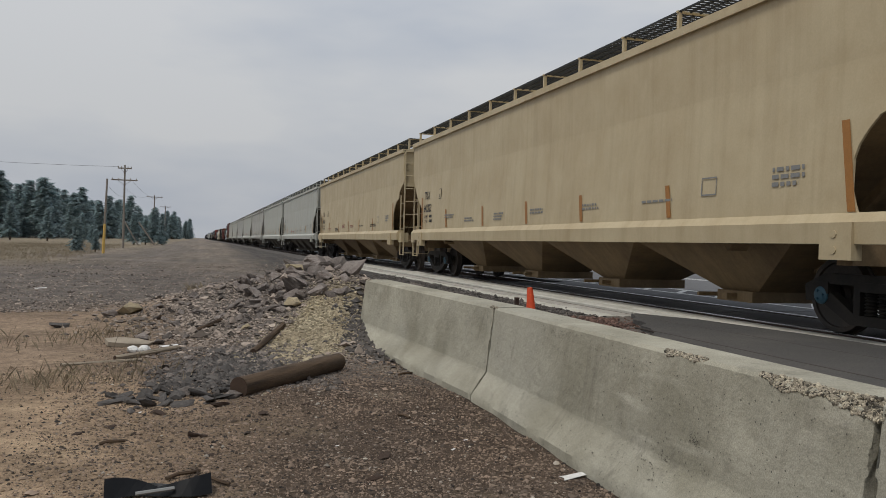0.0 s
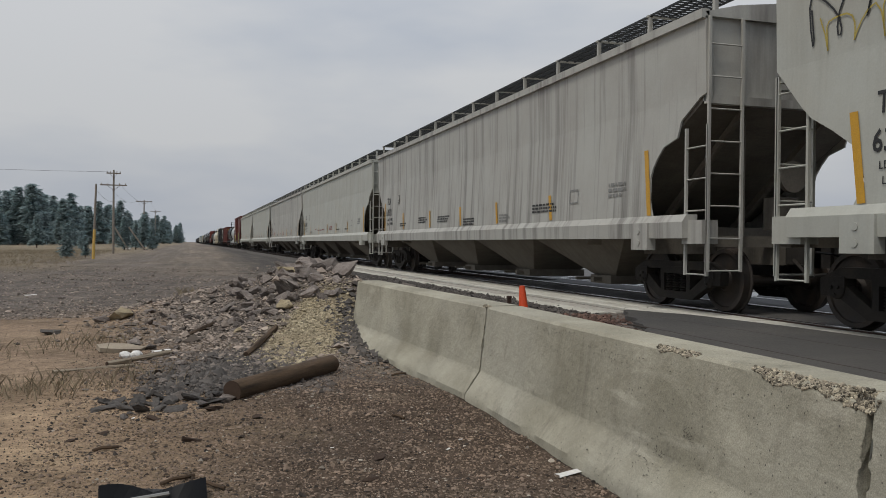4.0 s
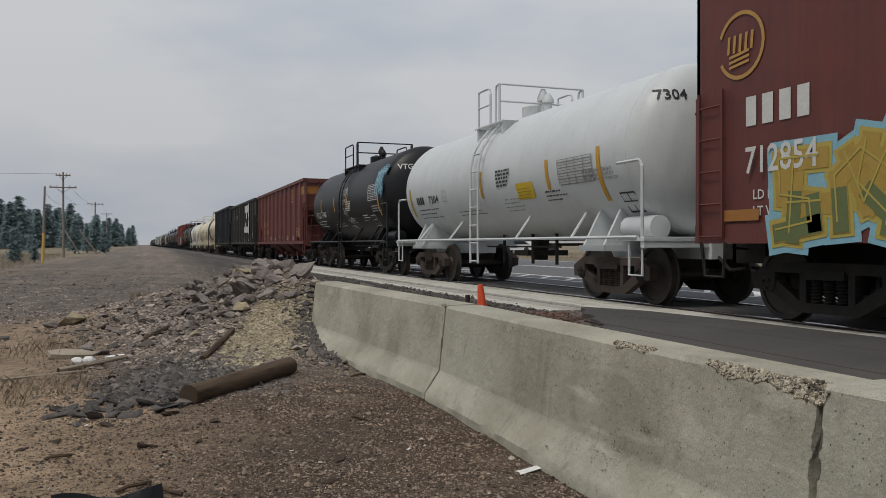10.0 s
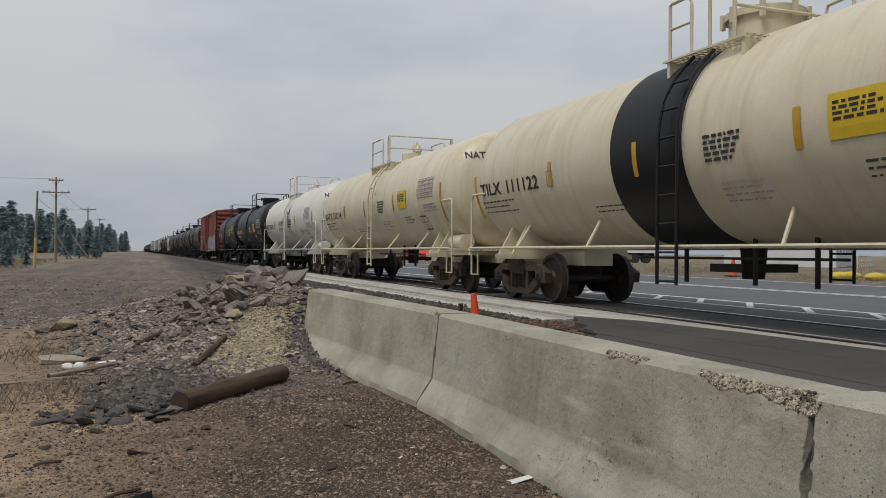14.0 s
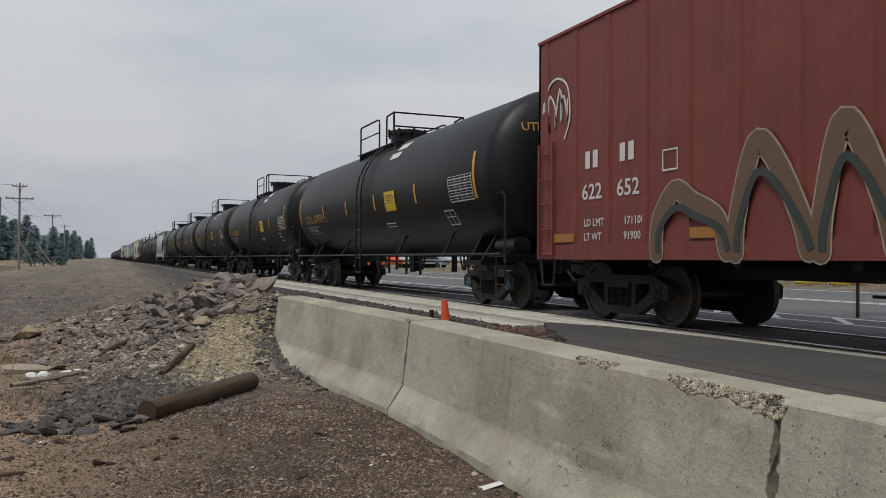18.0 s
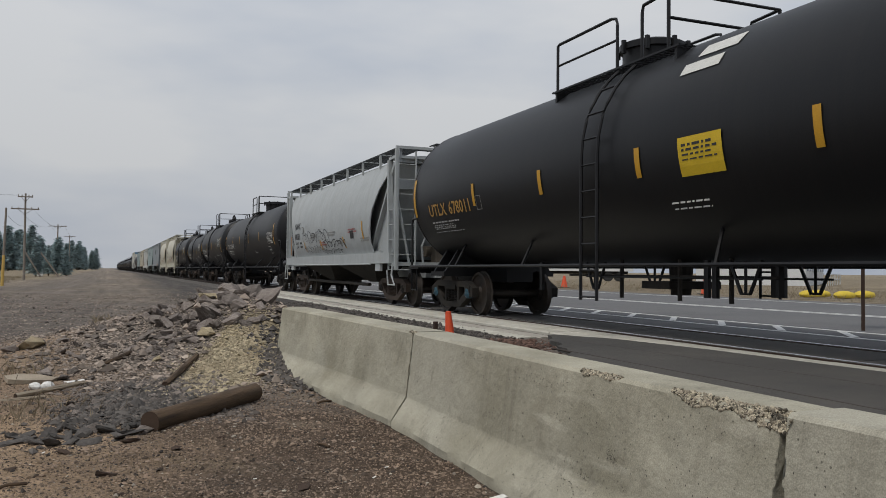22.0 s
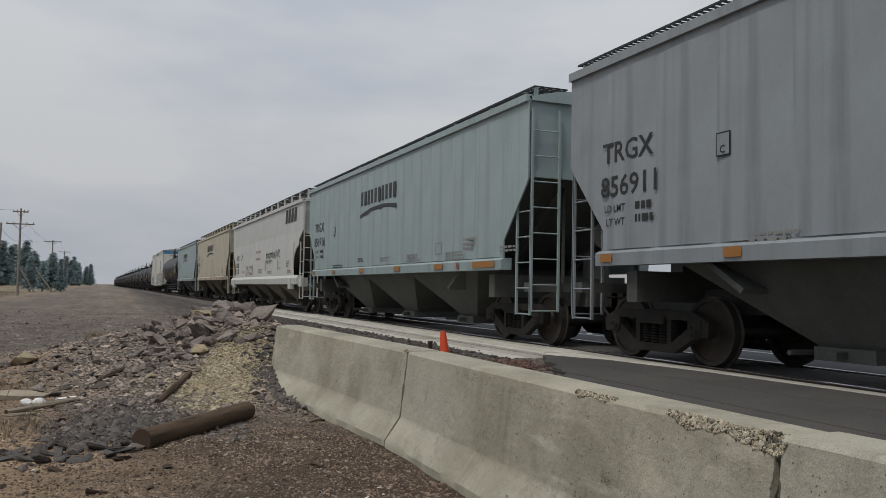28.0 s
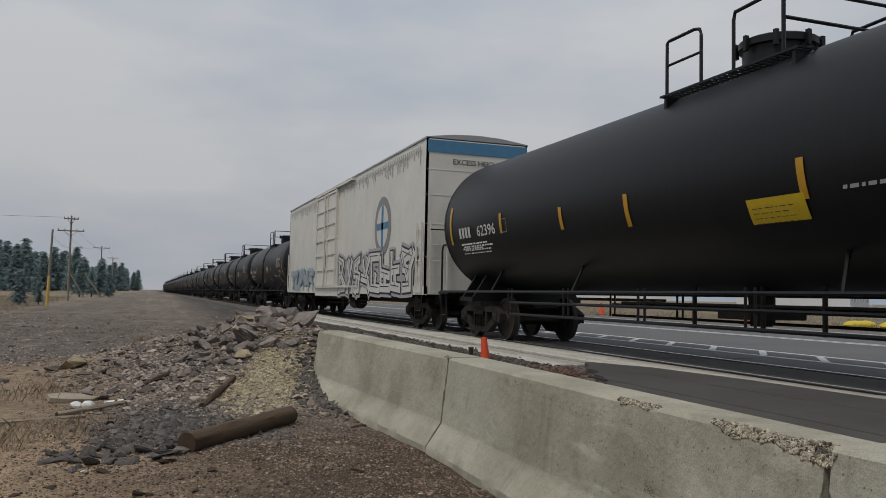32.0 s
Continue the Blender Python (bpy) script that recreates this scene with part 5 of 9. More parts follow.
# ---- box cars ----
def box_car(name, label, L, paint, height, door, steel, ribbed, roof_mat, group="box cars of the train", strips=True, smooth_end=False):
    car = thing(name, label, "box car", group)
    half = L / 2 - 0.72
    w = 1.50
    surf = lambda z: w
    key = f"box_{L:.1f}_{height:.2f}_{ribbed}_"
    d0, d1 = door
    for s in (-1, 1):
        def side(bm, s=s):
            bm_box(bm, (min(s * (w - 0.06), s * w), -half, 1.08), (max(s * (w - 0.06), s * w), half, height))
        put("side_wall", shared(key + f"side{s}", side), paint, car)
        def sill(bm, s=s):
            x0, x1 = sorted((s * (w - 0.1), s * (w + 0.03)))
            bm_box(bm, (x0, -half, 0.98), (x1, half, 1.22))
            bm_box(bm, (x0, d1 - 0.3, 0.86), (x1, d0 + 0.3, 0.98))
        put("side_sill", shared(key + f"sill{s}", sill), paint, car)
        for nm, z0, z1 in (("top", height - 0.14, height - 0.06), ("low", 1.20, 1.27)):
            put("door_track", shared(key + f"track{s}{nm}", lambda bm, s=s: bm_box(bm, (min(s * w, s * (w + 0.12)), d1 - 2.6, z0), (max(s * w, s * (w + 0.12)), d0 + 0.2, z1))), paint, car)
        def drm(bm, s=s):
            x0, x1 = sorted((s * w, s * (w + 0.06)))
            bm_box(bm, (x0, d1, 1.27), (x1, d0, height - 0.14))
        dr = put("sliding_door", shared(key + f"door{s}", drm), paint, car)
        xa, xb, xc = s * (w + 0.06), s * (w + 0.10), s * (w + 0.12)
        for z in np.linspace(1.32, height - 0.22, 7):
            put("door_rib", shared(key + f"doorrib{s}", lambda bm: bm_box(bm, (min(xa, xb), d1, -0.04), (max(xa, xb), d0, 0.04))), paint, dr, at=(0, 0, z))
        for y in (d0 - 0.06, (d0 + d1) / 2 + 0.25, (d0 + d1) / 2 - 0.35, d1 + 0.06):
            put("door_post", shared(key + f"doorpost{s}", lambda bm: bm_box(bm, (min(xa, xc), -0.045, 1.22), (max(xa, xc), 0.045, height - 0.1))), paint, dr, at=(0, y, 0))
        def lock(bm, s=s):
            y = (d0 + d1) / 2
            bm_tube(bm, [(s * (w + 0.15), y, 1.3), (s * (w + 0.15), y, height - 0.3)], 0.03)
            bm_box(bm, (min(s * (w + 0.12), s * (w + 0.18)), y - 0.12, 2.0), (max(s * (w + 0.12), s * (w + 0.18)), y + 0.1, 2.75))
        put("lock_rod", shared(key + f"lock{s}", lock), paint, dr)
        if ribbed:
            n = 22
            for k in range(n):
                yb = -half + 0.3 + (2 * half - 0.6) * k / (n - 1)
                if d1 - 0.2 < yb < d0 + 0.2:
                    continue
                put("side_post", shared(key + "post", lambda bm: bm_prism(bm, [(0.0, -0.06), (-0.03, -0.04), (-0.03, 0.04), (0.0, 0.06)], 1.22, height - 0.05, "z")), paint, car, at=pose(s * (w - 0.003), yb, 0, 0, 0, 0 if s < 0 else 180))
    def roof(bm):
        pts = [(-w - 0.03, height - 0.03), (-w - 0.03, height + 0.02), (-0.7, height + 0.13), (0, height + 0.16), (0.7, height + 0.13), (w + 0.03, height + 0.02), (w + 0.03, height - 0.03)]
        bm_prism(bm, pts, -half, half, "y")
        n = 14
        for k in range(n):
            y = -half + 0.5 + (2 * half - 1) * k / (n - 1)
            bm_prism(bm, [(-w - 0.03, height + 0.02), (-0.7, height + 0.16), (0, height + 0.20), (0.7, height + 0.16), (w + 0.03, height + 0.02)], y - 0.05, y + 0.05, "y")
    put("roof", shared(key + "roof", roof), roof_mat, car)
    def floor(bm):
        bm_box(bm, (-w + 0.08, -half + 0.06, 1.04), (w - 0.08, half - 0.06, 1.12))
        bm_box(bm, (-0.32, -half + 0.1, 0.72), (0.32, half - 0.1, 1.04))
        for y in np.linspace(-half + 3, half - 3, 9):
            bm_box(bm, (-w + 0.1, y - 0.06, 0.88), (w - 0.1, y + 0.06, 1.04))
    put("underframe", shared(key + "floor", floor), M["under"], car)
    for s in (-1, 1):
        def end(bm, s=s):
            y = s * half
            bm_box(bm, (-w, min(y, y - s * 0.06), 1.0), (w, max(y, y - s * 0.06), height))
        ew = put("end_wall", shared(key + f"end{s}{smooth_end}", end), paint, car)
        ye = s * half
        if not smooth_end:
            for k in range(9):
                z = 1.35 + (height - 1.65) * k / 8
                put("end_rib", shared(key + f"endrib{s}", lambda bm, s=s, ye=ye: bm_prism(bm, [(ye, -0.15), (ye + s * 0.09, -0.06), (ye + s * 0.10, 0.0), (ye + s * 0.09, 0.06), (ye, 0.15)], -w + 0.10, w - 0.10, "x")), paint, ew, at=(0, 0, z))
        else:
            for z in (2.0, 2.9, 3.7, 4.4):
                put("end_seam", shared(key + f"endseam{s}", lambda bm, s=s, ye=ye: bm_box(bm, (-w, min(ye, ye + s * 0.008), 0), (w, max(ye, ye + s * 0.008), 0.02))), paint, ew, at=(0, 0, z))
        ladder(car, (-w - 0.06, s * (half - 0.12), 1.05), (-w - 0.06, s * (half - 0.58), 1.05), 2.95, s, paint, "side_ladder", 0.42)
        ladder(car, (-w + 0.12, s * (half + 0.14), 1.05), (-w + 0.6, s * (half + 0.14), 1.05), 2.95, s, paint, "end_ladder", 0.42)
        for nm, fn in (("grab_bar", lambda bm: bm_tube(bm, [(-w + 0.1, s * (half + 0.16), 2.75), (w - 0.1, s * (half + 0.16), 2.75)], 0.02)),
                       ("brake_wheel", lambda bm: bm_lathe(bm, [(-0.03, 0.28), (0.03, 0.28)], "y", 18, (0.75, s * (half + 0.22), 2.3))),
                       ("brake_housing", lambda bm: bm_box(bm, (0.5, s * (half + 0.12) - 0.1, 1.1), (1.0, s * (half + 0.12) + 0.1, 1.9))),
                       ("end_platform", lambda bm: bm_box(bm, (-0.7, s * (half + 0.2) - 0.2, 1.06), (0.7, s * (half + 0.2) + 0.2, 1.10))),
                       ("draft_box", lambda bm: bm_box(bm, (-0.35, s * (half + 0.3) - 0.3, 0.7), (0.35, s * (half + 0.3) + 0.3, 1.05)))):
            bm = bmesh.new(); fn(bm); part(nm, bm, M["under"], car)
        bm = bmesh.new()
        bm_tube(bm, [(-w - 0.02, s * (half - 0.12), 1.0), (-w - 0.02, s * (half - 0.2), 0.55), (-w - 0.02, s * (half - 0.55), 0.55), (-w - 0.02, s * (half - 0.6), 1.0)], 0.025)
        part("step_iron", bm, M["under"], car)
    bm = bmesh.new()
    bm_lathe(bm, [(-0.5, 0.05), (-0.46, 0.24), (0.46, 0.24), (0.5, 0.05)], "y", 14, (-0.9, -1.6, 0.66))
    bm_tube(bm, [(-1.0, 3.6, 0.78), (-1.0, -3.6, 0.74)], 0.025); bm_tube(bm, [(-0.95, 3.6, 0.60), (-0.95, -3.2, 0.62)], 0.02)
    for y in (-2.6, -0.4, 1.2, 2.8):
        bm_tube(bm, [(-1.0, y, 0.55), (-1.0, y, 1.0)], 0.02)
    part("brake_gear", bm, M["under"], car)
    if strips:
        for yy in (half - 0.6, half - 4.0, 0.5, -half + 5.0, -half + 1.0):
            patch(car, "reflective_strip", yy, 1.26, 0.62 if abs(yy) > half - 2 else 0.5, 0.34 if abs(yy) > half - 2 and yy < 0 else 0.14, lambda z: w + 0.03, M["amber"], rows=1)
        bm = bmesh.new()
        y0, z0 = -half + 2.6, 1.95
        for a in (0,):
            stroke(bm, [(y0, z0), (y0 - 0.55, z0), (y0 - 0.55, z0 + 0.6), (y0, z0 + 0.6), (y0, z0)], 0.05, surf)
            stroke(bm, [(y0, z0 + 0.18), (y0 - 0.55, z0 + 0.18)], 0.04, surf)
        part("inspection_frame", bm, M["decal_white"], car)
        bars(car, y0 - 0.8, z0 + 0.5, 0.7, 5, surf, M["decal_white"], 0.05, seed=4)
    running_gear(car, L / 2 - 2.5, steel, M["under"], L / 2)
    return car, surf, half


# ---- ground ----
def smooth(a, b, x):
    t = np.clip((np.asarray(x, float) - a) / (b - a), 0, 1)
    return t * t * (3 - 2 * t)


def wob(x, y, s, seed=0):
    """Cheap smooth noise, about -1 to 1."""
    x, y = np.asarray(x, float) / s, np.asarray(y, float) / s
    return (np.sin(x * 1.7 + 1.3 * np.sin(y * 1.1 + seed)) + np.sin(y * 1.9 + 1.1 * np.sin(x * 1.3 + seed * 2)) + np.sin((x + y) * 2.7 + seed)) / 3


def ground_z(x, y):
    x, y = np.asarray(x, float), np.asarray(y, float)
    z = -0.36 + 0.035 * wob(x, y, 1.6, 1) + 0.012 * wob(x, y, 0.35, 2) + 0.06 * wob(x, y, 6.0, 3) * smooth(4, 12, y)
    z = z + 0.26 * smooth(2.6, 5.6, x) * smooth(13, 5, y)                      # up to the apron behind the barriers
    z = z + 0.16 * smooth(2.0, 6.2, x) * smooth(8, 16, y)                      # the side of the track bed
    z = z + 0.52 * np.exp(-((x - 1.9) / 1.15) ** 2 - ((y - 14.3) / 2.2) ** 2)    # spoil heap
    z = z + 0.46 * np.exp(-((x - 3.5) / 1.1) ** 2 - ((y - 15.2) / 2.8) ** 2)    # low berm behind the barrier
    z = z + 0.52 * np.exp(-((x - 2.1) / 1.0) ** 2 - ((y - 12.1) / 1.9) ** 2)    # sandy toe of the heap
    z = z + 0.12 * np.exp(-((x - 0.2) / 2.4) ** 2 - ((y - 14.0) / 3.2) ** 2)
    z = z + 0.36 * np.exp(-((x - 0.5) / 1.35) ** 2 - ((y - 14.9) / 2.0) ** 2)   # its low western shoulder
    z = z + 0.02 * wob(x, y, 0.7, 9) * smooth(6.5, 9, y) * smooth(1.6, 0.2, x)
    z = z + (-0.07 - z) * smooth(4.4, 5.6, x) * smooth(42, 30, y)
    z = np.minimum(z, np.where(x > 5.6, -0.068, 9.0))
    z = np.where(x > 7.0, -0.20, z)
    return np.where(x > 24.2, -0.02 + 0.04 * wob(x, y, 3, 5), z)


def axis(dense0, dense1, step, far0, far1, grow=1.16):
    mid = list(np.arange(dense0, dense1 + 1e-6, step))
    up, d, v = [], step, mid[-1]
    while v < far1:
        d *= grow; v += d; up.append(min(v, far1))
    dn, d, v = [], step, mid[0]
    while v > far0:
        d *= grow; v -= d; dn.append(max(v, far0))
    return np.array(dn[::-1] + mid + up)


xs, ys = axis(-6.0, 6.0, 0.11, -2500, 2500), axis(1.0, 22.0, 0.11, -400, 4500)
GX, GY = np.meshgrid(xs, ys)
GZ = ground_z(GX, GY)
me = bpy.data.meshes.new("ground")
nx, ny = len(xs), len(ys)
idx = np.arange(nx * ny).reshape(ny, nx)
quads = np.stack([idx[:-1, :-1], idx[:-1, 1:], idx[1:, 1:], idx[1:, :-1]], -1).reshape(-1, 4)
me.from_pydata(np.stack([GX, GY, GZ], -1).reshape(-1, 3).tolist(), [], quads.tolist())
for p in me.polygons:
    p.use_smooth = True
# soil by place: cinders, sand, gravel, straw; cinders and gravel darkened as shade between stones
SHADED_CINDER, SAND, SHADED_GRAVEL, STRAW, YSAND = (np.array(c) for c in ((0.092, 0.067, 0.049), (0.385, 0.28, 0.185), (0.150, 0.130, 0.114), (0.205, 0.170, 0.120), (0.36, 0.30, 0.185)))
n1, n2 = wob(GX, GY, 1.1, 7), wob(GX, GY, 0.4, 8)
n3, n4 = wob(GX, GY, 0.17, 11), wob(GX, GY, 3.0, 12)
w_sand = np.clip(smooth(0.75, -0.95, GX - 0.16 * (GY - 4.4) + 0.42 * n1 + 0.12 * n2) * smooth(10.2, 6.8, GY + 0.8 * n1) + 0.22 * n2 * smooth(1, -1, GX), 0, 1)
w_grav = np.clip(smooth(7.6, 9.4, GY + 0.7 * GX + 0.5 * n1 + 0.3 * n2) * smooth(-1.0, 0.1, GX + 0.3 * n1 + 0.06 * (GY - 9)) + smooth(14.5, 18, GY + 1.5 * n1), 0, 1)
w_lot = smooth(30, 40, GY + 4 * n4) * np.clip(0.45 + 0.9 * n4, 0, 1)
w_straw = np.clip(smooth(-4.5, -9, GX + 0.10 * GY - 3 + 3 * wob(GX, GY, 8, 4)) * smooth(34, 50, GY + 5 * wob(GX, GY, 10, 6)) + smooth(70, 110, GY) * smooth(-4, -9, GX + 2 * wob(GX, GY, 9, 2)), 0, 1)
w_straw = np.maximum(w_straw, smooth(24.0, 25.0, GX))
w_ys = np.clip(1.6 * np.exp(-(((GX - 1.45) * 0.39 + (GY - 10.35) * 0.92) / 1.45) ** 4 - (((GX - 1.45) * 0.92 - (GY - 10.35) * 0.39) / 0.46) ** 4) + 0.3 * n2 - 0.15, 0, 1)
w_dirt = smooth(0.5, -0.6, GX + 0.06 * (GY - 9) + 0.5 * n1) * smooth(7.5, 9.5, GY) * smooth(17.5, 14.0, GY + 1.2 * n1)
DIRT = np.array((0.30, 0.22, 0.153))
w_bal = smooth(0.6, 3.4, GX - 0.02 * GY + 0.5 * n1) * smooth(16, 20, GY) * smooth(12, 7, GX)
col = SHADED_CINDER + 0.0 * GX[..., None]
for w, c in ((w_sand, SAND), (w_grav, SHADED_GRAVEL), (w_lot * 0.7, np.array((0.235, 0.195, 0.152))), (w_dirt * 0.9, DIRT), (w_straw, STRAW), (w_bal, np.array((0.088, 0.081, 0.076))), (w_ys, YSAND)):
    col = col + (c - col) * w[..., None]
col = col * (1 + 0.14 * n1 + 0.14 * n2 + 0.12 * n3)[..., None]
ca = me.color_attributes.new("soil", "FLOAT_COLOR", "POINT")
ca.data.foreach_set("color", np.concatenate([np.clip(col, 0.01, 1), np.ones((*col.shape[:2], 1))], -1).astype(np.float32).ravel())
gm = bpy.data.materials.new("bare_soil_and_gravel"); gm.use_nodes = True
gn, gl = gm.node_tree.nodes, gm.node_tree.links
gb = gn["Principled BSDF"]; gb.inputs["Roughness"].default_value = 0.95; gb.inputs["Specular IOR Level"].default_value = 0.15
ga = gn.new("ShaderNodeAttribute"); ga.attribute_name = "soil"
gt = gn.new("ShaderNodeTexCoord")
gv = gn.new("ShaderNodeTexVoronoi"); gv.inputs["Scale"].default_value = 85
gs = gn.new("ShaderNodeTexNoise"); gs.inputs["Scale"].default_value = 9; gs.inputs["Detail"].default_value = 8; gs.inputs["Roughness"].default_value = 0.7
gl.new(gt.outputs["Object"], gv.inputs["Vector"]); gl.new(gt.outputs["Object"], gs.inputs["Vector"])
gr = gn.new("ShaderNodeMapRange"); gr.inputs["From Min"].default_value, gr.inputs["From Max"].default_value = 0.25, 0.75
gr.inputs["To Min"].default_value, gr.inputs["To Max"].default_value = 0.55, 1.5
gl.new(gs.outputs["Fac"], gr.inputs["Value"])
gw = gn.new("ShaderNodeTexNoise"); gw.inputs["Scale"].default_value = 0.9; gw.inputs["Detail"].default_value = 7; gw.inputs["Roughness"].default_value = 0.72
gwr = gn.new("ShaderNodeMapRange"); gwr.inputs["From Min"].default_value, gwr.inputs["From Max"].default_value = 0.3, 0.7
gwr.inputs["To Min"].default_value, gwr.inputs["To Max"].default_value = 0.70, 1.32
gl.new(gt.outputs["Object"], gw.inputs["Vector"]); gl.new(gw.outputs["Fac"], gwr.inputs["Value"])
gmul = gn.new("ShaderNodeMath"); gmul.operation = "MULTIPLY"; gl.new(gr.outputs[0], gmul.inputs[0]); gl.new(gwr.outputs[0], gmul.inputs[1])
gh = gn.new("ShaderNodeHueSaturation"); gl.new(gmul.outputs[0], gh.inputs["Value"]); gl.new(ga.outputs["Color"], gh.inputs["Color"])
gh2 = gn.new("ShaderNodeHueSaturation"); gsep = gn.new("ShaderNodeSeparateColor"); gr2 = gn.new("ShaderNodeMapRange")
gr2.inputs["To Min"].default_value, gr2.inputs["To Max"].default_value = 0.80, 1.20
gl.new(gv.outputs["Color"], gsep.inputs[0]); gl.new(gsep.outputs[0], gr2.inputs["Value"]); gl.new(gr2.outputs[0], gh2.inputs["Value"]); gl.new(gh.outputs[0], gh2.inputs["Color"])
gl.new(gh2.outputs[0], gb.inputs["Base Color"])
gp = gn.new("ShaderNodeBump"); gp.inputs["Strength"].default_value = 0.9; gp.inputs["Distance"].default_value = 0.018
gadd = gn.new("ShaderNodeMath"); gadd.operation = "MULTIPLY_ADD"; gadd.inputs[1].default_value = 2.2
gl.new(gs.outputs["Fac"], gadd.inputs[0]); gl.new(gv.outputs["Distance"], gadd.inputs[2]); gl.new(gadd.outputs[0], gp.inputs["Height"]); gl.new(gp.outputs[0], gb.inputs["Normal"])
me.materials.append(gm)
tagged(new("ground", me), "bare brown cinder, sand and gravel ground beside the track", "ground", kind="structure")

# ---- track, crossing panels and road ----
M["asphalt"] = grime("dark_worn_asphalt", (0.050, 0.048, 0.046), 0.85, second=(0.085, 0.078, 0.07), amount=0.9, scale=0.7, fine=60, bump=0.3, speck=0.3)
M["road"] = grime("grey_road_asphalt", (0.125, 0.125, 0.127), 0.85, second=(0.09, 0.09, 0.092), amount=0.9, scale=0.35, fine=60, bump=0.25)
M["panel"] = grime("pale_concrete_panel", (0.42, 0.40, 0.355), 0.85, second=(0.27, 0.25, 0.22), amount=0.9, scale=1.3, fine=40, bump=0.3)
M["kerb"] = grime("pale_kerb_concrete", (0.50, 0.485, 0.43), 0.85, second=(0.33, 0.31, 0.26), amount=0.8, scale=1.8, fine=40, bump=0.3)
M["rail"] = grime("rusty_rail", (0.07, 0.045, 0.035), 0.6, 0.4, amount=0.5, scale=4)
M["railhead"] = grime("polished_rail_head", (0.45, 0.45, 0.46), 0.25, 1.0, amount=0.2, scale=4, bump=0.0)
M["ballast"] = grime("dark_ballast", (0.075, 0.068, 0.064), 0.95, second=(0.13, 0.12, 0.11), amount=1.0, scale=14, fine=45, bump=1.0)
M["tie"] = grime("creosoted_tie", (0.045, 0.036, 0.03), 0.9, amount=0.5, scale=5)
M["line"] = grime("worn_white_road_line", (0.78, 0.78, 0.76), 0.8, second=(0.4, 0.4, 0.4), amount=0.7, scale=9, fine=60)

bm = bmesh.new()
bm_prism(bm, [(TRACK_X - 2.9, -0.30), (TRACK_X - 1.9, -0.10), (TRACK_X + 1.75, -0.10), (TRACK_X + 1.9, -0.30)], 12.0, 1400.0, "y")
bm_prism(bm, [(TRACK_X - 2.4, -0.30), (TRACK_X - 2.2, -0.15), (TRACK_X + 1.75, -0.15), (TRACK_X + 1.9, -0.30)], -300.0, 12.0, "y")
tagged(part("track_bed", bm, M["ballast"]), "dark crushed-stone ballast bed under the track", "ballast", kind="structure")
for sx in (-1, 1):
    bm = bmesh.new()
    x = TRACK_X + sx * 0.755
    bm_prism(bm, [(x - 0.075, -0.175), (x + 0.075, -0.175), (x + 0.075, -0.155), (x + 0.012, -0.13), (x + 0.012, -0.05), (x + 0.036, -0.035), (x + 0.036, -0.012), (x - 0.036, -0.012), (x - 0.036, -0.035), (x - 0.012, -0.05), (x - 0.012, -0.13), (x - 0.075, -0.155)], -300, 1400, "y")
    rl = part("rail", bm, M["rail"]); tagged(rl, "rusty steel rail with a polished head", "rail", kind="structure")
    bm = bmesh.new()
    bm_box(bm, (x - 0.034, -300, -0.012), (x + 0.034, 1400, 0.0))
    part("rail_head", bm, M["railhead"], rl)
tie_me = shared("railway_tie", lambda bm: bm_box(bm, (TRACK_X - 1.3, -0.11, -0.28), (TRACK_X + 1.3, 0.11, -0.085)))
ties = thing("track_ties", "dark creosoted wooden ties under the rails", "railway ties", kind="structure")
for k in range(150):
    put("tie", tie_me, M["tie"], ties, at=(0, 28.5 + k * 0.53, 0))

# concrete crossing panels beside and between the rails
panels = thing("crossing_panels", "pale worn concrete crossing panels beside and between the rails", "crossing panels", kind="structure")
for nm, x0, x1, mat in (("beam_outer", 5.92, 6.24, M["kerb"]), ("beam_inner", 6.32, 6.62, M["panel"]), ("beam_middle", 6.74, 7.06, M["kerb"]), ("panel_near", 7.15, 7.60, M["kerb"]), ("panel_middle", 7.86, 9.14, M["asphalt"]), ("panel_far", 9.34, 10.3, M["road"])):
    outer = nm in ("beam_outer", "beam_inner")
    for k in range(11 if outer else 17 if nm in ("beam_middle", "panel_near") else 10):
        y0 = (11.3 if outer else -3.0) + k * 2.46
        me_ = shared(nm, lambda bm, x0=x0, x1=x1: (bm_prism(bm, [(x0, -0.24), (x0, -0.035), (x0 + 0.02, -0.012), (x1 - 0.02, -0.012), (x1, -0.035), (x1, -0.24)], 0.0, 2.44, "y")))
        put("panel", me_, mat, panels, at=(0, y0, random.uniform(-0.006, 0.0) - (0.04 if outer else 0.0)))

bm = bmesh.new()
vs = [(2.72, -40), (7.4, -40), (7.4, 2.0), (7.3, 5.5), (7.18, 8.4), (6.95, 10.2), (6.5, 11.2), (6.1, 10.7), (5.6, 9.4), (5.1, 8.4), (4.4, 6.9), (3.4, 4.2), (2.9, 2.4)]
worn = []
for (xa, ya), (xb, yb) in zip(vs, vs[1:] + vs[:1]):                     # crumbled edge
    m = max(1, int(math.hypot(xb - xa, yb - ya) / 0.12)) if min(ya, yb) > 1 else 1
    for k in range(m):
        px_, py_ = xa + (xb - xa) * k / m, ya + (yb - ya) * k / m
        d = 0.09 * noise.noise(Vector((px_ * 2.2, py_ * 2.2, 0))) + 0.04 * noise.noise(Vector((px_ * 9, py_ * 9, 3)))
        worn.append((px_ + (d if m > 1 and px_ < 6.9 else 0), py_ - (d if m > 1 and px_ < 6.9 else 0)))
bm_prism(bm, worn, -0.14, -0.006, "z")
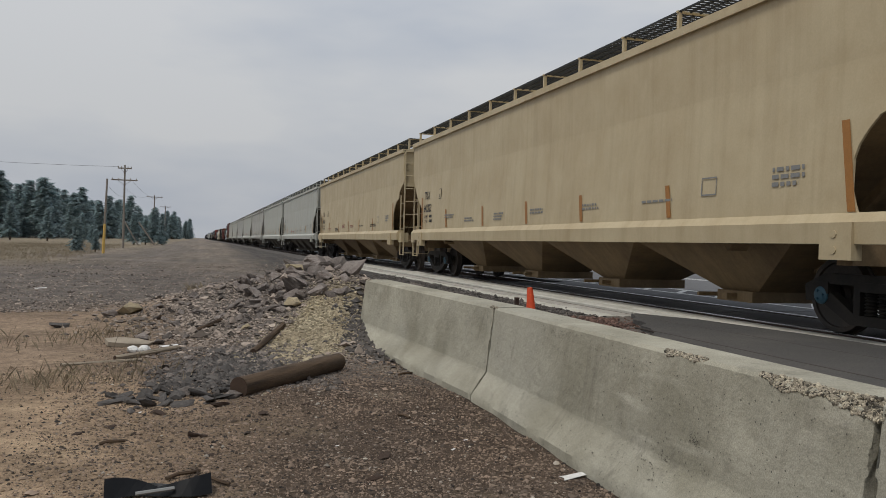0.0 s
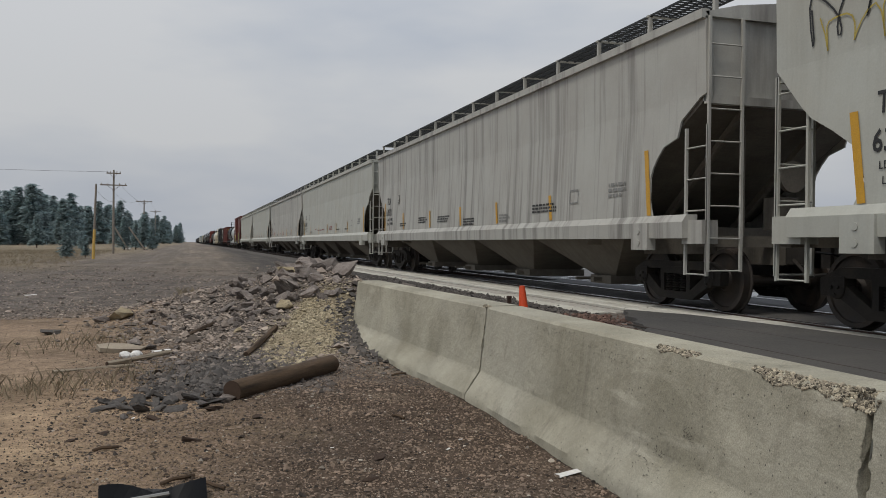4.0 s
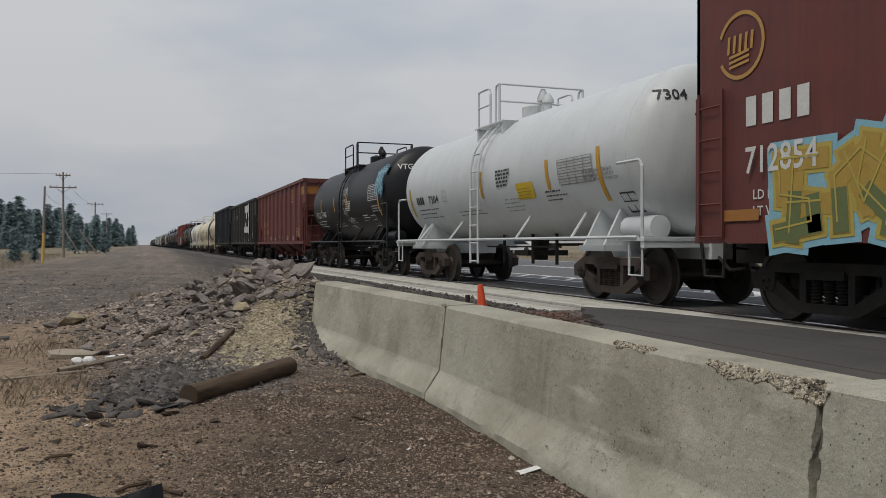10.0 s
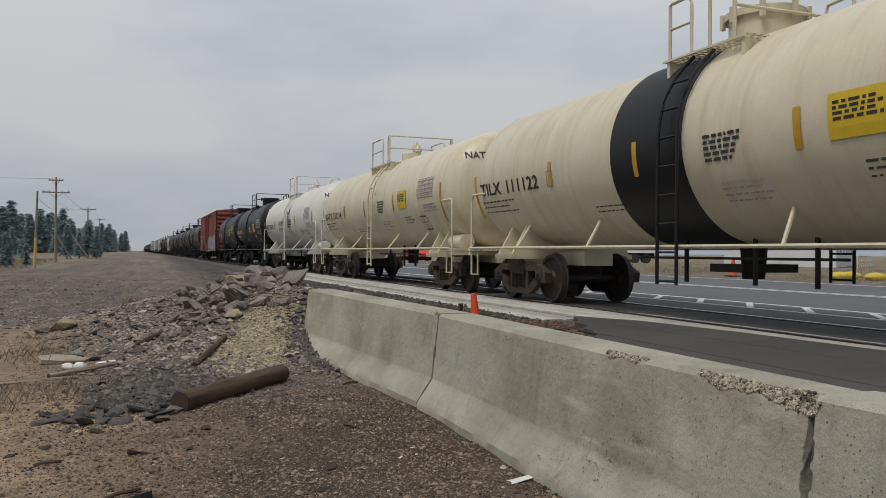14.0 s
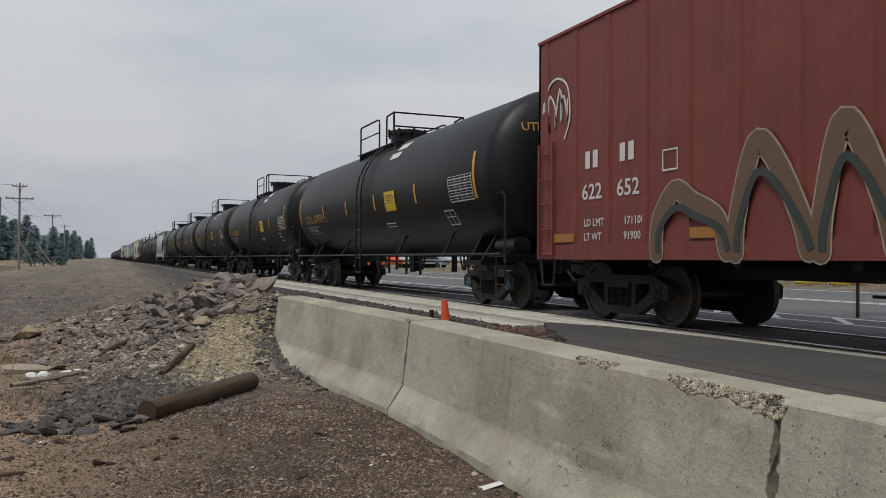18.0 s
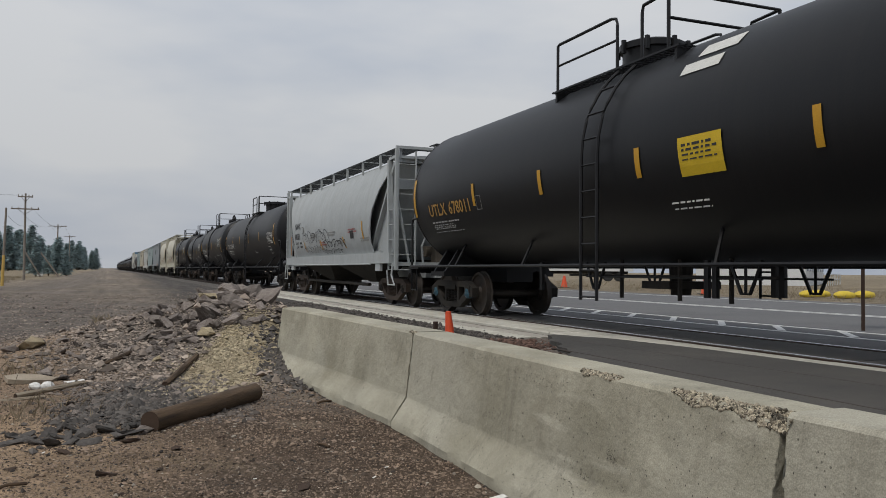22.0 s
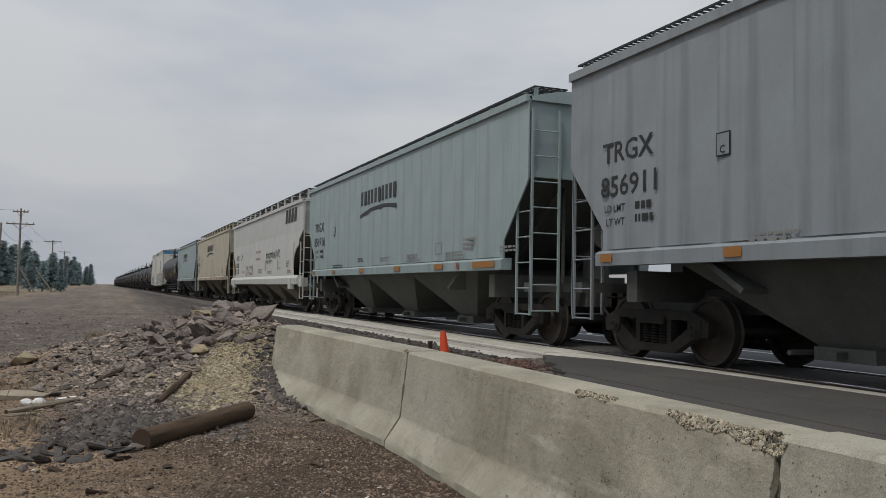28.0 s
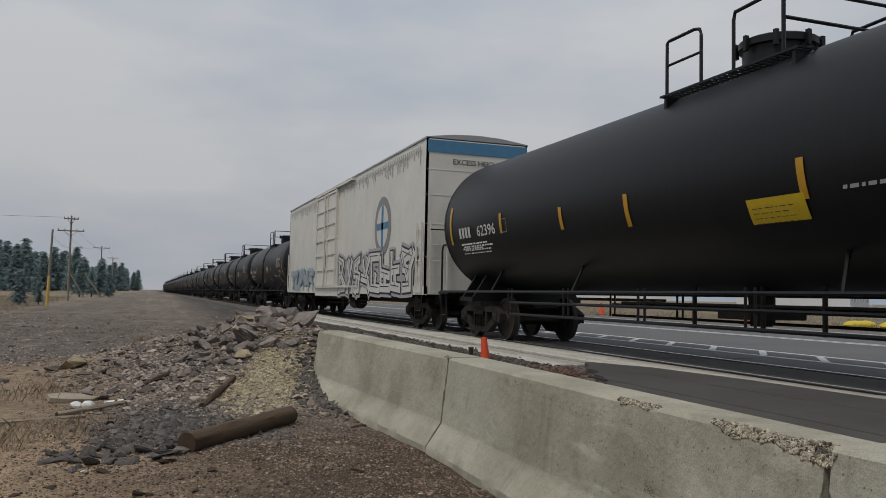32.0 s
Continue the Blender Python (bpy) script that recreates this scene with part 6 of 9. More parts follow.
apron = tagged(part("asphalt_apron", bm, M["asphalt"]), "dark patched asphalt apron between barriers and track", "asphalt", kind="structure")
for pts, wd in ((((5.32, 9.2), (5.12, 0.5)), 0.012), (((6.2, 10.2), (6.45, 0.5)), 0.006)):                                                  # open paving joints
    bm = bmesh.new()
    line = [Vector((*p, 0)) for p in pts]
    fine = [line[0].lerp(line[-1], k / 40) + Vector((0.02 * noise.noise(Vector((k * 0.7, wd * 90, 0))), 0, 0)) for k in range(41)]
    bm_tube(bm, [p + Vector((0, 0, -0.006 - 0.6 * wd)) for p in fine], wd, 6)
    part("paving_joint", bm, M["tie"], apron)
bm = bmesh.new()
bm_box(bm, (10.3, -300, -0.25), (24.2, 1400, -0.02))
tagged(part("road", bm, M["road"]), "wide worn grey asphalt highway beyond the track", "road", kind="structure")
lines = thing("road_markings", "worn white painted lines on the highway", "road markings", kind="structure")
for nm, x, w, y0, y1 in (("edge_line", 10.75, 0.12, -40, 400), ("edge_line", 11.85, 0.13, -40, 400), ("centre_line", 16.7, 0.10, -40, 600), ("centre_line", 17.05, 0.10, -40, 600), ("far_edge_line", 22.6, 0.10, -40, 600)):
    bm = bmesh.new()
    bm_box(bm, (x, y0, -0.019), (x + w, y1, -0.014))
    part(nm, bm, M["line"], lines)
for k in range(20):
    bm = bmesh.new()
    y = 5.0 + k * 1.5
    bm_box(bm, (0, 0, -0.019), (0.13, 1.35, -0.0135), Matrix.Rotation(radians(-40), 3, "Z"), (10.9, y, 0))
    part("hatch_line", bm, M["line"], lines)

# ---- concrete barriers ----
def barrier_concrete():
    """Cast concrete: cloudy tone, rain streaks from the top, pale diagonal scrapes, fine sand grain and air holes."""
    m = bpy.data.materials.new("stained_barrier_concrete"); m.use_nodes = True
    n, l = m.node_tree.nodes, m.node_tree.links
    b = n["Principled BSDF"]; b.inputs["Roughness"].default_value = 0.9; b.inputs["Specular IOR Level"].default_value = 0.25
    tc = n.new("ShaderNodeTexCoord"); oi = n.new("ShaderNodeObjectInfo")
    shift = n.new("ShaderNodeVectorMath"); shift.operation = "MULTIPLY_ADD"; shift.inputs[1].default_value = (0, 37, 0)
    l.new(oi.outputs["Random"], shift.inputs[0]); l.new(tc.outputs["Object"], shift.inputs[2])

    def cloudy(scale, lo, hi, stretch=(1, 1, 1), turn=(0, 0, 0), detail=6.0, rough=0.6):
        mp = n.new("ShaderNodeMapping"); mp.inputs["Scale"].default_value = stretch; mp.inputs["Rotation"].default_value = turn
        tx = n.new("ShaderNodeTexNoise"); tx.inputs["Scale"].default_value = scale; tx.inputs["Detail"].default_value = detail; tx.inputs["Roughness"].default_value = rough
        mr = n.new("ShaderNodeMapRange"); mr.inputs["From Min"].default_value, mr.inputs["From Max"].default_value = lo, hi
        l.new(shift.outputs[0], mp.inputs["Vector"]); l.new(mp.outputs[0], tx.inputs["Vector"]); l.new(tx.outputs["Fac"], mr.inputs["Value"])
        return mr.outputs[0]

    def times(a, c):
        q = n.new("ShaderNodeMath"); q.operation = "MULTIPLY"
        l.new(a, q.inputs[0])
        if isinstance(c, float):
            q.inputs[1].default_value = c
        else:
            l.new(c, q.inputs[1])
        return q.outputs[0]

    def blend(fac, base, colour):
        q = n.new("ShaderNodeMix"); q.data_type = "RGBA"; q.inputs[7].default_value = (*colour, 1)
        l.new(fac, q.inputs[0])
        if isinstance(base, tuple):
            q.inputs[6].default_value = (*base, 1)
        else:
            l.new(base, q.inputs[6])
        return q.outputs[2]
    col = blend(cloudy(1.5, 0.36, 0.64), (0.395, 0.374, 0.298), (0.257, 0.241, 0.184))
    col = blend(times(cloudy(0.55, 0.45, 0.62), 0.5), col, (0.368, 0.355, 0.298))
    streaks = times(times(cloudy(2.0, 0.50, 0.70, (1, 5, 0.40), detail=8.0, rough=0.7), cloudy(0.8, 0.44, 0.62)), 0.45)
    col = blend(streaks, col, (0.155, 0.140, 0.110))
    col = blend(times(times(cloudy(1.2, 0.55, 0.72, (1, 1.1, 7.5), (radians(-38), 0, 0)), cloudy(0.9, 0.46, 0.6)), 0.55), col, (0.495, 0.468, 0.385))
    col = blend(times(times(cloudy(9.0, 0.53, 0.64, (1, 1, 0.7), detail=10.0, rough=0.78), cloudy(0.9, 0.46, 0.60, (1, 0.8, 2.2))), 0.55), col, (0.165, 0.155, 0.125))
    vo = n.new("ShaderNodeTexVoronoi"); vo.inputs["Scale"].default_value = 26
    l.new(shift.outputs[0], vo.inputs["Vector"])
    hole = n.new("ShaderNodeMapRange"); hole.inputs["From Min"].default_value, hole.inputs["From Max"].default_value = 0.15, 0.11
    l.new(vo.outputs["Distance"], hole.inputs["Value"])
    col = blend(times(times(hole.outputs[0], cloudy(3.0, 0.46, 0.54)), 0.8), col, (0.085, 0.078, 0.065))
    grain = n.new("ShaderNodeHueSaturation")
    gm_ = n.new("ShaderNodeMapRange"); gm_.inputs["To Min"].default_value, gm_.inputs["To Max"].default_value = 0.80, 1.20
    l.new(cloudy(150.0, 0.3, 0.7, detail=2.0), gm_.inputs["Value"]); l.new(gm_.outputs[0], grain.inputs["Value"]); l.new(col, grain.inputs["Color"])
    l.new(grain.outputs[0], b.inputs["Base Color"])
    bp = n.new("ShaderNodeBump"); bp.inputs["Strength"].default_value = 0.35; bp.inputs["Distance"].default_value = 0.015
    l.new(cloudy(16.0, 0.3, 0.7), bp.inputs["Height"]); l.new(bp.outputs[0], b.inputs["Normal"])
    return m


M["barrier"] = barrier_concrete()
M["aggregate"] = grime("exposed_tan_aggregate", (0.32, 0.285, 0.215), 0.9, second=(0.13, 0.105, 0.08), amount=0.9, scale=22, fine=60, bump=0.2, island=0.9)
M["pit"] = grime("dark_surface_pit", (0.09, 0.08, 0.065), 0.95, amount=0.4, scale=20, bump=0.0)
BPROF = [(-0.30, 0.0), (-0.30, 0.07), (-0.165, 0.26), (-0.105, 0.79), (-0.085, 0.81), (0.20, 0.81), (0.22, 0.79), (0.26, 0.26), (0.35, 0.07), (0.35, 0.0)]


def barrier(a, b, za, zb, seed, chips, scuffs=()):
    """A precast barrier from a to b (plan points of its axis), with its top at za and zb; chips: (from, to, depth) along its near top edge."""
    rnd = random.Random(seed)
    a, b = Vector((*a, 0)), Vector((*b, 0))
    L = (b - a).length - 0.012
    th = thing("concrete_barrier", "weathered grey precast concrete road barrier with chipped top edge", "barrier", "row of concrete barriers")

    def chip(y):
        c = 0.0
        for y0, y1, d in chips:
            if y0 < y < y1:
                c = max(c, d * min(1.0, 6 * (y - y0) / (y1 - y0), 6 * (y1 - y) / (y1 - y0)) * (0.65 + 0.5 * noise.noise(Vector((y * 9, seed, 0)))))
        return c
    bm = bmesh.new()
    n = 210
    fine = []
    for i in range(len(BPROF) - 1):
        p, q = BPROF[i], BPROF[i + 1]
        m = 34 if i == 2 else 12 if i == 4 else 5 if i in (1, 6, 7) else 2 if i in (3, 5) else 1
        for k in range(m):
            fine.append((p[0] + (q[0] - p[0]) * k / m, p[1] + (q[1] - p[1]) * k / m))
    fine.append(BPROF[-1])
    arc = [0.0]
    for p, q in zip(fine, fine[1:]):
        arc.append(arc[-1] + math.hypot(q[0] - p[0], q[1] - p[1]))
    s_edge = next(a_ for a_, p in zip(arc, fine) if p[1] > 0.809)
    lip = lambda c: (float(np.interp(s_edge - c, arc, [p[0] for p in fine])), float(np.interp(s_edge - c, arc, [p[1] for p in fine])))
    crown = lambda c: (-0.085 + 0.85 * c, 0.812 - 0.03 * c)
    rings = []
    for i in range(n + 1):
        u = i / n
        y = L * u
        c = chip(y)
        ring = []
        for (px, pz), sa in zip(fine, arc):
            d = noise.noise(Vector((px * 6, y * 4 + seed * 9, pz * 6))) * 0.004
            zz, xx, yy = pz, px + d, y
            if c > 0.004 and s_edge - c < sa < s_edge + 0.85 * c:      # broken away along a slanting face
                k = (sa - s_edge + c) / (1.85 * c)
                A, B = lip(c), crown(c)
                rough = 0.010 * noise.noise(Vector((y * 30, pz * 40, px * 40)))
                xx, zz = A[0] + (B[0] - A[0]) * k - rough, A[1] + (B[1] - A[1]) * k + rough
            edge = min(y, L - y)
            if edge < 0.03:
                xx *= 0.985
            if i in (0, n) and px < 0:                                  # keyed joint
                yy += (1 if i == 0 else -1) * (0.003 + (0.013 if 0.46 < pz < 0.53 else 0.0) + (0.010 if 0.56 < pz < 0.64 else 0.0) + 0.006 * noise.noise(Vector((pz * 14, seed, i))))
            ring.append(bm.verts.new((xx, yy, zz)))
        rings.append(ring)
    for p, q in zip(rings, rings[1:]):
        for k in range(len(fine) - 1):
            bm.faces.new((p[k], p[k + 1], q[k + 1], q[k]))
    bm.faces.new(rings[0]); bm.faces.new(rings[-1][::-1])
    part("barrier_body", bm, M["barrier"], th, smooth=True)
    # pebbles laid bare in the breaks
    ico = bmesh.new(); bmesh.ops.create_icosphere(ico, subdivisions=1, radius=1.0)
    iv = np.array([v.co[:] for v in ico.verts]); it = [tuple(v.index for v in f.verts) for f in ico.faces]; ico.free()
    co, fs = [], []
    for y0, y1, d in chips:
        for _ in range(int(6800 * (y1 - y0) * d / 0.1)):
            y = rnd.uniform(y0, y1)
            c = chip(y)
            if c < 0.010:
                continue
            k, s = rnd.random(), rnd.uniform(0.002, 0.0052) if rnd.random() < 0.93 else rnd.uniform(0.006, 0.011)
            A, B = lip(c), crown(c)
            pos = Vector((A[0] + (B[0] - A[0]) * k - 0.001, y, A[1] + (B[1] - A[1]) * k + 0.001))
            m = np.array((Euler((rnd.random() * 6, rnd.random() * 6, 0)).to_matrix() @ Matrix.Diagonal((s, s * rnd.uniform(0.7, 1.4), s * 0.75))))
            q = len(co)
            co += (iv @ m.T + np.array(pos)).tolist()
            fs += [(f[0] + q, f[1] + q, f[2] + q) for f in it]
    if co:
        me = bpy.data.meshes.new("exposed_aggregate"); me.from_pydata(co, [], fs); me.shade_flat()
        ag = put("exposed_aggregate", me, M["aggregate"], th, "tan pebbles laid bare in the broken edge")
        ag["kind"] = "stuff"
    # scratches and tyre scuffs
    for sy, sz, sw, sh, cnt in scuffs:
        bm = bmesh.new()
        for _ in range(cnt):
            y, pz = sy + rnd.uniform(-sw, sw), sz + rnd.uniform(-sh, sh)
            px = float(np.interp(pz, [p[1] for p in BPROF[:5]], [p[0] for p in BPROF[:5]]))
            l, w, an = rnd.uniform(0.004, 0.014), rnd.uniform(0.0008, 0.002), rnd.uniform(-0.6, 0.9)
            sl = -0.113 * -1 if pz > 0.26 else 0.7
            vs = []
            for e, g in ((-l, -w), (l * 0.4, -w * 1.3), (l, w * 0.4), (-l * 0.2, w * 1.2)):
                dy, dz = e * math.cos(an) - g * math.sin(an), e * math.sin(an) + g * math.cos(an)
                vs.append(bm.verts.new((px + sl * dz - 0.006, y + dy, pz + dz)))
            bm.faces.new(vs)
        sc = part("scuff", bm, M["pit"], th, "dark scratched scuff"); sc["kind"] = "stuff"
    # air holes and scuffs in the near face
    bm = bmesh.new()
    for k in range(260):
        y, pz = rnd.uniform(0.05, L - 0.05), rnd.uniform(0.12, 0.74)
        i = next(j for j in range(len(BPROF) - 1) if BPROF[j][1] <= pz <= BPROF[j + 1][1])
        u = (pz - BPROF[i][1]) / (BPROF[i + 1][1] - BPROF[i][1])
        px = BPROF[i][0] + (BPROF[i + 1][0] - BPROF[i][0]) * u
        r = rnd.uniform(0.0012, 0.0042) if k > 14 else rnd.uniform(0.005, 0.0075)
        sl = (BPROF[i + 1][0] - BPROF[i][0]) / (BPROF[i + 1][1] - BPROF[i][1])
        vs = []
        for q in range(8):
            e = r * rnd.uniform(0.5, 1.2)
            dy, dz = e * math.cos(q * math.pi / 4) * (1.0 if k > 6 else 1.6), e * math.sin(q * math.pi / 4)
            vs.append(bm.verts.new((px + sl * dz - 0.0055, y + dy, pz + dz)))
        bm.faces.new(vs)
    pits = part("surface_pitting", bm, M["pit"], th, "dark air holes"); pits["kind"] = "stuff"
    d = (b - a).normalized()
    up = Vector((d.x, d.y, (zb - za) / (b - a).length)).normalized()
    side = up.cross(Vector((0, 0, 1))).normalized()
    m = Matrix((side, up, side.cross(up))).transposed().to_4x4()
    th.matrix_basis = Matrix.Translation((a.x, a.y, za - 0.81)) @ m
    return th


BX = 0.10
barrier((2.43 + BX, 6.56), (2.12 + BX, 10.62), 0.45, 0.485, 1, [(0.0, 0.10, 0.012), (3.9, 4.05, 0.02)], [(0.97, 0.51, 0.05, 0.02, 14), (2.6, 0.4, 0.03, 0.02, 5)])
barrier((2.40 + BX, 2.405), (2.42 + BX, 6.51), 0.435, 0.45, 2, [(-0.06, 0.15, 0.12), (0.0, 0.70, 0.075), (1.05, 1.48, 0.04), (2.0, 2.12, 0.012), (3.35, 3.5, 0.012), (4.05, 4.25, 0.03)], [(1.06, 0.42, 0.045, 0.035, 26), (1.30, 0.27, 0.06, 0.015, 16), (2.74, 0.74, 0.30, 0.03, 40), (1.9, 0.70, 0.35, 0.03, 30), (1.38, 0.18, 0.10, 0.05, 24)])
barrier((2.47 + BX, -1.9), (2.405 + BX, 2.392), 0.458, 0.445, 3, [(2.7, 3.5, 0.04), (4.23, 4.4, 0.02)], [(3.9, 0.45, 0.03, 0.05, 6)])

# ---- traffic cones ----
M["cone"] = grime("faded_orange_cone", (0.62, 0.075, 0.02), 0.55, second=(0.45, 0.05, 0.02), amount=0.5, scale=8)
M["cone_base"] = grime("black_rubber_base", (0.03, 0.03, 0.03), 0.8, amount=0.4)


def cone(x, y, z, h, lean=0, wide=0.30):
    c = thing("traffic_cone", "small faded orange traffic cone standing beside the track", "traffic cone", "traffic cones", pose(x, y, z, 0, lean, 0))
    part("cone_body", (lambda bm: (bm_lathe(bm, [(0.0, wide * h), (0.03, (wide - 0.02) * h), (h * 0.94, 0.10 * h), (h, 0.08 * h), (h * 1.0, 0.0001)], "z", 18), bm)[1])(bmesh.new()), M["cone"], c, smooth=True)
    part("cone_base", (lambda bm: (bm_box(bm, (-(wide + 0.06) * h, -(wide + 0.06) * h, 0), ((wide + 0.06) * h, (wide + 0.06) * h, 0.04 * h)), bm)[1])(bmesh.new()), M["cone_base"], c)


cone(5.34, 12.6, -0.20, 0.50, -5, 0.19)
cone(25.8, 30.5, 0.0, 0.75)
cone(26.3, 44.0, 0.0, 0.75)
bm = bmesh.new()
bm_box(bm, (-0.03, -0.03, -0.1), (0.03, 0.03, 0.34))
bm_lathe(bm, [(0.34, 0.045), (0.37, 0.045)], "z", 10)
tagged(part("survey_post", bm, M["rail"], at=(4.95, 12.3, -0.22)), "short rusty steel post beside the track", "post")

# ---- log, boards, litter ----
M["bark"] = grime("weathered_brown_log", (0.105, 0.068, 0.040), 0.9, second=(0.045, 0.031, 0.021), amount=1.0, scale=4, fine=22, bump=0.5, stretch=(5.0, 0.5, 5.0))
M["cut"] = grime("cut_wood_end", (0.06, 0.037, 0.024), 0.9, second=(0.035, 0.022, 0.015), amount=0.8, scale=9)
M["grey_wood"] = grime("bleached_grey_wood", (0.34, 0.29, 0.22), 0.85, second=(0.2, 0.16, 0.12), amount=0.8, scale=6)
M["plastic_black"] = grime("black_plastic", (0.012, 0.012, 0.013), 0.35, amount=0.4, scale=6, bump=0.05)
M["paper"] = grime("white_paper", (0.7, 0.69, 0.66), 0.8, amount=0.3, scale=12)


def log_thing(name, label, a, b, r, mat, n=10):
    a, b = Vector(a), Vector(b)
    L = (b - a).length
    th = thing(name, label, "log")
    bm = bmesh.new()
    rings = []
    for i in range(n + 1):
        y = L * i / n
        rings.append([bm.verts.new(((r + 0.012 * noise.noise(Vector((k, y * 3, 2)))) * math.cos(k * math.pi / 10), y, (r + 0.012 * noise.noise(Vector((k * 0.7, y * 2.5, 8)))) * math.sin(k * math.pi / 10))) for k in range(20)])
    for p, q in zip(rings, rings[1:]):
        for k in range(20):
            bm.faces.new((p[k], p[(k + 1) % 20], q[(k + 1) % 20], q[k]))
    ends = [[v.co.copy() for v in rings[0]], [v.co.copy() for v in rings[-1]]]
    m = Matrix.Translation(a) @ (b - a).to_track_quat("Y", "Z").to_matrix().to_4x4()
    th.matrix_basis = m
    part("trunk", bm, mat, th, smooth=True)
    for e, d in zip(ends, (-0.004, 0.004)):
        bm = bmesh.new()
        c = bm.verts.new((0, e[0].y + d, 0))
        rg = [bm.verts.new(p + Vector((0, d, 0))) for p in e]
        for k in range(20):
            bm.faces.new((c, rg[k], rg[(k + 1) % 20]))
        part("cut_end", bm, M["cut"], th, "sawn end grain")
    return th


def on(x, y, up=0.0):
    return (x, y, float(ground_z(x, y)) + up)


log_thing("log", "short brown weathered log lying on the ground", on(0.35, 7.02, 0.072), on(1.40, 8.34, 0.075), 0.088, M["bark"])
log_thing("branch", "thick dark rotten branch lying on the gravel slope", on(0.62, 9.5, 0.025), on(1.08, 10.8, 0.03), 0.034, M["bark"])
log_thing("branch", "thin weathered branch half buried in the rubble", on(-0.03, 11.1, 0.015), on(0.32, 11.8, 0.02), 0.026, M["bark"])
log_thing("branch", "thin bleached branch lying on dry ground", on(-0.82, 9.25, 0.025), on(-0.20, 9.85, 0.03), 0.024, M["grey_wood"])
log_thing("branch", "thin grey stick lying on dry ground", on(-1.3, 8.95, 0.015), on(-0.55, 9.2, 0.02), 0.014, M["grey_wood"])
bm = bmesh.new()
bm_prism(bm, [(-0.24, -0.09), (-0.05, -0.13), (0.2, -0.12), (0.27, -0.02), (0.18, 0.03), (0.1, 0.10), (-0.12, 0.13), (-0.27, 0.06)], 0, 0.05, "z")
tagged(part("board", bm, M["grey_wood"], at=pose(-0.76, 10.3, float(ground_z(-0.76, 10.3)) + 0.005, 10, 3, 8)), "broken pale weathered board lying in dry grass", "board")
for k, (dx, dy) in enumerate(((0, 0), (0.11, 0.03))):
    bm = bmesh.new()
    bmesh.ops.create_icosphere(bm, subdivisions=2, radius=0.066)
    for v in bm.verts:
        v.co.z *= 0.7; v.co *= 1 + 0.35 * noise.noise(v.co * 22 + Vector((k * 5, 0, 0)))
    tagged(part("crumpled_cup", bm, M["paper"], at=on(-0.68 + dx, 9.80 + dy, 0.035)), "small crumpled white litter on dry ground", "litter")
for x, y, s, rz in ((2.12, 4.33, 0.09, 20), (-0.32, 10.15, 0.12, 20), (-3.7, 21.9, 0.16, 20), (0.9, 5.3, 0.014, 0), (1.6, 5.0, 0.022, 50), (1.75, 5.2, 0.016, 10), (-0.4, 6.6, 0.022, 70)):
    bm = bmesh.new()
    bm_prism(bm, [(-s, -s * 0.3), (s * 0.9, -s * 0.42), (s, s * 0.1), (0.1 * s, s * 0.18), (-s * 0.35, s * 0.22), (-s * 0.8, s * 0.35), (-s * 0.7, 0.02 * s)], 0, 0.003, "z")
    tagged(part("paper_scrap", bm, M["paper"], at=pose(x, y, float(ground_z(x, y)) + 0.012, 6, -4, rz)), "torn white scrap of paper on the cinders", "litter", "paper scraps")
# torn black plastic part in the foreground
pl = thing("plastic_debris", "torn black plastic vehicle part lying on the dirt", "debris", at=pose(-0.17, 4.46, -0.35, 0, 0, 4) @ Matrix.Diagonal((0.62, 0.9, 0.62, 1)))
bm = bmesh.new()
for i in range(10):
    u0, u1 = i / 10, (i + 1) / 10
    f = lambda u: (-0.42 + 0.84 * u, 0.05 * math.sin(u * 6), 0.035 + 0.10 * abs(math.cos(u * math.pi)))
    a, b = f(u0), f(u1)
    vs = [bm.verts.new((p[0], p[1] + d, e)) for p, d, e in ((a, -0.1, 0.0), (b, -0.1, 0.0), (b, 0.0, b[2]), (a, 0.0, a[2]), (a, 0.11, 0.02), (b, 0.11, 0.02))]
    bm.faces.new((vs[0], vs[1], vs[2], vs[3])); bm.faces.new((vs[3], vs[2], vs[5], vs[4]))
bmesh.ops.solidify(bm, geom=bm.faces[:], thickness=0.008)
part("shell", bm, M["plastic_black"], pl)
bm = bmesh.new(); bm_tube(bm, [(-0.18, -0.13, 0.05), (0.12, -0.10, 0.06)], 0.016)
part("strut", bm, M["decal_grey"], pl, "pale grey strut")

# ---- stones ----
M["basalt"] = grime("grey_basalt_rock", (0.235, 0.205, 0.182), 0.9, second=(0.115, 0.092, 0.080), amount=1.0, scale=2.2, fine=14, bump=0.9, vary=0.35)
M["pale_rock"] = grime("pale_tan_rock", (0.38, 0.315, 0.20), 0.9, second=(0.2, 0.165, 0.115), amount=0.8, scale=3, fine=22, bump=0.5)
M["soil_clod"] = grime("dark_earth_clod", (0.07, 0.045, 0.032), 0.95, second=(0.04, 0.028, 0.02), amount=0.8, scale=8, fine=30, bump=0.5)
M["gravel"] = grime("mixed_gravel", (0.265, 0.22, 0.182), 0.95, second=(0.145, 0.118, 0.098), amount=0.8, scale=1.2, fine=30, bump=0.3, island=0.75)


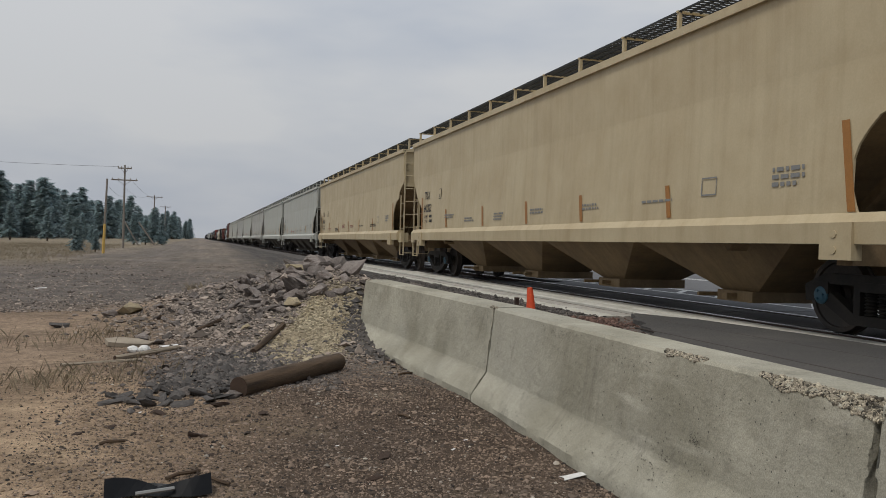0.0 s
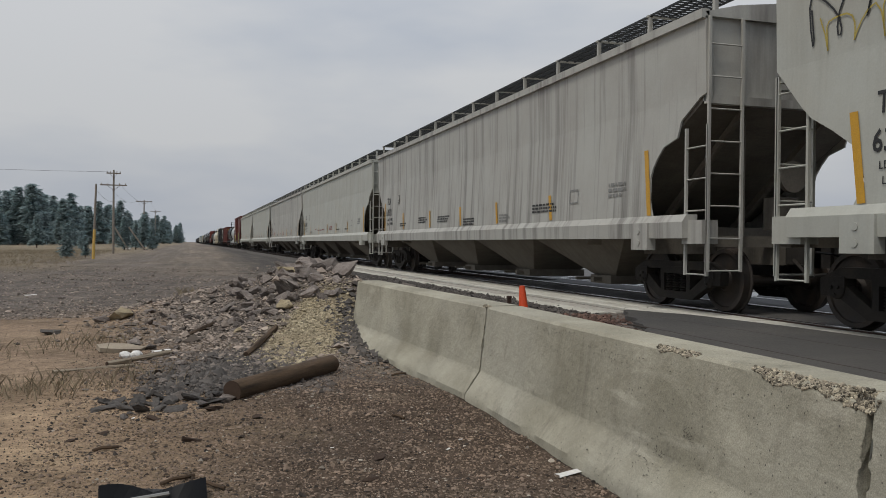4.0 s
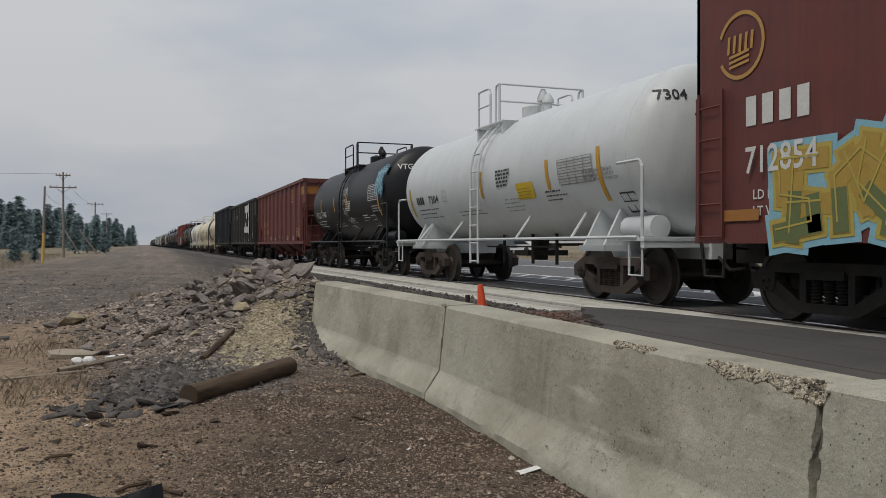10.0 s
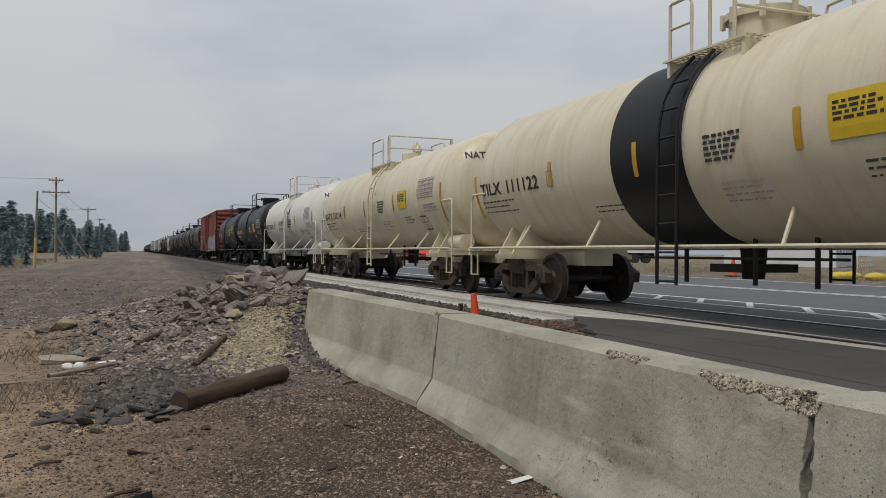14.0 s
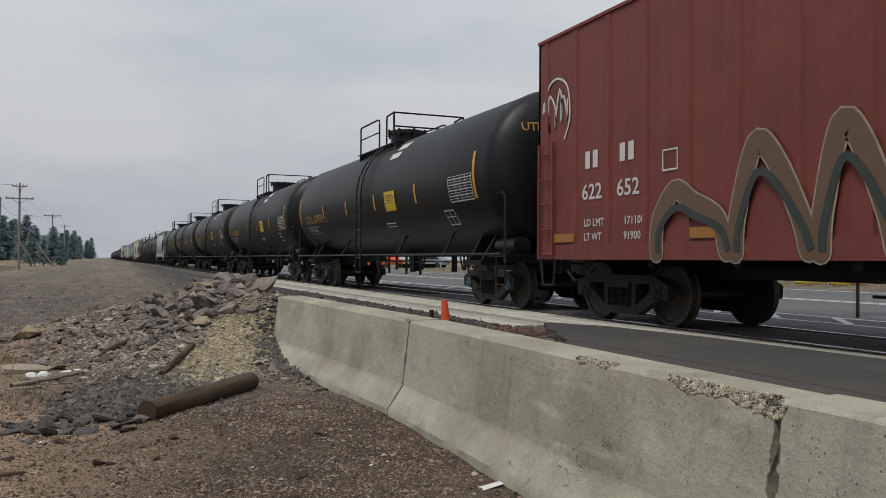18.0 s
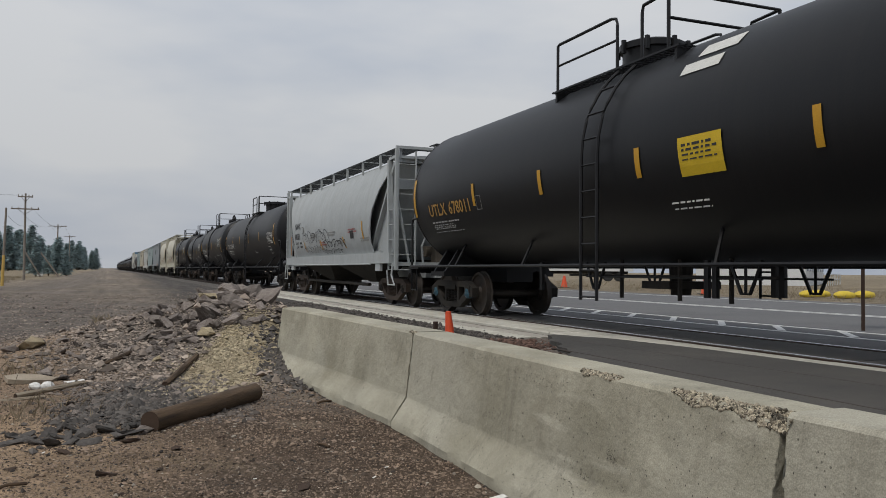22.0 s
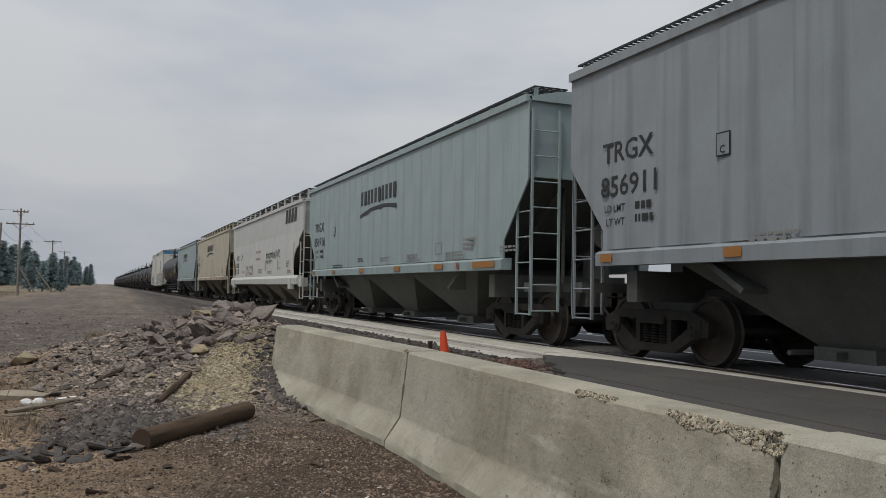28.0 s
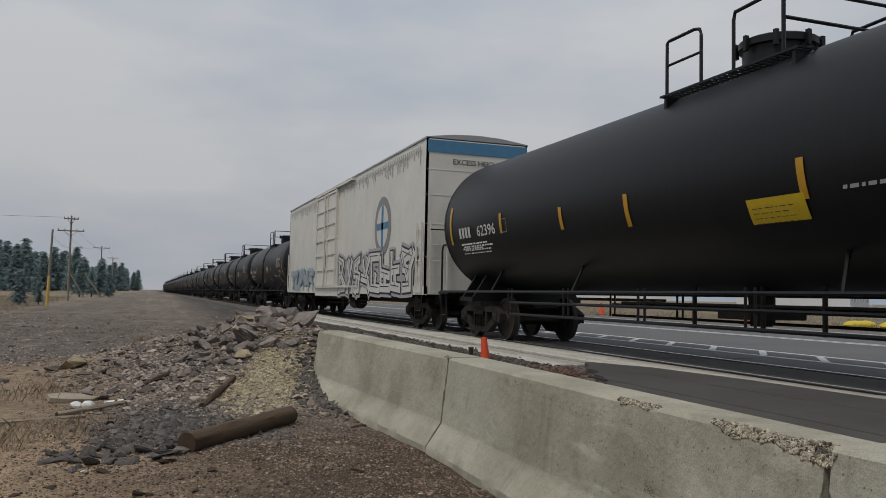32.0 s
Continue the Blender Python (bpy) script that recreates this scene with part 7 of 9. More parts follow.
def rock_mesh(seed):
    """An angular broken block: the hull of a few scattered points, its faces roughened."""
    rnd = random.Random(seed)
    bm = bmesh.new()
    for _ in range(15):
        v = Vector((rnd.gauss(0, 1), rnd.gauss(0, 1), rnd.gauss(0, 1))).normalized() * rnd.uniform(0.75, 1.1)
        bm.verts.new((v.x, v.y * 0.85, v.z * 0.74))
    hull = bmesh.ops.convex_hull(bm, input=bm.verts)
    bmesh.ops.delete(bm, geom=[g for g in hull["geom_interior"] if isinstance(g, bmesh.types.BMVert)], context="VERTS")
    bmesh.ops.subdivide_edges(bm, edges=bm.edges[:], cuts=2, use_grid_fill=True)
    for v in bm.verts:
        v.co += v.co.normalized() * (0.08 * noise.noise(v.co * 2.6 + Vector((seed * 3.1, 0, 0))) + 0.04 * noise.noise(v.co * 7.0))
    return finish(bm, "rock")


M["shard"] = grime("dark_slate_shard", (0.10, 0.09, 0.082), 0.9, second=(0.04, 0.036, 0.033), amount=0.9, scale=3, fine=24, bump=0.5, island=0.5)
ROCKS = [rock_mesh(k) for k in range(9)]
rnd = random.Random(5)
for k in range(250):
    if k < 130:       # the heap's crest
        y = rnd.uniform(11.4, 14.3)
        x, s = y * rnd.uniform(0.045, 0.182) + rnd.gauss(0, 0.05), rnd.uniform(0.055, 0.15)
        if k < 22:   # the stack of large blocks beside the barrier
            y = rnd.uniform(12.2, 13.9)
            x, s = y * rnd.uniform(0.105, 0.182), rnd.uniform(0.14, 0.235)
    elif k < 215:    # its flank
        x, y, s = rnd.uniform(-0.8, 1.5), rnd.uniform(10.2, 15.6), rnd.uniform(0.03, 0.10)
        if 0.8 < x and y < 12.6:
            continue
    else:            # the loose edge in front
        x, y, s = rnd.uniform(-0.3, 0.5), rnd.uniform(7.3, 9.6), rnd.uniform(0.025, 0.07)
        if y < 7.6 - 0.25 * x:
            continue
    mat = M["pale_rock"] if k in (3, 77, 160) else M["basalt"]
    ob = put("rock", ROCKS[k % 9], mat)
    ob.matrix_basis = pose(x, y, float(ground_z(x, y)) + s * 0.30, rnd.uniform(-35, 35), rnd.uniform(-35, 35), rnd.uniform(0, 360)) @ Matrix.Diagonal((s * rnd.uniform(0.9, 1.5), s, s * rnd.uniform(0.5, 0.95), 1))
    tagged(ob, "pale tan angular rock on the spoil heap" if mat is M["pale_rock"] else "grey angular basalt rock on the spoil heap", "rock", "rocks of the spoil heap")
for x, y, s, mat in ((-1.02, 13.7, 0.24, "pale_rock"), (-1.28, 13.5, 0.14, "basalt"), (-1.81, 12.3, 0.13, "shard"), (-0.62, 13.9, 0.12, "basalt"), (0.3, 7.0, 0.08, "basalt"), (-0.1, 7.25, 0.09, "basalt"), (3.95, 15.0, 0.20, "basalt"), (3.6, 14.2, 0.15, "basalt"), (1.55, 13.4, 0.22, "pale_rock")):
    ob = put("rock", ROCKS[int(abs(x * 10)) % 9], M[mat])
    ob.matrix_basis = pose(x, y, float(ground_z(x, y)) + s * 0.2, 10, -8, x * 100) @ Matrix.Diagonal((s * 1.3, s, s * 0.7, 1))
    tagged(ob, ("pale tan" if mat == "pale_rock" else "dark grey") + " angular rock lying on gravel", "rock", "loose rocks")

# dark flat shards in front of the log and the heap
rnd = random.Random(15)
for k in range(44):
    u = rnd.random()
    x, y, s = -0.72 + 1.05 * u + rnd.gauss(0, 0.06), 7.25 - 0.20 * math.sin(u * 3.1) + rnd.gauss(0, 0.15), rnd.uniform(0.025, 0.085)
    ob = put("slab_shard", ROCKS[k % 9], M["shard"])
    ob.matrix_basis = pose(x, y, float(ground_z(x, y)) + s * 0.18, rnd.uniform(-26, 26), rnd.uniform(-26, 26), rnd.uniform(0, 360)) @ Matrix.Diagonal((s * rnd.uniform(1.2, 2.1), s, s * rnd.uniform(0.25, 0.55), 1))
    tagged(ob, "dark grey flat shard of broken stone on dirt", "stone", "dark flat shards")
for x, y, s in ((0.50, 6.3, 0.05), (0.02, 5.72, 0.06), (0.20, 6.75, 0.07), (0.85, 6.55, 0.03), (-0.25, 6.55, 0.05), (1.15, 5.0, 0.05), (-0.55, 6.1, 0.035), (1.0, 4.55, 0.045), (-0.75, 5.9, 0.03), (0.1, 5.2, 0.03)):
    ob = put("clod", ROCKS[int(x * 10) % 9], M["soil_clod"])
    ob.matrix_basis = pose(x, y, float(ground_z(x, y)) + s * 0.2, 0, 10, x * 200) @ Matrix.Diagonal((s * 1.5, s, s * 0.6, 1))
    tagged(ob, "dark brown clod of earth on the cinders", "clod", "clods of earth")
for x, y, l, rz in ((2.02, 7.95, 0.10, 30), (-1.25, 4.7, 0.14, 60), (1.5, 5.9, 0.07, 110), (-0.05, 4.75, 0.11, 35), (0.12, 4.6, 0.1, -50), (-0.5, 5.6, 0.08, 20)):
    bt = bmesh.new(); bm_tube(bt, [(-l, 0, 0), (-0.3 * l, 0.05 * l, 0.01), (0.4 * l, -0.04 * l, 0.006), (l, 0.08 * l, 0.0)], 0.011, 6)
    tagged(part("twig", bt, M["bark"], at=pose(x, y, float(ground_z(x, y)) + 0.014, 0, 0, rz)), "short dark twig on the cinder ground", "twig", "fallen twigs")


def scatter(name, label, mat, count, place, size, seed):
    """Loose stones too many to count, as one mesh."""
    r = np.random.RandomState(seed)
    x, y = place(r, count)
    s = size(r, len(x), x, y)
    z = ground_z(x, y)
    base = np.array([(1, 0, 0), (-1, 0, 0), (0, 1, 0), (0, -1, 0), (0, 0, 0.7), (0, 0, -0.7), (0.7, 0.7, 0.3), (-0.7, 0.6, 0.3)], float)
    tri = np.array([(4, 0, 6), (4, 6, 2), (0, 2, 6), (4, 2, 7), (4, 7, 1), (1, 7, 2), (4, 1, 3), (4, 3, 0), (5, 2, 0), (5, 1, 2), (5, 3, 1), (5, 0, 3)])
    n = len(x)
    v = base[None] * r.uniform(0.6, 1.3, (n, 8, 1)) * r.uniform(0.6, 1.3, (n, 1, 3))
    a = r.uniform(0, 6.28, n)
    c, d = np.cos(a)[:, None], np.sin(a)[:, None]
    v = np.stack([v[..., 0] * c - v[..., 1] * d, v[..., 0] * d + v[..., 1] * c, v[..., 2]], -1) * s[:, None, None]
    v += np.stack([x, y, z + s * 0.15], -1)[:, None]
    f = (tri[None] + 8 * np.arange(n)[:, None, None]).reshape(-1, 3)
    me = bpy.data.meshes.new(name)
    me.vertices.add(n * 8); me.vertices.foreach_set("co", v.ravel())
    me.loops.add(len(f) * 3); me.loops.foreach_set("vertex_index", f.ravel())
    me.polygons.add(len(f)); me.polygons.foreach_set("loop_start", np.arange(0, len(f) * 3, 3)); 
    me.update(calc_edges=True); me.validate(); me.shade_flat()
    me.materials.append(mat)
    return tagged(new(name, me), label, "gravel", kind="stuff")


def p_cinder(r, n):
    y = np.where(r.uniform(0, 1, n) < 0.96, 3.4 + 7.4 * r.uniform(0, 1, n) ** 1.35, 3.4 - 4.5 * r.uniform(0, 1, n) ** 1.4)
    x = r.uniform(-1.2, 2.2, n) + 0.0 * y
    k = (x > -0.3 - 0.05 * y + 0.4 * r.normal(size=n))
    return x[k], y[k]


def p_flank(r, n):
    x, y = r.uniform(-2.4, 4.4, n), 8.6 + 9.5 * r.uniform(0, 1, n)
    k = (y > 10.0 - 0.9 * x + 0.4 * r.normal(size=n)) & (y > 8.7 + 0.2 * r.normal(size=n)) & ~((x > 2.0) & (y < 11.3)) & (x > -0.15 - 0.045 * (y - 9) - 0.8 * r.uniform(0, 1, len(x)) ** 2 - 1.2 * (r.uniform(0, 1, len(x)) < 0.08)) & ((((x - 1.45) * 0.39 + (y - 10.35) * 0.92) / 1.5) ** 4 + (((x - 1.45) * 0.92 - (y - 10.35) * 0.39) / 0.45) ** 4 + 0.25 * r.normal(size=n) > 1.0)
    return x[k], y[k]


def p_edge(r, n):
    x, y = r.uniform(-1.0, 1.3, n), r.uniform(7.0, 10.0, n)
    k = (y > 7.7 - 0.25 * x + 0.25 * r.normal(size=n)) & (x > -0.25 + 0.25 * r.normal(size=n))
    return x[k], y[k]


def p_back(r, n):
    x, y = r.uniform(2.8, 6.0, n), r.uniform(9.5, 26, n)
    k = y > 11.5 + 0.3 * r.normal(size=n)
    return x[k], y[k]


def p_lot(r, n):
    y = 15 + 30 * r.uniform(0, 1, n) ** 1.4
    return r.uniform(-0.32, 0.14, n) * y + 0.5, y


def p_dirt(r, n):
    y = 0.5 + 8.5 * r.uniform(0, 1, n) ** 0.8
    return -0.2 - 0.6 * y * r.uniform(0, 1, n), y


scatter("cinder_gravel", "small red-brown cinder gravel on the ground", grime("red_brown_cinder", (0.200, 0.147, 0.107), 0.95, second=(0.125, 0.098, 0.078), amount=0.9, scale=1.0, fine=30, island=0.75), 92000, p_cinder, lambda r, n, x, y: r.gamma(1.7, 0.0023, n) + 0.0022, 1)
scatter("heap_gravel", "broken grey stone on the flank of the spoil heap", M["gravel"], 54000, p_flank, lambda r, n, x, y: r.gamma(1.2, 0.009, n) + 0.006, 2)
scatter("edge_gravel", "dark crushed stone at the foot of the heap", grime("dark_crushed_stone", (0.165, 0.14, 0.122), 0.95, second=(0.085, 0.074, 0.066), amount=0.8, scale=2, fine=30, island=0.5), 9000, p_edge, lambda r, n, x, y: r.gamma(1.6, 0.006, n) + 0.006, 3)
scatter("ballast_gravel", "dark crushed stone between barrier and track", M["shard"], 16000, p_back, lambda r, n, x, y: r.gamma(1.8, 0.007, n) + 0.007, 4)
scatter("lot_gravel", "scattered grey stones on the gravel lot", M["gravel"], 16000, p_lot, lambda r, n, x, y: r.gamma(1.5, 0.007, n) + 0.008, 6)
scatter("dirt_pebbles", "scattered small pebbles on sandy dirt", grime("sandy_pebbles", (0.28, 0.20, 0.13), 0.95, second=(0.11, 0.075, 0.05), amount=0.8, scale=2, fine=30, island=0.5), 6000, p_dirt, lambda r, n, x, y: r.gamma(1.5, 0.0028, n) + 0.003, 7)
scatter("sand_gravel", "yellow sandy gravel at the toe of the heap", grime("yellow_sandy_gravel", (0.33, 0.285, 0.195), 0.95, second=(0.215, 0.17, 0.11), amount=0.8, scale=2, fine=30, island=0.5), 19000, lambda r, n: (lambda u, v: (1.45 + 0.39 * u + 0.92 * v, 10.3 + 0.92 * u - 0.39 * v))(r.normal(0, 0.74, n), r.normal(0, 0.27, n)), lambda r, n, x, y: r.gamma(1.6, 0.0045, n) + 0.005, 8)

scatter("pale_chips", "sparse pale stone chips among dark cinders", grime("pale_stone_chip", (0.36, 0.32, 0.265), 0.95, second=(0.26, 0.23, 0.19), amount=0.8, scale=2, fine=30, island=0.5), 1500, p_cinder, lambda r, n, x, y: r.gamma(1.6, 0.0025, n) + 0.0035, 11)
scatter("dark_chips", "dark stone chips on sandy dirt and cinders", grime("dark_stone_chip", (0.05, 0.042, 0.036), 0.95, second=(0.03, 0.026, 0.022), amount=0.8, scale=2, fine=30, island=0.5), 7500, lambda r, n: (r.normal(-0.2, 1.3, n).clip(-4, 2.2), r.normal(4.6, 2.4, n)), lambda r, n, x, y: r.gamma(1.5, 0.0027, n) + 0.0025, 12)
scatter("foot_gravel", "dark grey crushed stone between log and heap", M["shard"], 5200, lambda r, n: (lambda u, v: (0.25 + 0.3 * u + v, 8.5 + u - 0.3 * v))(r.normal(0, 0.55, n), r.normal(0, 0.22, n)), lambda r, n, x, y: r.gamma(2.0, 0.006, n) + 0.008, 13)
scatter("barrier_end_gravel", "dark grey gravel at the end of the barrier", M["shard"], 2600, lambda r, n: (r.normal(2.15, 0.2, n), r.normal(10.0, 0.6, n)), lambda r, n, x, y: r.gamma(2.0, 0.008, n) + 0.009, 14)
scatter("red_cinders", "reddish-brown cinders along the edge of the asphalt", grime("red_cinder", (0.125, 0.072, 0.055), 0.95, second=(0.07, 0.05, 0.042), amount=0.8, scale=2, fine=30, island=0.6), 6500, lambda r, n: (lambda u: (3.4 + 2.4 * u + r.normal(-0.22, 0.24, n), 6.6 + 4.2 * u + r.normal(0.1, 0.3, n)))(r.uniform(0, 1, n)), lambda r, n, x, y: r.gamma(2.0, 0.007, n) + 0.008, 15)

# ---- dry grass ----
M["straw"] = grime("dry_straw_grass", (0.27, 0.22, 0.15), 0.9, second=(0.15, 0.12, 0.075), amount=0.8, scale=5, bump=0.0, island=0.35)


def tufts(name, label, spots, blades, h, spread, seed):
    r = random.Random(seed)
    co, fs = [], []
    for x, y in spots:
        z = float(ground_z(x, y)) - 0.01
        for _ in range(blades):
            a, l = r.uniform(0, 6.28), h * r.uniform(0.4, 1.1)
            bx, by = x + r.gauss(0, spread), y + r.gauss(0, spread)
            lean = r.uniform(0.2, 0.9) * l
            w = 0.004 + 0.002 * r.random()
            i = len(co)
            ca_, sa_ = math.cos(a), math.sin(a)
            co += [(bx - w * sa_, by + w * ca_, z), (bx + w * sa_, by - w * ca_, z), (bx + lean * 0.45 * ca_, by + lean * 0.45 * sa_, z + l * 0.6), (bx + lean * ca_, by + lean * sa_, z + l)]
            fs += [(i, i + 1, i + 2), (i, i + 2, i + 3)]
    me = bpy.data.meshes.new(name)
    me.from_pydata(co, [], fs); me.shade_flat(); me.materials.append(M["straw"])
    return tagged(new(name, me), label, "dry grass", kind="stuff")


r_ = random.Random(12)
tufts("dry_grass", "thin dry straw grass and twigs on sandy ground", [(r_.uniform(-3.4, -0.7), r_.uniform(7.6, 12.5)) for _ in range(40)] + [(-1.27 + r_.gauss(0, 0.14), 8.05 + r_.gauss(0, 0.2)) for _ in range(16)] + [(-0.52 + r_.gauss(0, 0.22), 8.2 + r_.gauss(0, 0.25)) for _ in range(12)] + [(-1.2 + r_.gauss(0, 0.25), 11.2 + r_.gauss(0, 0.35)) for _ in range(22)], 8, 0.16, 0.12, 3)
tufts("field_grass", "tall dry straw-coloured grass of the field", [(-5 - 0.04 * q - abs(r_.gauss(0, 12)), q) for q in (r_.uniform(40, 120) for _ in range(1500))], 12, 0.26, 0.6, 4)
tufts("lot_weeds", "dry weeds on the gravel lot", [(0.1 + r_.gauss(0, 0.16), 20.5 + r_.gauss(0, 0.2)) for _ in range(9)], 16, 0.28, 0.10, 5)
tufts("verge_grass", "dry straw grass on the far verge of the highway", [(25 + abs(r_.gauss(0, 9)), r_.uniform(14, 75)) for _ in range(500)], 10, 0.3, 0.5, 6)

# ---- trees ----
# distance haze is put into the needle colour: paled, bluish and half see-through
M["needles"] = grime("haze_paled_pine_needles", (0.325, 0.41, 0.415), 0.9, second=(0.27, 0.35, 0.36), amount=0.8, scale=0.6, fine=4, bump=0.0, island=0.4)
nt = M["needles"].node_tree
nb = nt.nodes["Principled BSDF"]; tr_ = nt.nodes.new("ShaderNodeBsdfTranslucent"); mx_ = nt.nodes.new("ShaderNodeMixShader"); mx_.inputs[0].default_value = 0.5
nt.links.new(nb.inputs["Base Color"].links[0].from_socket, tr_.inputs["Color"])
tp_ = nt.nodes.new("ShaderNodeBsdfTransparent"); haze_mix = nt.nodes.new("ShaderNodeMixShader"); haze_mix.inputs[0].default_value = 0.5
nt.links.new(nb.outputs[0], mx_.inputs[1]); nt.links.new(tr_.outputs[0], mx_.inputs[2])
nt.links.new(mx_.outputs[0], haze_mix.inputs[1]); nt.links.new(tp_.outputs[0], haze_mix.inputs[2]); nt.links.new(haze_mix.outputs[0], nt.nodes["Material Output"].inputs[0])
M["trunk"] = grime("grey_brown_pine_trunk", (0.12, 0.08, 0.055), 0.9, amount=0.6, scale=3)


def pine_meshes(seed, h, coarse=1.0):
    """A trunk and a crown of drooping boughs in uneven whorls."""
    r = random.Random(seed)
    bt = bmesh.new()
    bm_tube(bt, [(0, 0, -0.3), (0.05, 0.02, h * 0.5), (0, 0, h * 0.97)], 0.02 * h, 8)
    for ring, s in ((bt.verts, 1),):
        for v in ring:
            k = max(0.08, 1 - v.co.z / h)
            v.co.x *= k; v.co.y *= k
    co, fs = [], []
    z = h * r.uniform(0.07, 0.14)
    while z < h * 0.985:
        u = z / h
        reach = h * 0.25 * (1 - u) ** 0.72 * (0.6 + 0.4 * min(1, u * 6)) + 0.014 * h
        n = r.randint(5, 8)
        a0 = r.uniform(0, 6.28)
        for k in range(n):
            if r.random() < 0.12:
                continue
            a = a0 + 6.283 * k / n + r.uniform(-0.35, 0.35)
            L = reach * r.uniform(0.55, 1.25)
            dr = L * r.uniform(0.05, 0.45)
            ca_, sa_ = math.cos(a), math.sin(a)
            m = max(3, int(9 * L / (0.1 * h) / coarse))
            for j in range(m):
                t = (j + 0.6) / m
                cx, cz = L * t, z - dr * t * t + r.uniform(-0.02, 0.02) * h
                s = 0.036 * h * (1.25 - 0.6 * t) * r.uniform(0.7, 1.4) * coarse ** 0.8
                px, py = cx * ca_ + r.gauss(0, 0.3 * s), cx * sa_ + r.gauss(0, 0.3 * s)
                i = len(co)
                for q in range(2):
                    b = a + r.uniform(-1.2, 1.2)
                    ex, ey, ez = s * 1.5 * math.cos(b), s * 1.5 * math.sin(b), -s * r.uniform(0.1, 0.9)
                    fx, fy = -s * 0.6 * math.sin(b), s * 0.6 * math.cos(b)
                    i = len(co)
                    co += [(px - ex * 0.5, py - ey * 0.5, cz + s * 0.3), (px + fx, py + fy, cz), (px + ex, py + ey, cz + ez), (px - fx, py - fy, cz - s * 0.1)]
                    fs += [(i, i + 1, i + 2), (i, i + 2, i + 3)]
        z += h * r.uniform(0.017, 0.028) * coarse
    me = bpy.data.meshes.new("pine_crown")
    me.from_pydata(co, [], fs); me.shade_flat()
    return finish(bt, "pine_trunk"), me


PINES = [pine_meshes(k, 14.0, 1.5) for k in range(5)]


def pine(x, y, h, k, rz):
    t = thing("pine_tree", "pine tree in the woodland edge with needles paled blue-grey for haze", "tree", "pine trees of the woodland edge", pose(x, y, -0.3, 0, 0, rz))
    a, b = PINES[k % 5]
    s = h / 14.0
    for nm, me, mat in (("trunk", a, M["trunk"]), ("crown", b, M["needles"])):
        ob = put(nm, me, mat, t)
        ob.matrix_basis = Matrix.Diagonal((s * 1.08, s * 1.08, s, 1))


rt = random.Random(21)
for k in range(205):
    u = rt.random()
    y = 180 + 580 * u ** 1.5
    x = -60 + 59 * u ** 0.70 + rt.gauss(0, 2) - abs(rt.gauss(0, 14 + 22 * u))
    h = rt.uniform(10.5, 19.0) if k % 3 else rt.uniform(4.5, 9.0)
    pine(x, y + rt.uniform(-8, 30), h, k, rt.uniform(0, 360))
# the depth of the wood behind its edge
far = [pine_meshes(40 + k, 14.0, 1.9)[1] for k in range(3)]
tree_co = [np.array([v.co[:] for v in me.vertices]) for me in far]
tree_fs = [np.array([p.vertices[:] for p in me.polygons]) for me in far]
co, fs, at_ = [], [], 0
for k in range(150):
    u = rt.random()
    y = 230 + 560 * u ** 1.3
    x = -62 + 57 * u ** 0.68 - abs(rt.gauss(0, 10 + 26 * u)) - 6 * (1 - u)
    q, sc_, an = tree_co[k % 3], rt.uniform(0.85, 1.4), rt.uniform(0, 6.28)
    c, d = math.cos(an), math.sin(an)
    co.append(np.stack([(q[:, 0] * c - q[:, 1] * d) * sc_ * 1.1 + x, (q[:, 0] * d + q[:, 1] * c) * sc_ * 1.1 + y, q[:, 2] * sc_ - 0.3], -1))
    fs.append(tree_fs[k % 3] + at_); at_ += len(q)
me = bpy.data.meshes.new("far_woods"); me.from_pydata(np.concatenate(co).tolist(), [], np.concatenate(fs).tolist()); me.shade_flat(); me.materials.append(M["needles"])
tagged(new("far_woods", me), "pine woods behind the woodland edge, paled blue-grey for haze", "woods", kind="stuff")
for x, y, h in ((-8.7, 66, 2.6), (-7.6, 67.5, 1.8), (-9.3, 130, 5.0), (-6.6, 132, 5.6), (-8.0, 135, 4.2), (-5.6, 136, 4.0), (-14, 120, 2.6), (-19, 150, 5), (-26, 160, 6), (-33, 165, 7), (-41, 165, 6), (-50, 160, 7)):
    pine(x, y, h, int(y), x * 50)

# ---- poles and wires ----
M["pole"] = grime("weathered_grey_pole", (0.24, 0.215, 0.185), 0.9, second=(0.13, 0.10, 0.075), amount=0.8, scale=2, fine=25)
M["pole_guard"] = flat("yellow_pole_guard", (0.55, 0.36, 0.10))
M["wire"] = flat("dark_cable", (0.05, 0.05, 0.05))
M["glass_ins"] = flat("porcelain_insulator", (0.3, 0.28, 0.25))


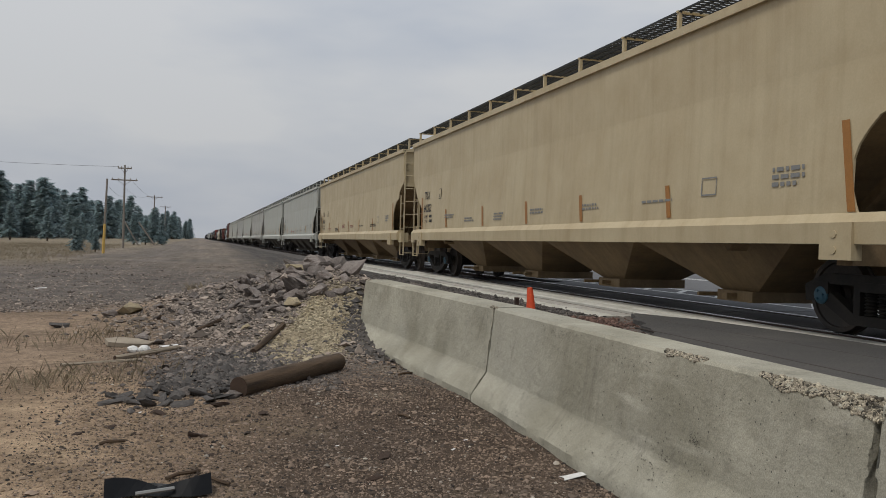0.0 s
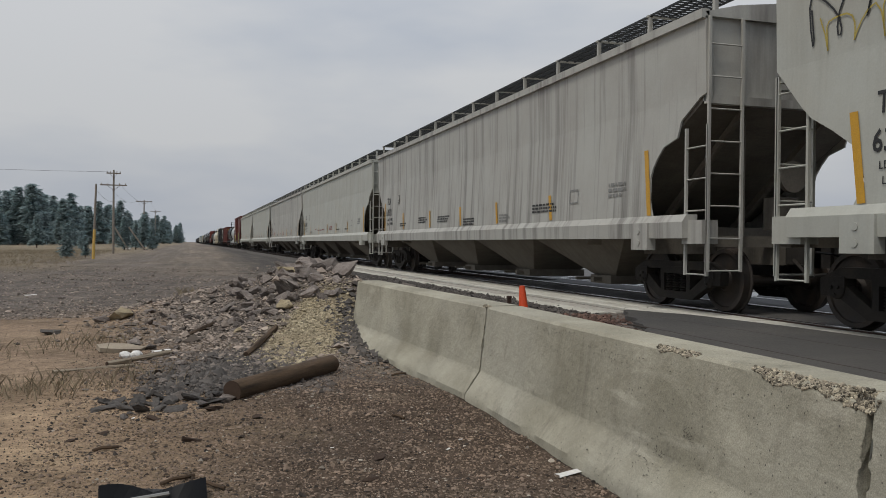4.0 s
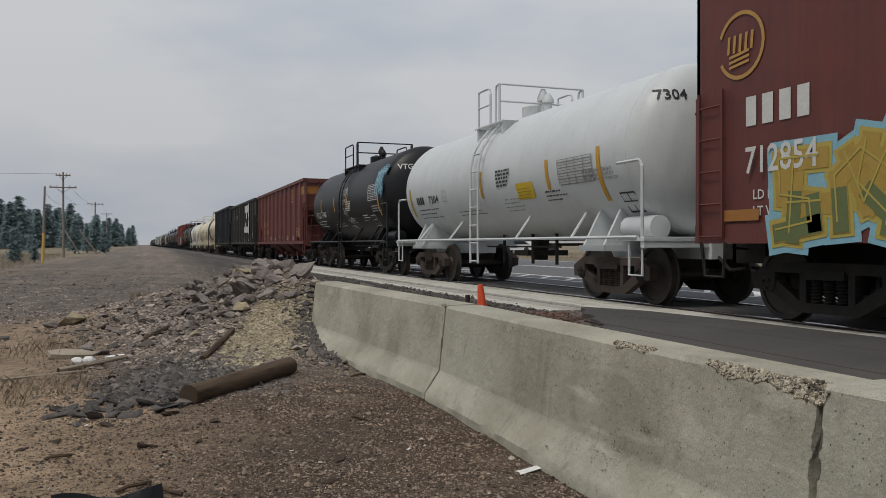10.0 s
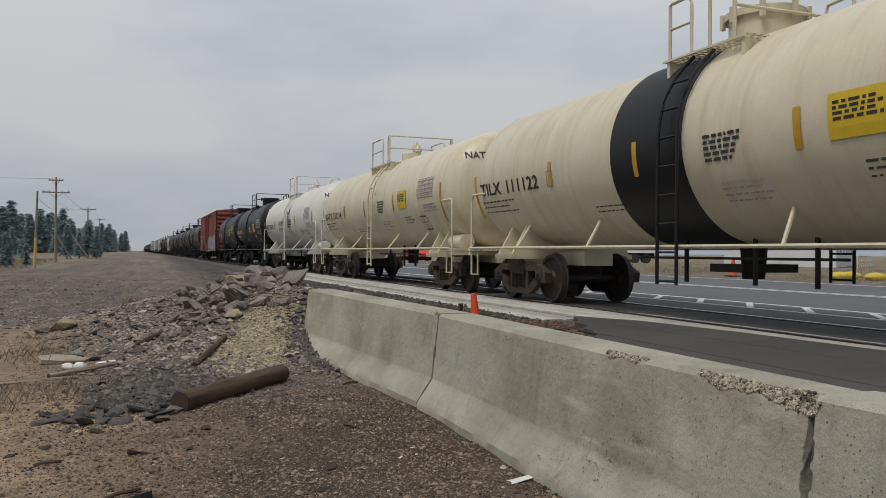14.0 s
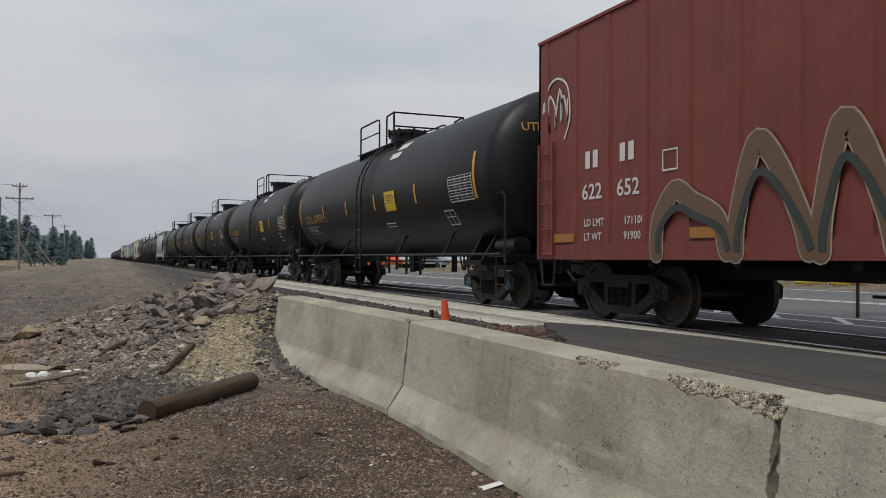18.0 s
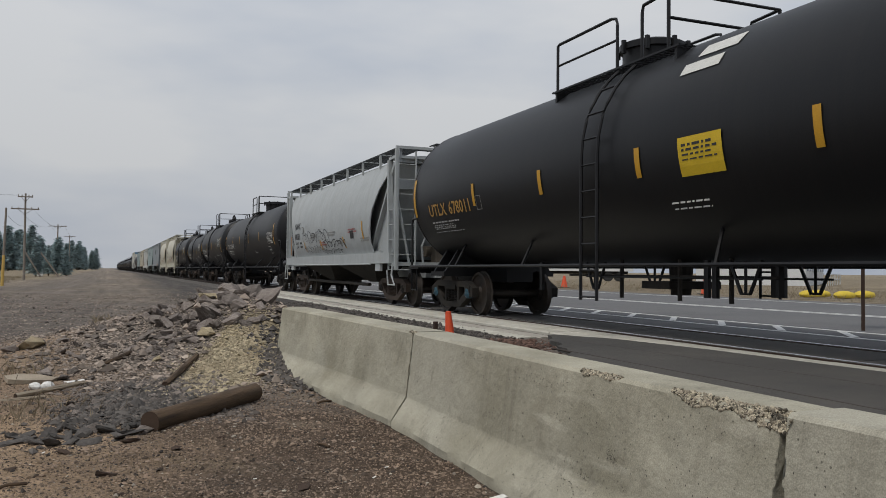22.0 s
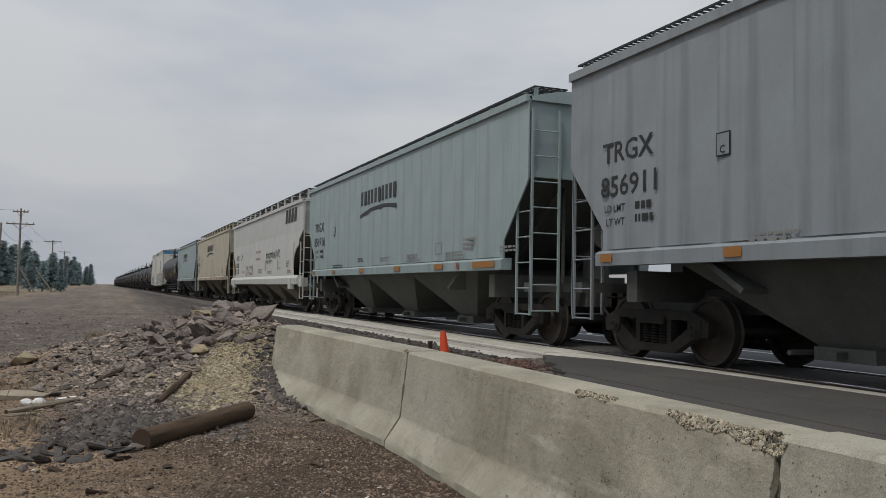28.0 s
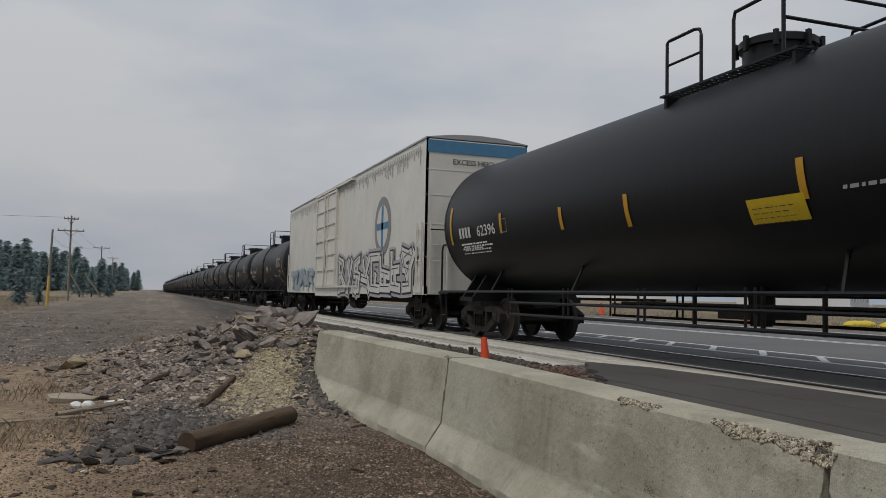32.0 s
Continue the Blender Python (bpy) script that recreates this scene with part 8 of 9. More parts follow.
def utility_pole(x, y, h, arms=2, lean=0, guard=False, rz=0, girth=1.0):
    p = thing("utility_pole", "weathered wooden utility pole with crossarms" if arms else "leaning weathered wooden pole with yellow guard", "utility pole", "utility poles", pose(x, y, -0.4, 0, lean, rz))
    bm = bmesh.new(); bm_lathe(bm, [(-0.3, 0.16 * girth), (h * 0.5, 0.135 * girth), (h, 0.105 * girth)], "z", 12)
    part("pole_shaft", bm, M["pole"], p, smooth=True)
    for k in range(arms):
        z = h - 0.35 - (0 if k == 0 else 1.25)
        w = (0.7, 1.3)[k] if arms > 1 else 1.5
        bm = bmesh.new(); bm_box(bm, (-w, -0.16, z - 0.06), (w, -0.04, z + 0.06))
        arm = part("crossarm", bm, M["pole"], p)
        for sx in (-0.92, -0.45, 0.45, 0.92):
            bm = bmesh.new(); bm_lathe(bm, [(z + 0.06, 0.03), (z + 0.1, 0.05), (z + 0.16, 0.05), (z + 0.22, 0.03)], "z", 8, (sx * w, -0.1, 0))
            part("insulator", bm, M["glass_ins"], arm)
        bm = bmesh.new()
        for sx in (-1, 1):
            bm_tube(bm, [(sx * w * 0.5, -0.12, z - 0.05), (0, -0.12, z - 0.55)], 0.02)
        part("arm_brace", bm, M["rail"], p)
    if guard:
        bm = bmesh.new(); bm_lathe(bm, [(0.0, 0.17 * girth), (2.2, 0.155 * girth), (2.22, 0.14 * girth)], "z", 12)
        part("pole_guard", bm, M["pole_guard"], p, "yellow lower guard")
    return p


utility_pole(-7.75, 93, 8.9, girth=0.8)
utility_pole(-6.83, 65.5, 5.6, 0, 1.6, True, girth=0.62)
utility_pole(-8.7, 172, 9.6, 1)
utility_pole(-9.8, 255, 10.6, 1)
for (x0, y0, z0), (x1, y1, z1) in (((-7.1, 93, 7.0), (-7.5, 172, 9.0)), ((-8.5, 93, 7.0), (-9.9, 172, 9.0)), ((-7.5, 172, 9.0), (-8.6, 255, 10)), ((-9.9, 172, 9.0), (-11, 255, 10)), ((-7.7, 93, 5.2), (-6.75, 65.5, 4.9)), ((-8.4, 93, 8.3), (-60, 60, 8.5)), ((-8.6, 255, 10), (-9.6, 400, 10))):
    bm = bmesh.new()
    pts = []
    for i in range(13):
        u = i / 12
        pts.append((x0 + (x1 - x0) * u, y0 + (y1 - y0) * u, z0 + (z1 - z0) * u - 1.1 * 4 * u * (1 - u) * (abs(y1 - y0) + abs(x1 - x0)) / 90))
    bm_tube(bm, pts, 0.012, 4)
    tagged(part("overhead_wire", bm, M["wire"]), "thin dark overhead wire strung between poles", "wire", "overhead wires")
for x, y, rx in ((-6.2, 128, 46), (-8.6, 129, -40)):
    bm = bmesh.new(); bm_lathe(bm, [(0, 0.12), (4.2, 0.10)], "z", 8)
    tagged(part("leaning_pole", bm, M["pole"], at=pose(x, y, -0.4, 0, -abs(rx) * 0.75, 0)), "old wooden pole leaning against young pines", "pole", "leaning poles")

bm = bmesh.new(); bm_box(bm, (-0.4, -0.3, 0.0), (0.4, 0.3, 1.0)); bm_prism(bm, [(-0.46, 1.0), (0.46, 1.0), (0.3, 1.1), (-0.3, 1.1)], -0.36, 0.36, "y")
tagged(part("utility_cabinet", bm, M["decal_white"], at=(-9.4, 140, -0.4)), "small white utility cabinet among dry weeds", "cabinet")

# ---- far side of the highway ----
M["siding"] = grime("white_metal_siding", (0.62, 0.63, 0.63), 0.6, second=(0.5, 0.5, 0.5), amount=0.5, scale=0.5)
M["roofing"] = grime("grey_metal_roof", (0.30, 0.31, 0.32), 0.5, amount=0.4, scale=0.5)
M["window_glass"] = grime("dark_window_glass", (0.03, 0.035, 0.04), 0.12, amount=0.2, scale=1, bump=0.0)


def low_building(x, y, w, d, h, nwin, label):
    b = thing("low_building", label, "building", "low buildings beyond the highway", pose(x, y, -0.02, 0, 0, 38))
    bm = bmesh.new(); bm_box(bm, (-w / 2, 0, 0), (w / 2, d, h))
    part("wall", bm, M["siding"], b)
    bm = bmesh.new(); bm_prism(bm, [(-0.4, h + 0.003), (d / 2, h + 0.9), (d + 0.4, h + 0.003)], -w / 2 - 0.4, w / 2 + 0.4, "x")
    part("roof", bm, M["roofing"], b)
    for k in range(nwin):
        xx = -w / 2 + w * (k + 0.5) / nwin
        bm = bmesh.new(); bm_box(bm, (xx - 0.55, -0.06, 1.2), (xx + 0.55, -0.004, 2.3))
        wd = part("window", bm, M["siding"], b)
        bm = bmesh.new(); bm_box(bm, (xx - 0.48, -0.075, 1.26), (xx + 0.48, -0.062, 2.24))
        part("pane", bm, M["window_glass"], wd)
    bm = bmesh.new()
    for k in range(9):
        bm_box(bm, (-w / 2 + w * k / 8 - 0.03, -1.6, 0), (-w / 2 + w * k / 8 + 0.03, -1.54, 1.0))
    bm_box(bm, (-w / 2, -1.6, 0.95), (w / 2, -1.54, 1.02)); bm_box(bm, (-w / 2, -1.6, 0.5), (w / 2, -1.54, 0.55))
    part("porch_rail", bm, M["siding"], b)


low_building(61, 57, 17, 9, 3.2, 7, "long low white building with dark windows beyond the highway")
low_building(78, 38, 16, 9, 3.2, 5, "low white building with dark windows behind dry grass")
# parked semi-trailer
tr = thing("semi_trailer", "white parked semi-trailer beyond the highway", "trailer", at=pose(47, 78, 0, 0, 0, 60))
bm = bmesh.new(); bm_box(bm, (-1.3, -7, 1.1), (1.3, 7, 3.7)); part("trailer_box", bm, M["siding"], tr)
bm = bmesh.new(); bm_box(bm, (-0.5, -6.5, 0.8), (0.5, 6.5, 1.1)); part("chassis", bm, M["under"], tr)
for y in (-5.6, -4.4, 5.0):
    for sx in (-1, 1):
        bm = bmesh.new(); bm_lathe(bm, [(-0.16, 0.3), (-0.16, 0.5), (0.16, 0.5), (0.16, 0.3)], "x", 18, (sx * 1.05, y, 0.5)); part("wheel", bm, M["cone_base"], tr)


def parked_car(x, y, rz, mat, label):
    c = thing("parked_car", label, "car", "parked cars", pose(x, y, -0.02, 0, 0, rz))
    bm = bmesh.new(); bm_prism(bm, [(-2.2, 0.35), (2.2, 0.35), (2.25, 0.75), (1.5, 0.95), (0.9, 1.45), (-1.1, 1.48), (-1.9, 1.0), (-2.25, 0.9)], -0.88, 0.88, "x")
    part("body", bm, mat, c)
    bm = bmesh.new(); bm_prism(bm, [(1.35, 0.98), (0.85, 1.38), (-1.05, 1.40), (-1.7, 1.0)], -0.892, 0.892, "x")
    part("window", bm, M["window_glass"], c)
    for a in (-1.4, 1.4):
        for sx in (-1, 1):
            bm = bmesh.new(); bm_lathe(bm, [(-0.1, 0.2), (-0.1, 0.33), (0.1, 0.33), (0.1, 0.2)], "x", 16, (sx * 0.82, a, 0.33)); part("wheel", bm, M["cone_base"], c)


parked_car(40, 84, 40, M["siding"], "small white car parked beyond the highway")
parked_car(36, 90, 40, M["slate"], "small grey car parked beyond the highway")
M["yellow_bag"] = grime("yellow_sandbag", (0.6, 0.45, 0.05), 0.8, amount=0.4, scale=6)
for x, y in ((27.5, 26.0), (28.3, 26.2), (27.9, 24.6), (29.5, 25.0)):
    bm = bmesh.new(); bmesh.ops.create_icosphere(bm, subdivisions=2, radius=0.35)
    for v in bm.verts:
        v.co.x *= 1.5; v.co.z = max(v.co.z * 0.55, -0.12)
    tagged(part("sandbag", bm, M["yellow_bag"], smooth=True, at=(x, y, 0.12)), "yellow plastic sandbag on the far verge", "sandbag", "yellow sandbags")


# ---- works sign beyond the track ----
M["sign_orange"] = flat("orange_sign_sheeting", (0.78, 0.13, 0.03), 0.4)
sg = thing("works_sign", "orange diamond road works sign on a steel post", "road sign", at=pose(12.4, 10.54, -0.02, 0, 0, -50))
bm = bmesh.new(); bm_box(bm, (-0.03, 0.0, 0.0), (0.03, 0.05, 3.3)); part("post", bm, M["rail"], sg)
bm = bmesh.new(); bm_prism(bm, [(0.0, 1.94), (0.65, 2.59), (0.0, 3.24), (-0.65, 2.59)], -0.012, 0.0, "y"); board = part("sign_board", bm, M["sign_orange"], sg)
for text, z, w in (("ABRUPT", 2.64, 0.30), ("EDGE", 2.40, 0.22)):
    vs_, fs_ = text_points(text)
    me = bpy.data.meshes.new("sign_lettering")
    x0 = max(v[0] for v in vs_) * 0.19 / 2
    me.from_pydata([(v[0] * 0.19 - x0, -0.016, z + v[1] * 0.19) for v in vs_], [], fs_)
    put("sign_lettering", me, M["decal_black"], board)
bm = bmesh.new(); bm_box(bm, (-0.38, -0.022, 1.82), (0.38, -0.018, 2.16)); plaque = part("sign_plaque", bm, M["sign_orange"], sg)
vs_, fs_ = text_points("RIGHT")
me = bpy.data.meshes.new("sign_lettering"); x0 = max(v[0] for v in vs_) * 0.2 / 2
me.from_pydata([(v[0] * 0.2 - x0, -0.027, 1.89 + v[1] * 0.2) for v in vs_], [], fs_)
put("sign_lettering", me, M["decal_black"], plaque)
parked_car(31.0, 92.0, 20, M["cone"], "small red car parked beyond the highway")


# ---- the train ----
TRAIN = []       # (car, place of its middle along the track at the start)
ENDS = [5.27, 27.67, 50.04, 72.42, 94.80, 117.24, 139.02, 160.79, 183.76, 206.57, 223.85, 237.47, 250.61, 268.03, 284.77, 301.36, 317.06, 332.76, 348.46, 361.78, 377.28, 398.36, 416.87, 435.16, 453.88, 472.36, 490.48, 505.94, 524.59, 538.30, 551.22, 565.38, 579.32, 593.32, 611.19, 629.05, 647.96, 666.26, 684.08, 704.95, 728.95, 746.15, 763.35, 780.55, 797.75, 814.95, 832.15, 849.35, 866.55, 883.75, 900.95, 918.15, 935.35, 952.55, 969.75, 986.95, 1004.15, 1021.35, 1038.55, 1055.75, 1072.95, 1090.15, 1107.35]
NUDGE = {6: -0.15, 8: -0.55, 19: -0.25, 35: -0.25}
blue, dark = M["blue_cap"], M["under"]


def add(i, made):
    TRAIN.append((made[0], (ENDS[i] + ENDS[i + 1]) / 2 + NUDGE.get(i, 0.0)))
    return made


LENGTHS = {18: 13.9, 19: 13.9}


def length(i):
    return LENGTHS.get(i, ENDS[i + 1] - ENDS[i])


# nine pellet hoppers
looks = [("beige", "642323"), ("beige", "642412"), ("grey", "637205"), ("grey", "637212"), ("streaked", "639711"), ("grey", "637160"), ("streaked", "639742"), ("grey", "637165"), ("grey", "637248")]
words = {"beige": "dusty beige covered hopper car with rust-stained sides", "grey": "pale grey covered hopper car with scuffed sides", "streaked": "grey covered hopper car with dark rain streaks"}
for i, (p, num) in enumerate(looks):
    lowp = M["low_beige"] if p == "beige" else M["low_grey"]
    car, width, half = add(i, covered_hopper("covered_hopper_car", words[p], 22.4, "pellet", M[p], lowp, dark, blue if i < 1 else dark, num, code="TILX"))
    if i == 3:
        spray_tag(car, half - 0.5, 3.3, 1.7, 0.8, width, M["decal_black"], 4, 0.025, 4)
        spray_tag(car, half - 0.7, 3.2, 1.2, 0.5, width, M["yellow_spray"], 14, 0.02, 3)
    if i == 8:
        spray_tag(car, half - 0.1, 3.2, 1.9, 0.85, width, M["black_spray"], 7, 0.035, 6)
        lettering(car, "DO NOT HAMMER ON SIDES OF CAR", half - 6.4, 1.62, 0.07, width, M["decal_red"])
    if i in (2, 5, 7):
        lettering(car, "DO NOT HAMMER ON SIDES OF CAR", half - 6.6, 1.66, 0.08, width, M["decal_red"])

def round_scrawl(car, y, z, r, surf, mat):
    """A faded round emblem: a broken ring round short slanting strokes."""
    bm = bmesh.new()
    stroke(bm, [(y + r * math.cos(a * 0.2), z + r * math.sin(a * 0.2)) for a in range(2, 30)], 0.05, surf)
    for k in range(5):
        stroke(bm, [(y + r * (0.55 - 0.26 * k), z - r * 0.2), (y + r * (0.5 - 0.26 * k), z + r * 0.35)], 0.045, surf, 0.016)
    for k in range(3):
        stroke(bm, [(y + r * 0.5, z - r * (0.32 + 0.16 * k)), (y - r * 0.4, z - r * (0.22 + 0.16 * k))], 0.035, surf, 0.019)
    part("faded_round_emblem", bm, mat, car)


# red box car
car, surf, half = add(9, box_car("box_car", "oxide red box car with green and yellow spray paint", length(9), M["oxide"], 4.80, (1.68, -1.8), dark, False, M["oxide"]))
skin = lambda z: surf(z) + 0.032
paint_blot(car, [(-4.6, 0.92), (-6.9, 0.92), (-7.0, 1.1), (-6.5, 1.42), (-6.0, 1.5), (-5.6, 1.85), (-5.2, 2.12), (-4.7, 1.9)], skin, M["black_spray"], 0.002)
paint_blot(car, [(-1.9, 2.2), (-2.6, 2.42), (-3.3, 2.36), (-4.4, 2.52), (-5.3, 2.3), (-5.4, 1.6), (-3.0, 1.4), (-1.9, 1.6)], skin, M["purple_spray"], 0.0035)
paint_blot(car, [(-2.2, 0.93), (-2.25, 1.7), (-3.2, 2.15), (-4.3, 2.2), (-5.35, 2.0), (-5.3, 1.45), (-4.9, 0.93)], skin, M["yellow_spray"], 0.005)
big_piece(car, "TRW", -1.9, 0.98, 3.5, 1.36, skin, M["green_spray"], M["yellow_spray"], None, 0.32, False)
hand_tag(car, "SEEKZ", -5.30, 1.26, 0.17, skin, M["cyan_spray"], 0.022)
hand_tag(car, "SAME", -6.20, 1.25, 0.17, skin, M["cyan_spray"], 0.022)
spray_tag(car, -5.85, 1.02, 0.95, 0.16, skin, M["cyan_spray"], 5, 0.02, 4)
spray_letters(car, 6.45, 0.94, 5.4, 1.22, 6, skin, M["ochre_spray"], M["yellow_spray"], 8, M["cyan_spray"], low=M["green_spray"])
code_bars(car, 6.96, 2.42, 0.36, 4, surf, M["decal_white"])
lettering(car, "712854", 6.93, 1.84, 0.33, lambda z: surf(z) + 0.045, M["decal_white"], "car_number_lettering", 0.86)
round_scrawl(car, 7.06, 3.45, 0.40, surf, M["decal_gold"])
bars(car, -0.25, 4.0, 0.6, 3, lambda z: surf(z) + 0.06, M["decal_white"], 0.09, seed=33)
patch(car, "yellow_notice", 0.1, 1.84, 0.24, 0.2, lambda z: surf(z) + 0.06, M["placard"], rows=1)
patch(car, "white_notice", 0.0, 1.58, 0.18, 0.2, lambda z: surf(z) + 0.06, M["decal_white"], rows=1)
lettering(car, "LD LMT 192700", 6.84, 1.52, 0.12, surf, M["decal_white"]); lettering(car, "LT WT 70300", 6.84, 1.32, 0.12, surf, M["decal_white"])

# white acid tank, black tank
car, surf, half, zc = add(10, tank_car("tank_car", "white tank car with yellow strips and side ladder", length(10), M["cool_white"], M["brown_steel"], dark, M["cool_white"], 1.40, "valve", "7304", M["decal_black"], rails=(1.14, 0.45, 0.15, -0.05), marks=dict(number=(4.83, 2.05, 0.2, 1.7), strips=[(0.3, 2.0, 2.6), (-2.9, 2.0, 2.55), (-4.75, 1.7, 2.6), (5.4, 1.75, 2.5)], placard=(-1.55, 1.88, 0.75, 0.32), table=(-3.4, 2.05, 1.2, 0.45), frame=(-5.2, 1.5, 0.4, 0.3))))
car, surf, half, zc = add(11, tank_car("tank_car", "black tank car with blue and white spray paint", length(11), M["black"], dark, dark, M["black"], 1.5, "valve", "17468", code="VTGX", placard=False, marks=dict(strips=[(3.81, 2.3, 2.85), (1.38, 2.25, 2.8), (-0.74, 2.25, 2.7), (-4.9, 1.9, 2.8)], number=(4.86, 2.08, 0.24, 1.9))))
spray_letters(car, -4.6, zc - 0.1, 0.9, 1.0, 2, surf, M["cyan_spray"], M["black_spray"], 5, M["blue_band"])
spray_tag(car, -0.15, 2.45, 0.75, 0.62, surf, M["decal_white"], 9, 0.028, 6)
spray_tag(car, -0.2, 2.0, 0.45, 0.4, surf, M["decal_white"], 29, 0.026, 3)
spray_tag(car, -0.45, 1.55, 0.8, 0.42, surf, M["decal_white"], 19, 0.03, 5)

def half_of(i):
    return length(i) / 2 - 0.62


# three open hoppers
car, surf, half = add(12, open_hopper("open_hopper_car", "oxide red open-top hopper car with ochre lettering", length(12), M["oxide"], M["oxide"], dark, 4.0, 11, dict(strips=[(6.47, 1.18, 0.5, 0.27), (2.7, 1.32, 0.42, 0.12), (-0.4, 1.32, 0.42, 0.12), (-3.1, 1.32, 0.42, 0.12), (-6.3, 1.32, 0.4, 0.45)], frame=(-5.6, 1.42))))
code_bars(car, 5.31, 2.0, 0.31, 2, surf, M["decal_gold"]); code_bars(car, 4.16, 2.0, 0.31, 2, surf, M["decal_gold"])
lettering(car, "646", 5.38, 1.58, 0.28, surf, M["decal_gold"], "car_number_lettering", 1.6); lettering(car, "083", 4.32, 1.58, 0.28, surf, M["decal_gold"], "car_number_lettering", 1.6)
lettering(car, "LD LMT", 5.1, 1.41, 0.10, surf, M["decal_white"]); lettering(car, "LT WT", 5.1, 1.23, 0.10, surf, M["decal_white"])
patch(car, "ochre_end_band", -half + 1.5, 3.3, 1.4, 0.36, lambda z: 1.535, M["amber"], rows=1)
bm = bmesh.new(); bm_box(bm, (-1.5, -half - 0.055, 3.3), (1.5, -half - 0.045, 3.66)); part("ochre_end_band", bm, M["amber"], car)
bars(car, -half + 3.9, 3.6, 0.7, 5, surf, M["decal_gold"], 0.08, "faded_round_emblem", 2)

car, surf, half = add(13, open_hopper("open_hopper_car", "sooty brown-black open-top hopper car with white lettering", length(13), M["soot"], M["under"], dark, 4.03, 13, dict(strips=[(6.5, 1.30, 0.2, 0.36), (2.9, 1.34, 0.4, 0.12), (-0.2, 1.34, 0.42, 0.12), (-3.0, 1.36, 0.42, 0.12), (-6.28, 1.36, 0.28, 0.48)], frame=(-5.85, 1.44))))
for yy, zz, n_ in ((6.55, 3.36, 2), (5.75, 3.36, 2), (4.9, 3.36, 1), (4.3, 3.36, 2), (3.0, 3.36, 2), (2.0, 3.36, 2), (6.55, 2.88, 2), (5.75, 2.88, 2), (4.9, 2.88, 1), (4.3, 2.88, 2), (3.2, 2.88, 2), (5.45, 2.46, 2)):
    code_bars(car, yy, zz, 0.36 if zz > 2.6 else 0.26, n_, surf, M["decal_white"])
lettering(car, "527", 5.45, 2.1, 0.27, surf, M["decal_white"], "car_number_lettering"); lettering(car, "752", 4.2, 2.1, 0.27, surf, M["decal_white"], "car_number_lettering")
# the big worn white emblem across the posts: two bars, a stem and two rounded lobes
sill = lambda z: 1.625
bm = bmesh.new()
for k, pts in enumerate(([(-2.42, 3.47), (-3.1, 3.47), (-4.2, 3.47)], [(-2.05, 2.02), (-3.0, 2.02), (-4.2, 2.02)])):
    stroke(bm, pts, 0.50 if k == 0 else 0.42, sill, 0.002 * k)
stroke(bm, [(-3.45, 3.25), (-3.40, 2.8)], 0.55, sill, 0.004)
for zc_, r_o in ((3.32, 0.40), (2.2, 0.40)):
    pts = [(-4.3 - 0.42 * math.cos(a), zc_ + r_o * math.sin(a)) for a in np.linspace(-1.45, 1.45, 9)]
    stroke(bm, pts, 0.42, sill, 0.006 if zc_ > 3 else 0.008)
stroke(bm, [(-2.75, 2.2), (-2.85, 2.55)], 0.3, sill, 0.010)
part("white_block_emblem", bm, M["decal_worn"], car, "worn white painted emblem")
spray_tag(car, -half + 2.4, 2.7, 0.35, 1.1, surf, M["decal_white"], 3, 0.04, 4)
bm = bmesh.new(); bm_box(bm, (-1.53, half - 0.75, 1.4), (-1.524, half - 0.05, 3.8)); part("peach_end_panel", bm, M["peach"], car, "faded peach end panel")

car, surf, half = add(14, open_hopper("open_hopper_car", "clean black open-top hopper car with large white lettering", length(14), M["charcoal"], M["charcoal"], dark, 4.25, 12, dict(strips=[(6.2, 1.30, 0.3, 0.18), (2.9, 1.28, 0.42, 0.12), (-0.25, 1.28, 0.42, 0.12), (-3.77, 1.25, 0.45, 0.12), (-5.68, 1.25, 0.4, 0.3)], frame=(-3.77, 1.44))))
lettering(car, "EMPTY LOAD", -5.42, 1.88, 0.075, surf, M["decal_white"])
lettering(car, "1/4 ADJ BLOCK", -5.42, 1.76, 0.075, surf, M["decal_white"])
for k, yy in enumerate((-2.59, -3.68, -4.76, -5.85)):
    code_bars(car, yy, 3.05, 0.70, 1, lambda z: surf(z), M["decal_white"])
code_bars(car, 5.1, 2.92, 0.30, 2, surf, M["decal_white"]); code_bars(car, 4.3, 2.92, 0.30, 2, surf, M["decal_white"])
lettering(car, "13", 5.0, 2.42, 0.30, surf, M["decal_white"], "car_number_lettering"); lettering(car, "851", 4.35, 2.42, 0.30, surf, M["decal_white"], "car_number_lettering")
lettering(car, "LD LMT 226400", 5.1, 1.55, 0.13, surf, M["decal_white"]); lettering(car, "LT WT 59600", 5.1, 1.36, 0.13, surf, M["decal_white"])
patch(car, "orange_end_panel", half - 0.06, 3.05, 0.72, 0.95, surf, M["orange_panel"], rows=1)
patch(car, "grey_patch", -1.23, 1.5, 0.78, 0.55, surf, M["decal_grey"], rows=1)

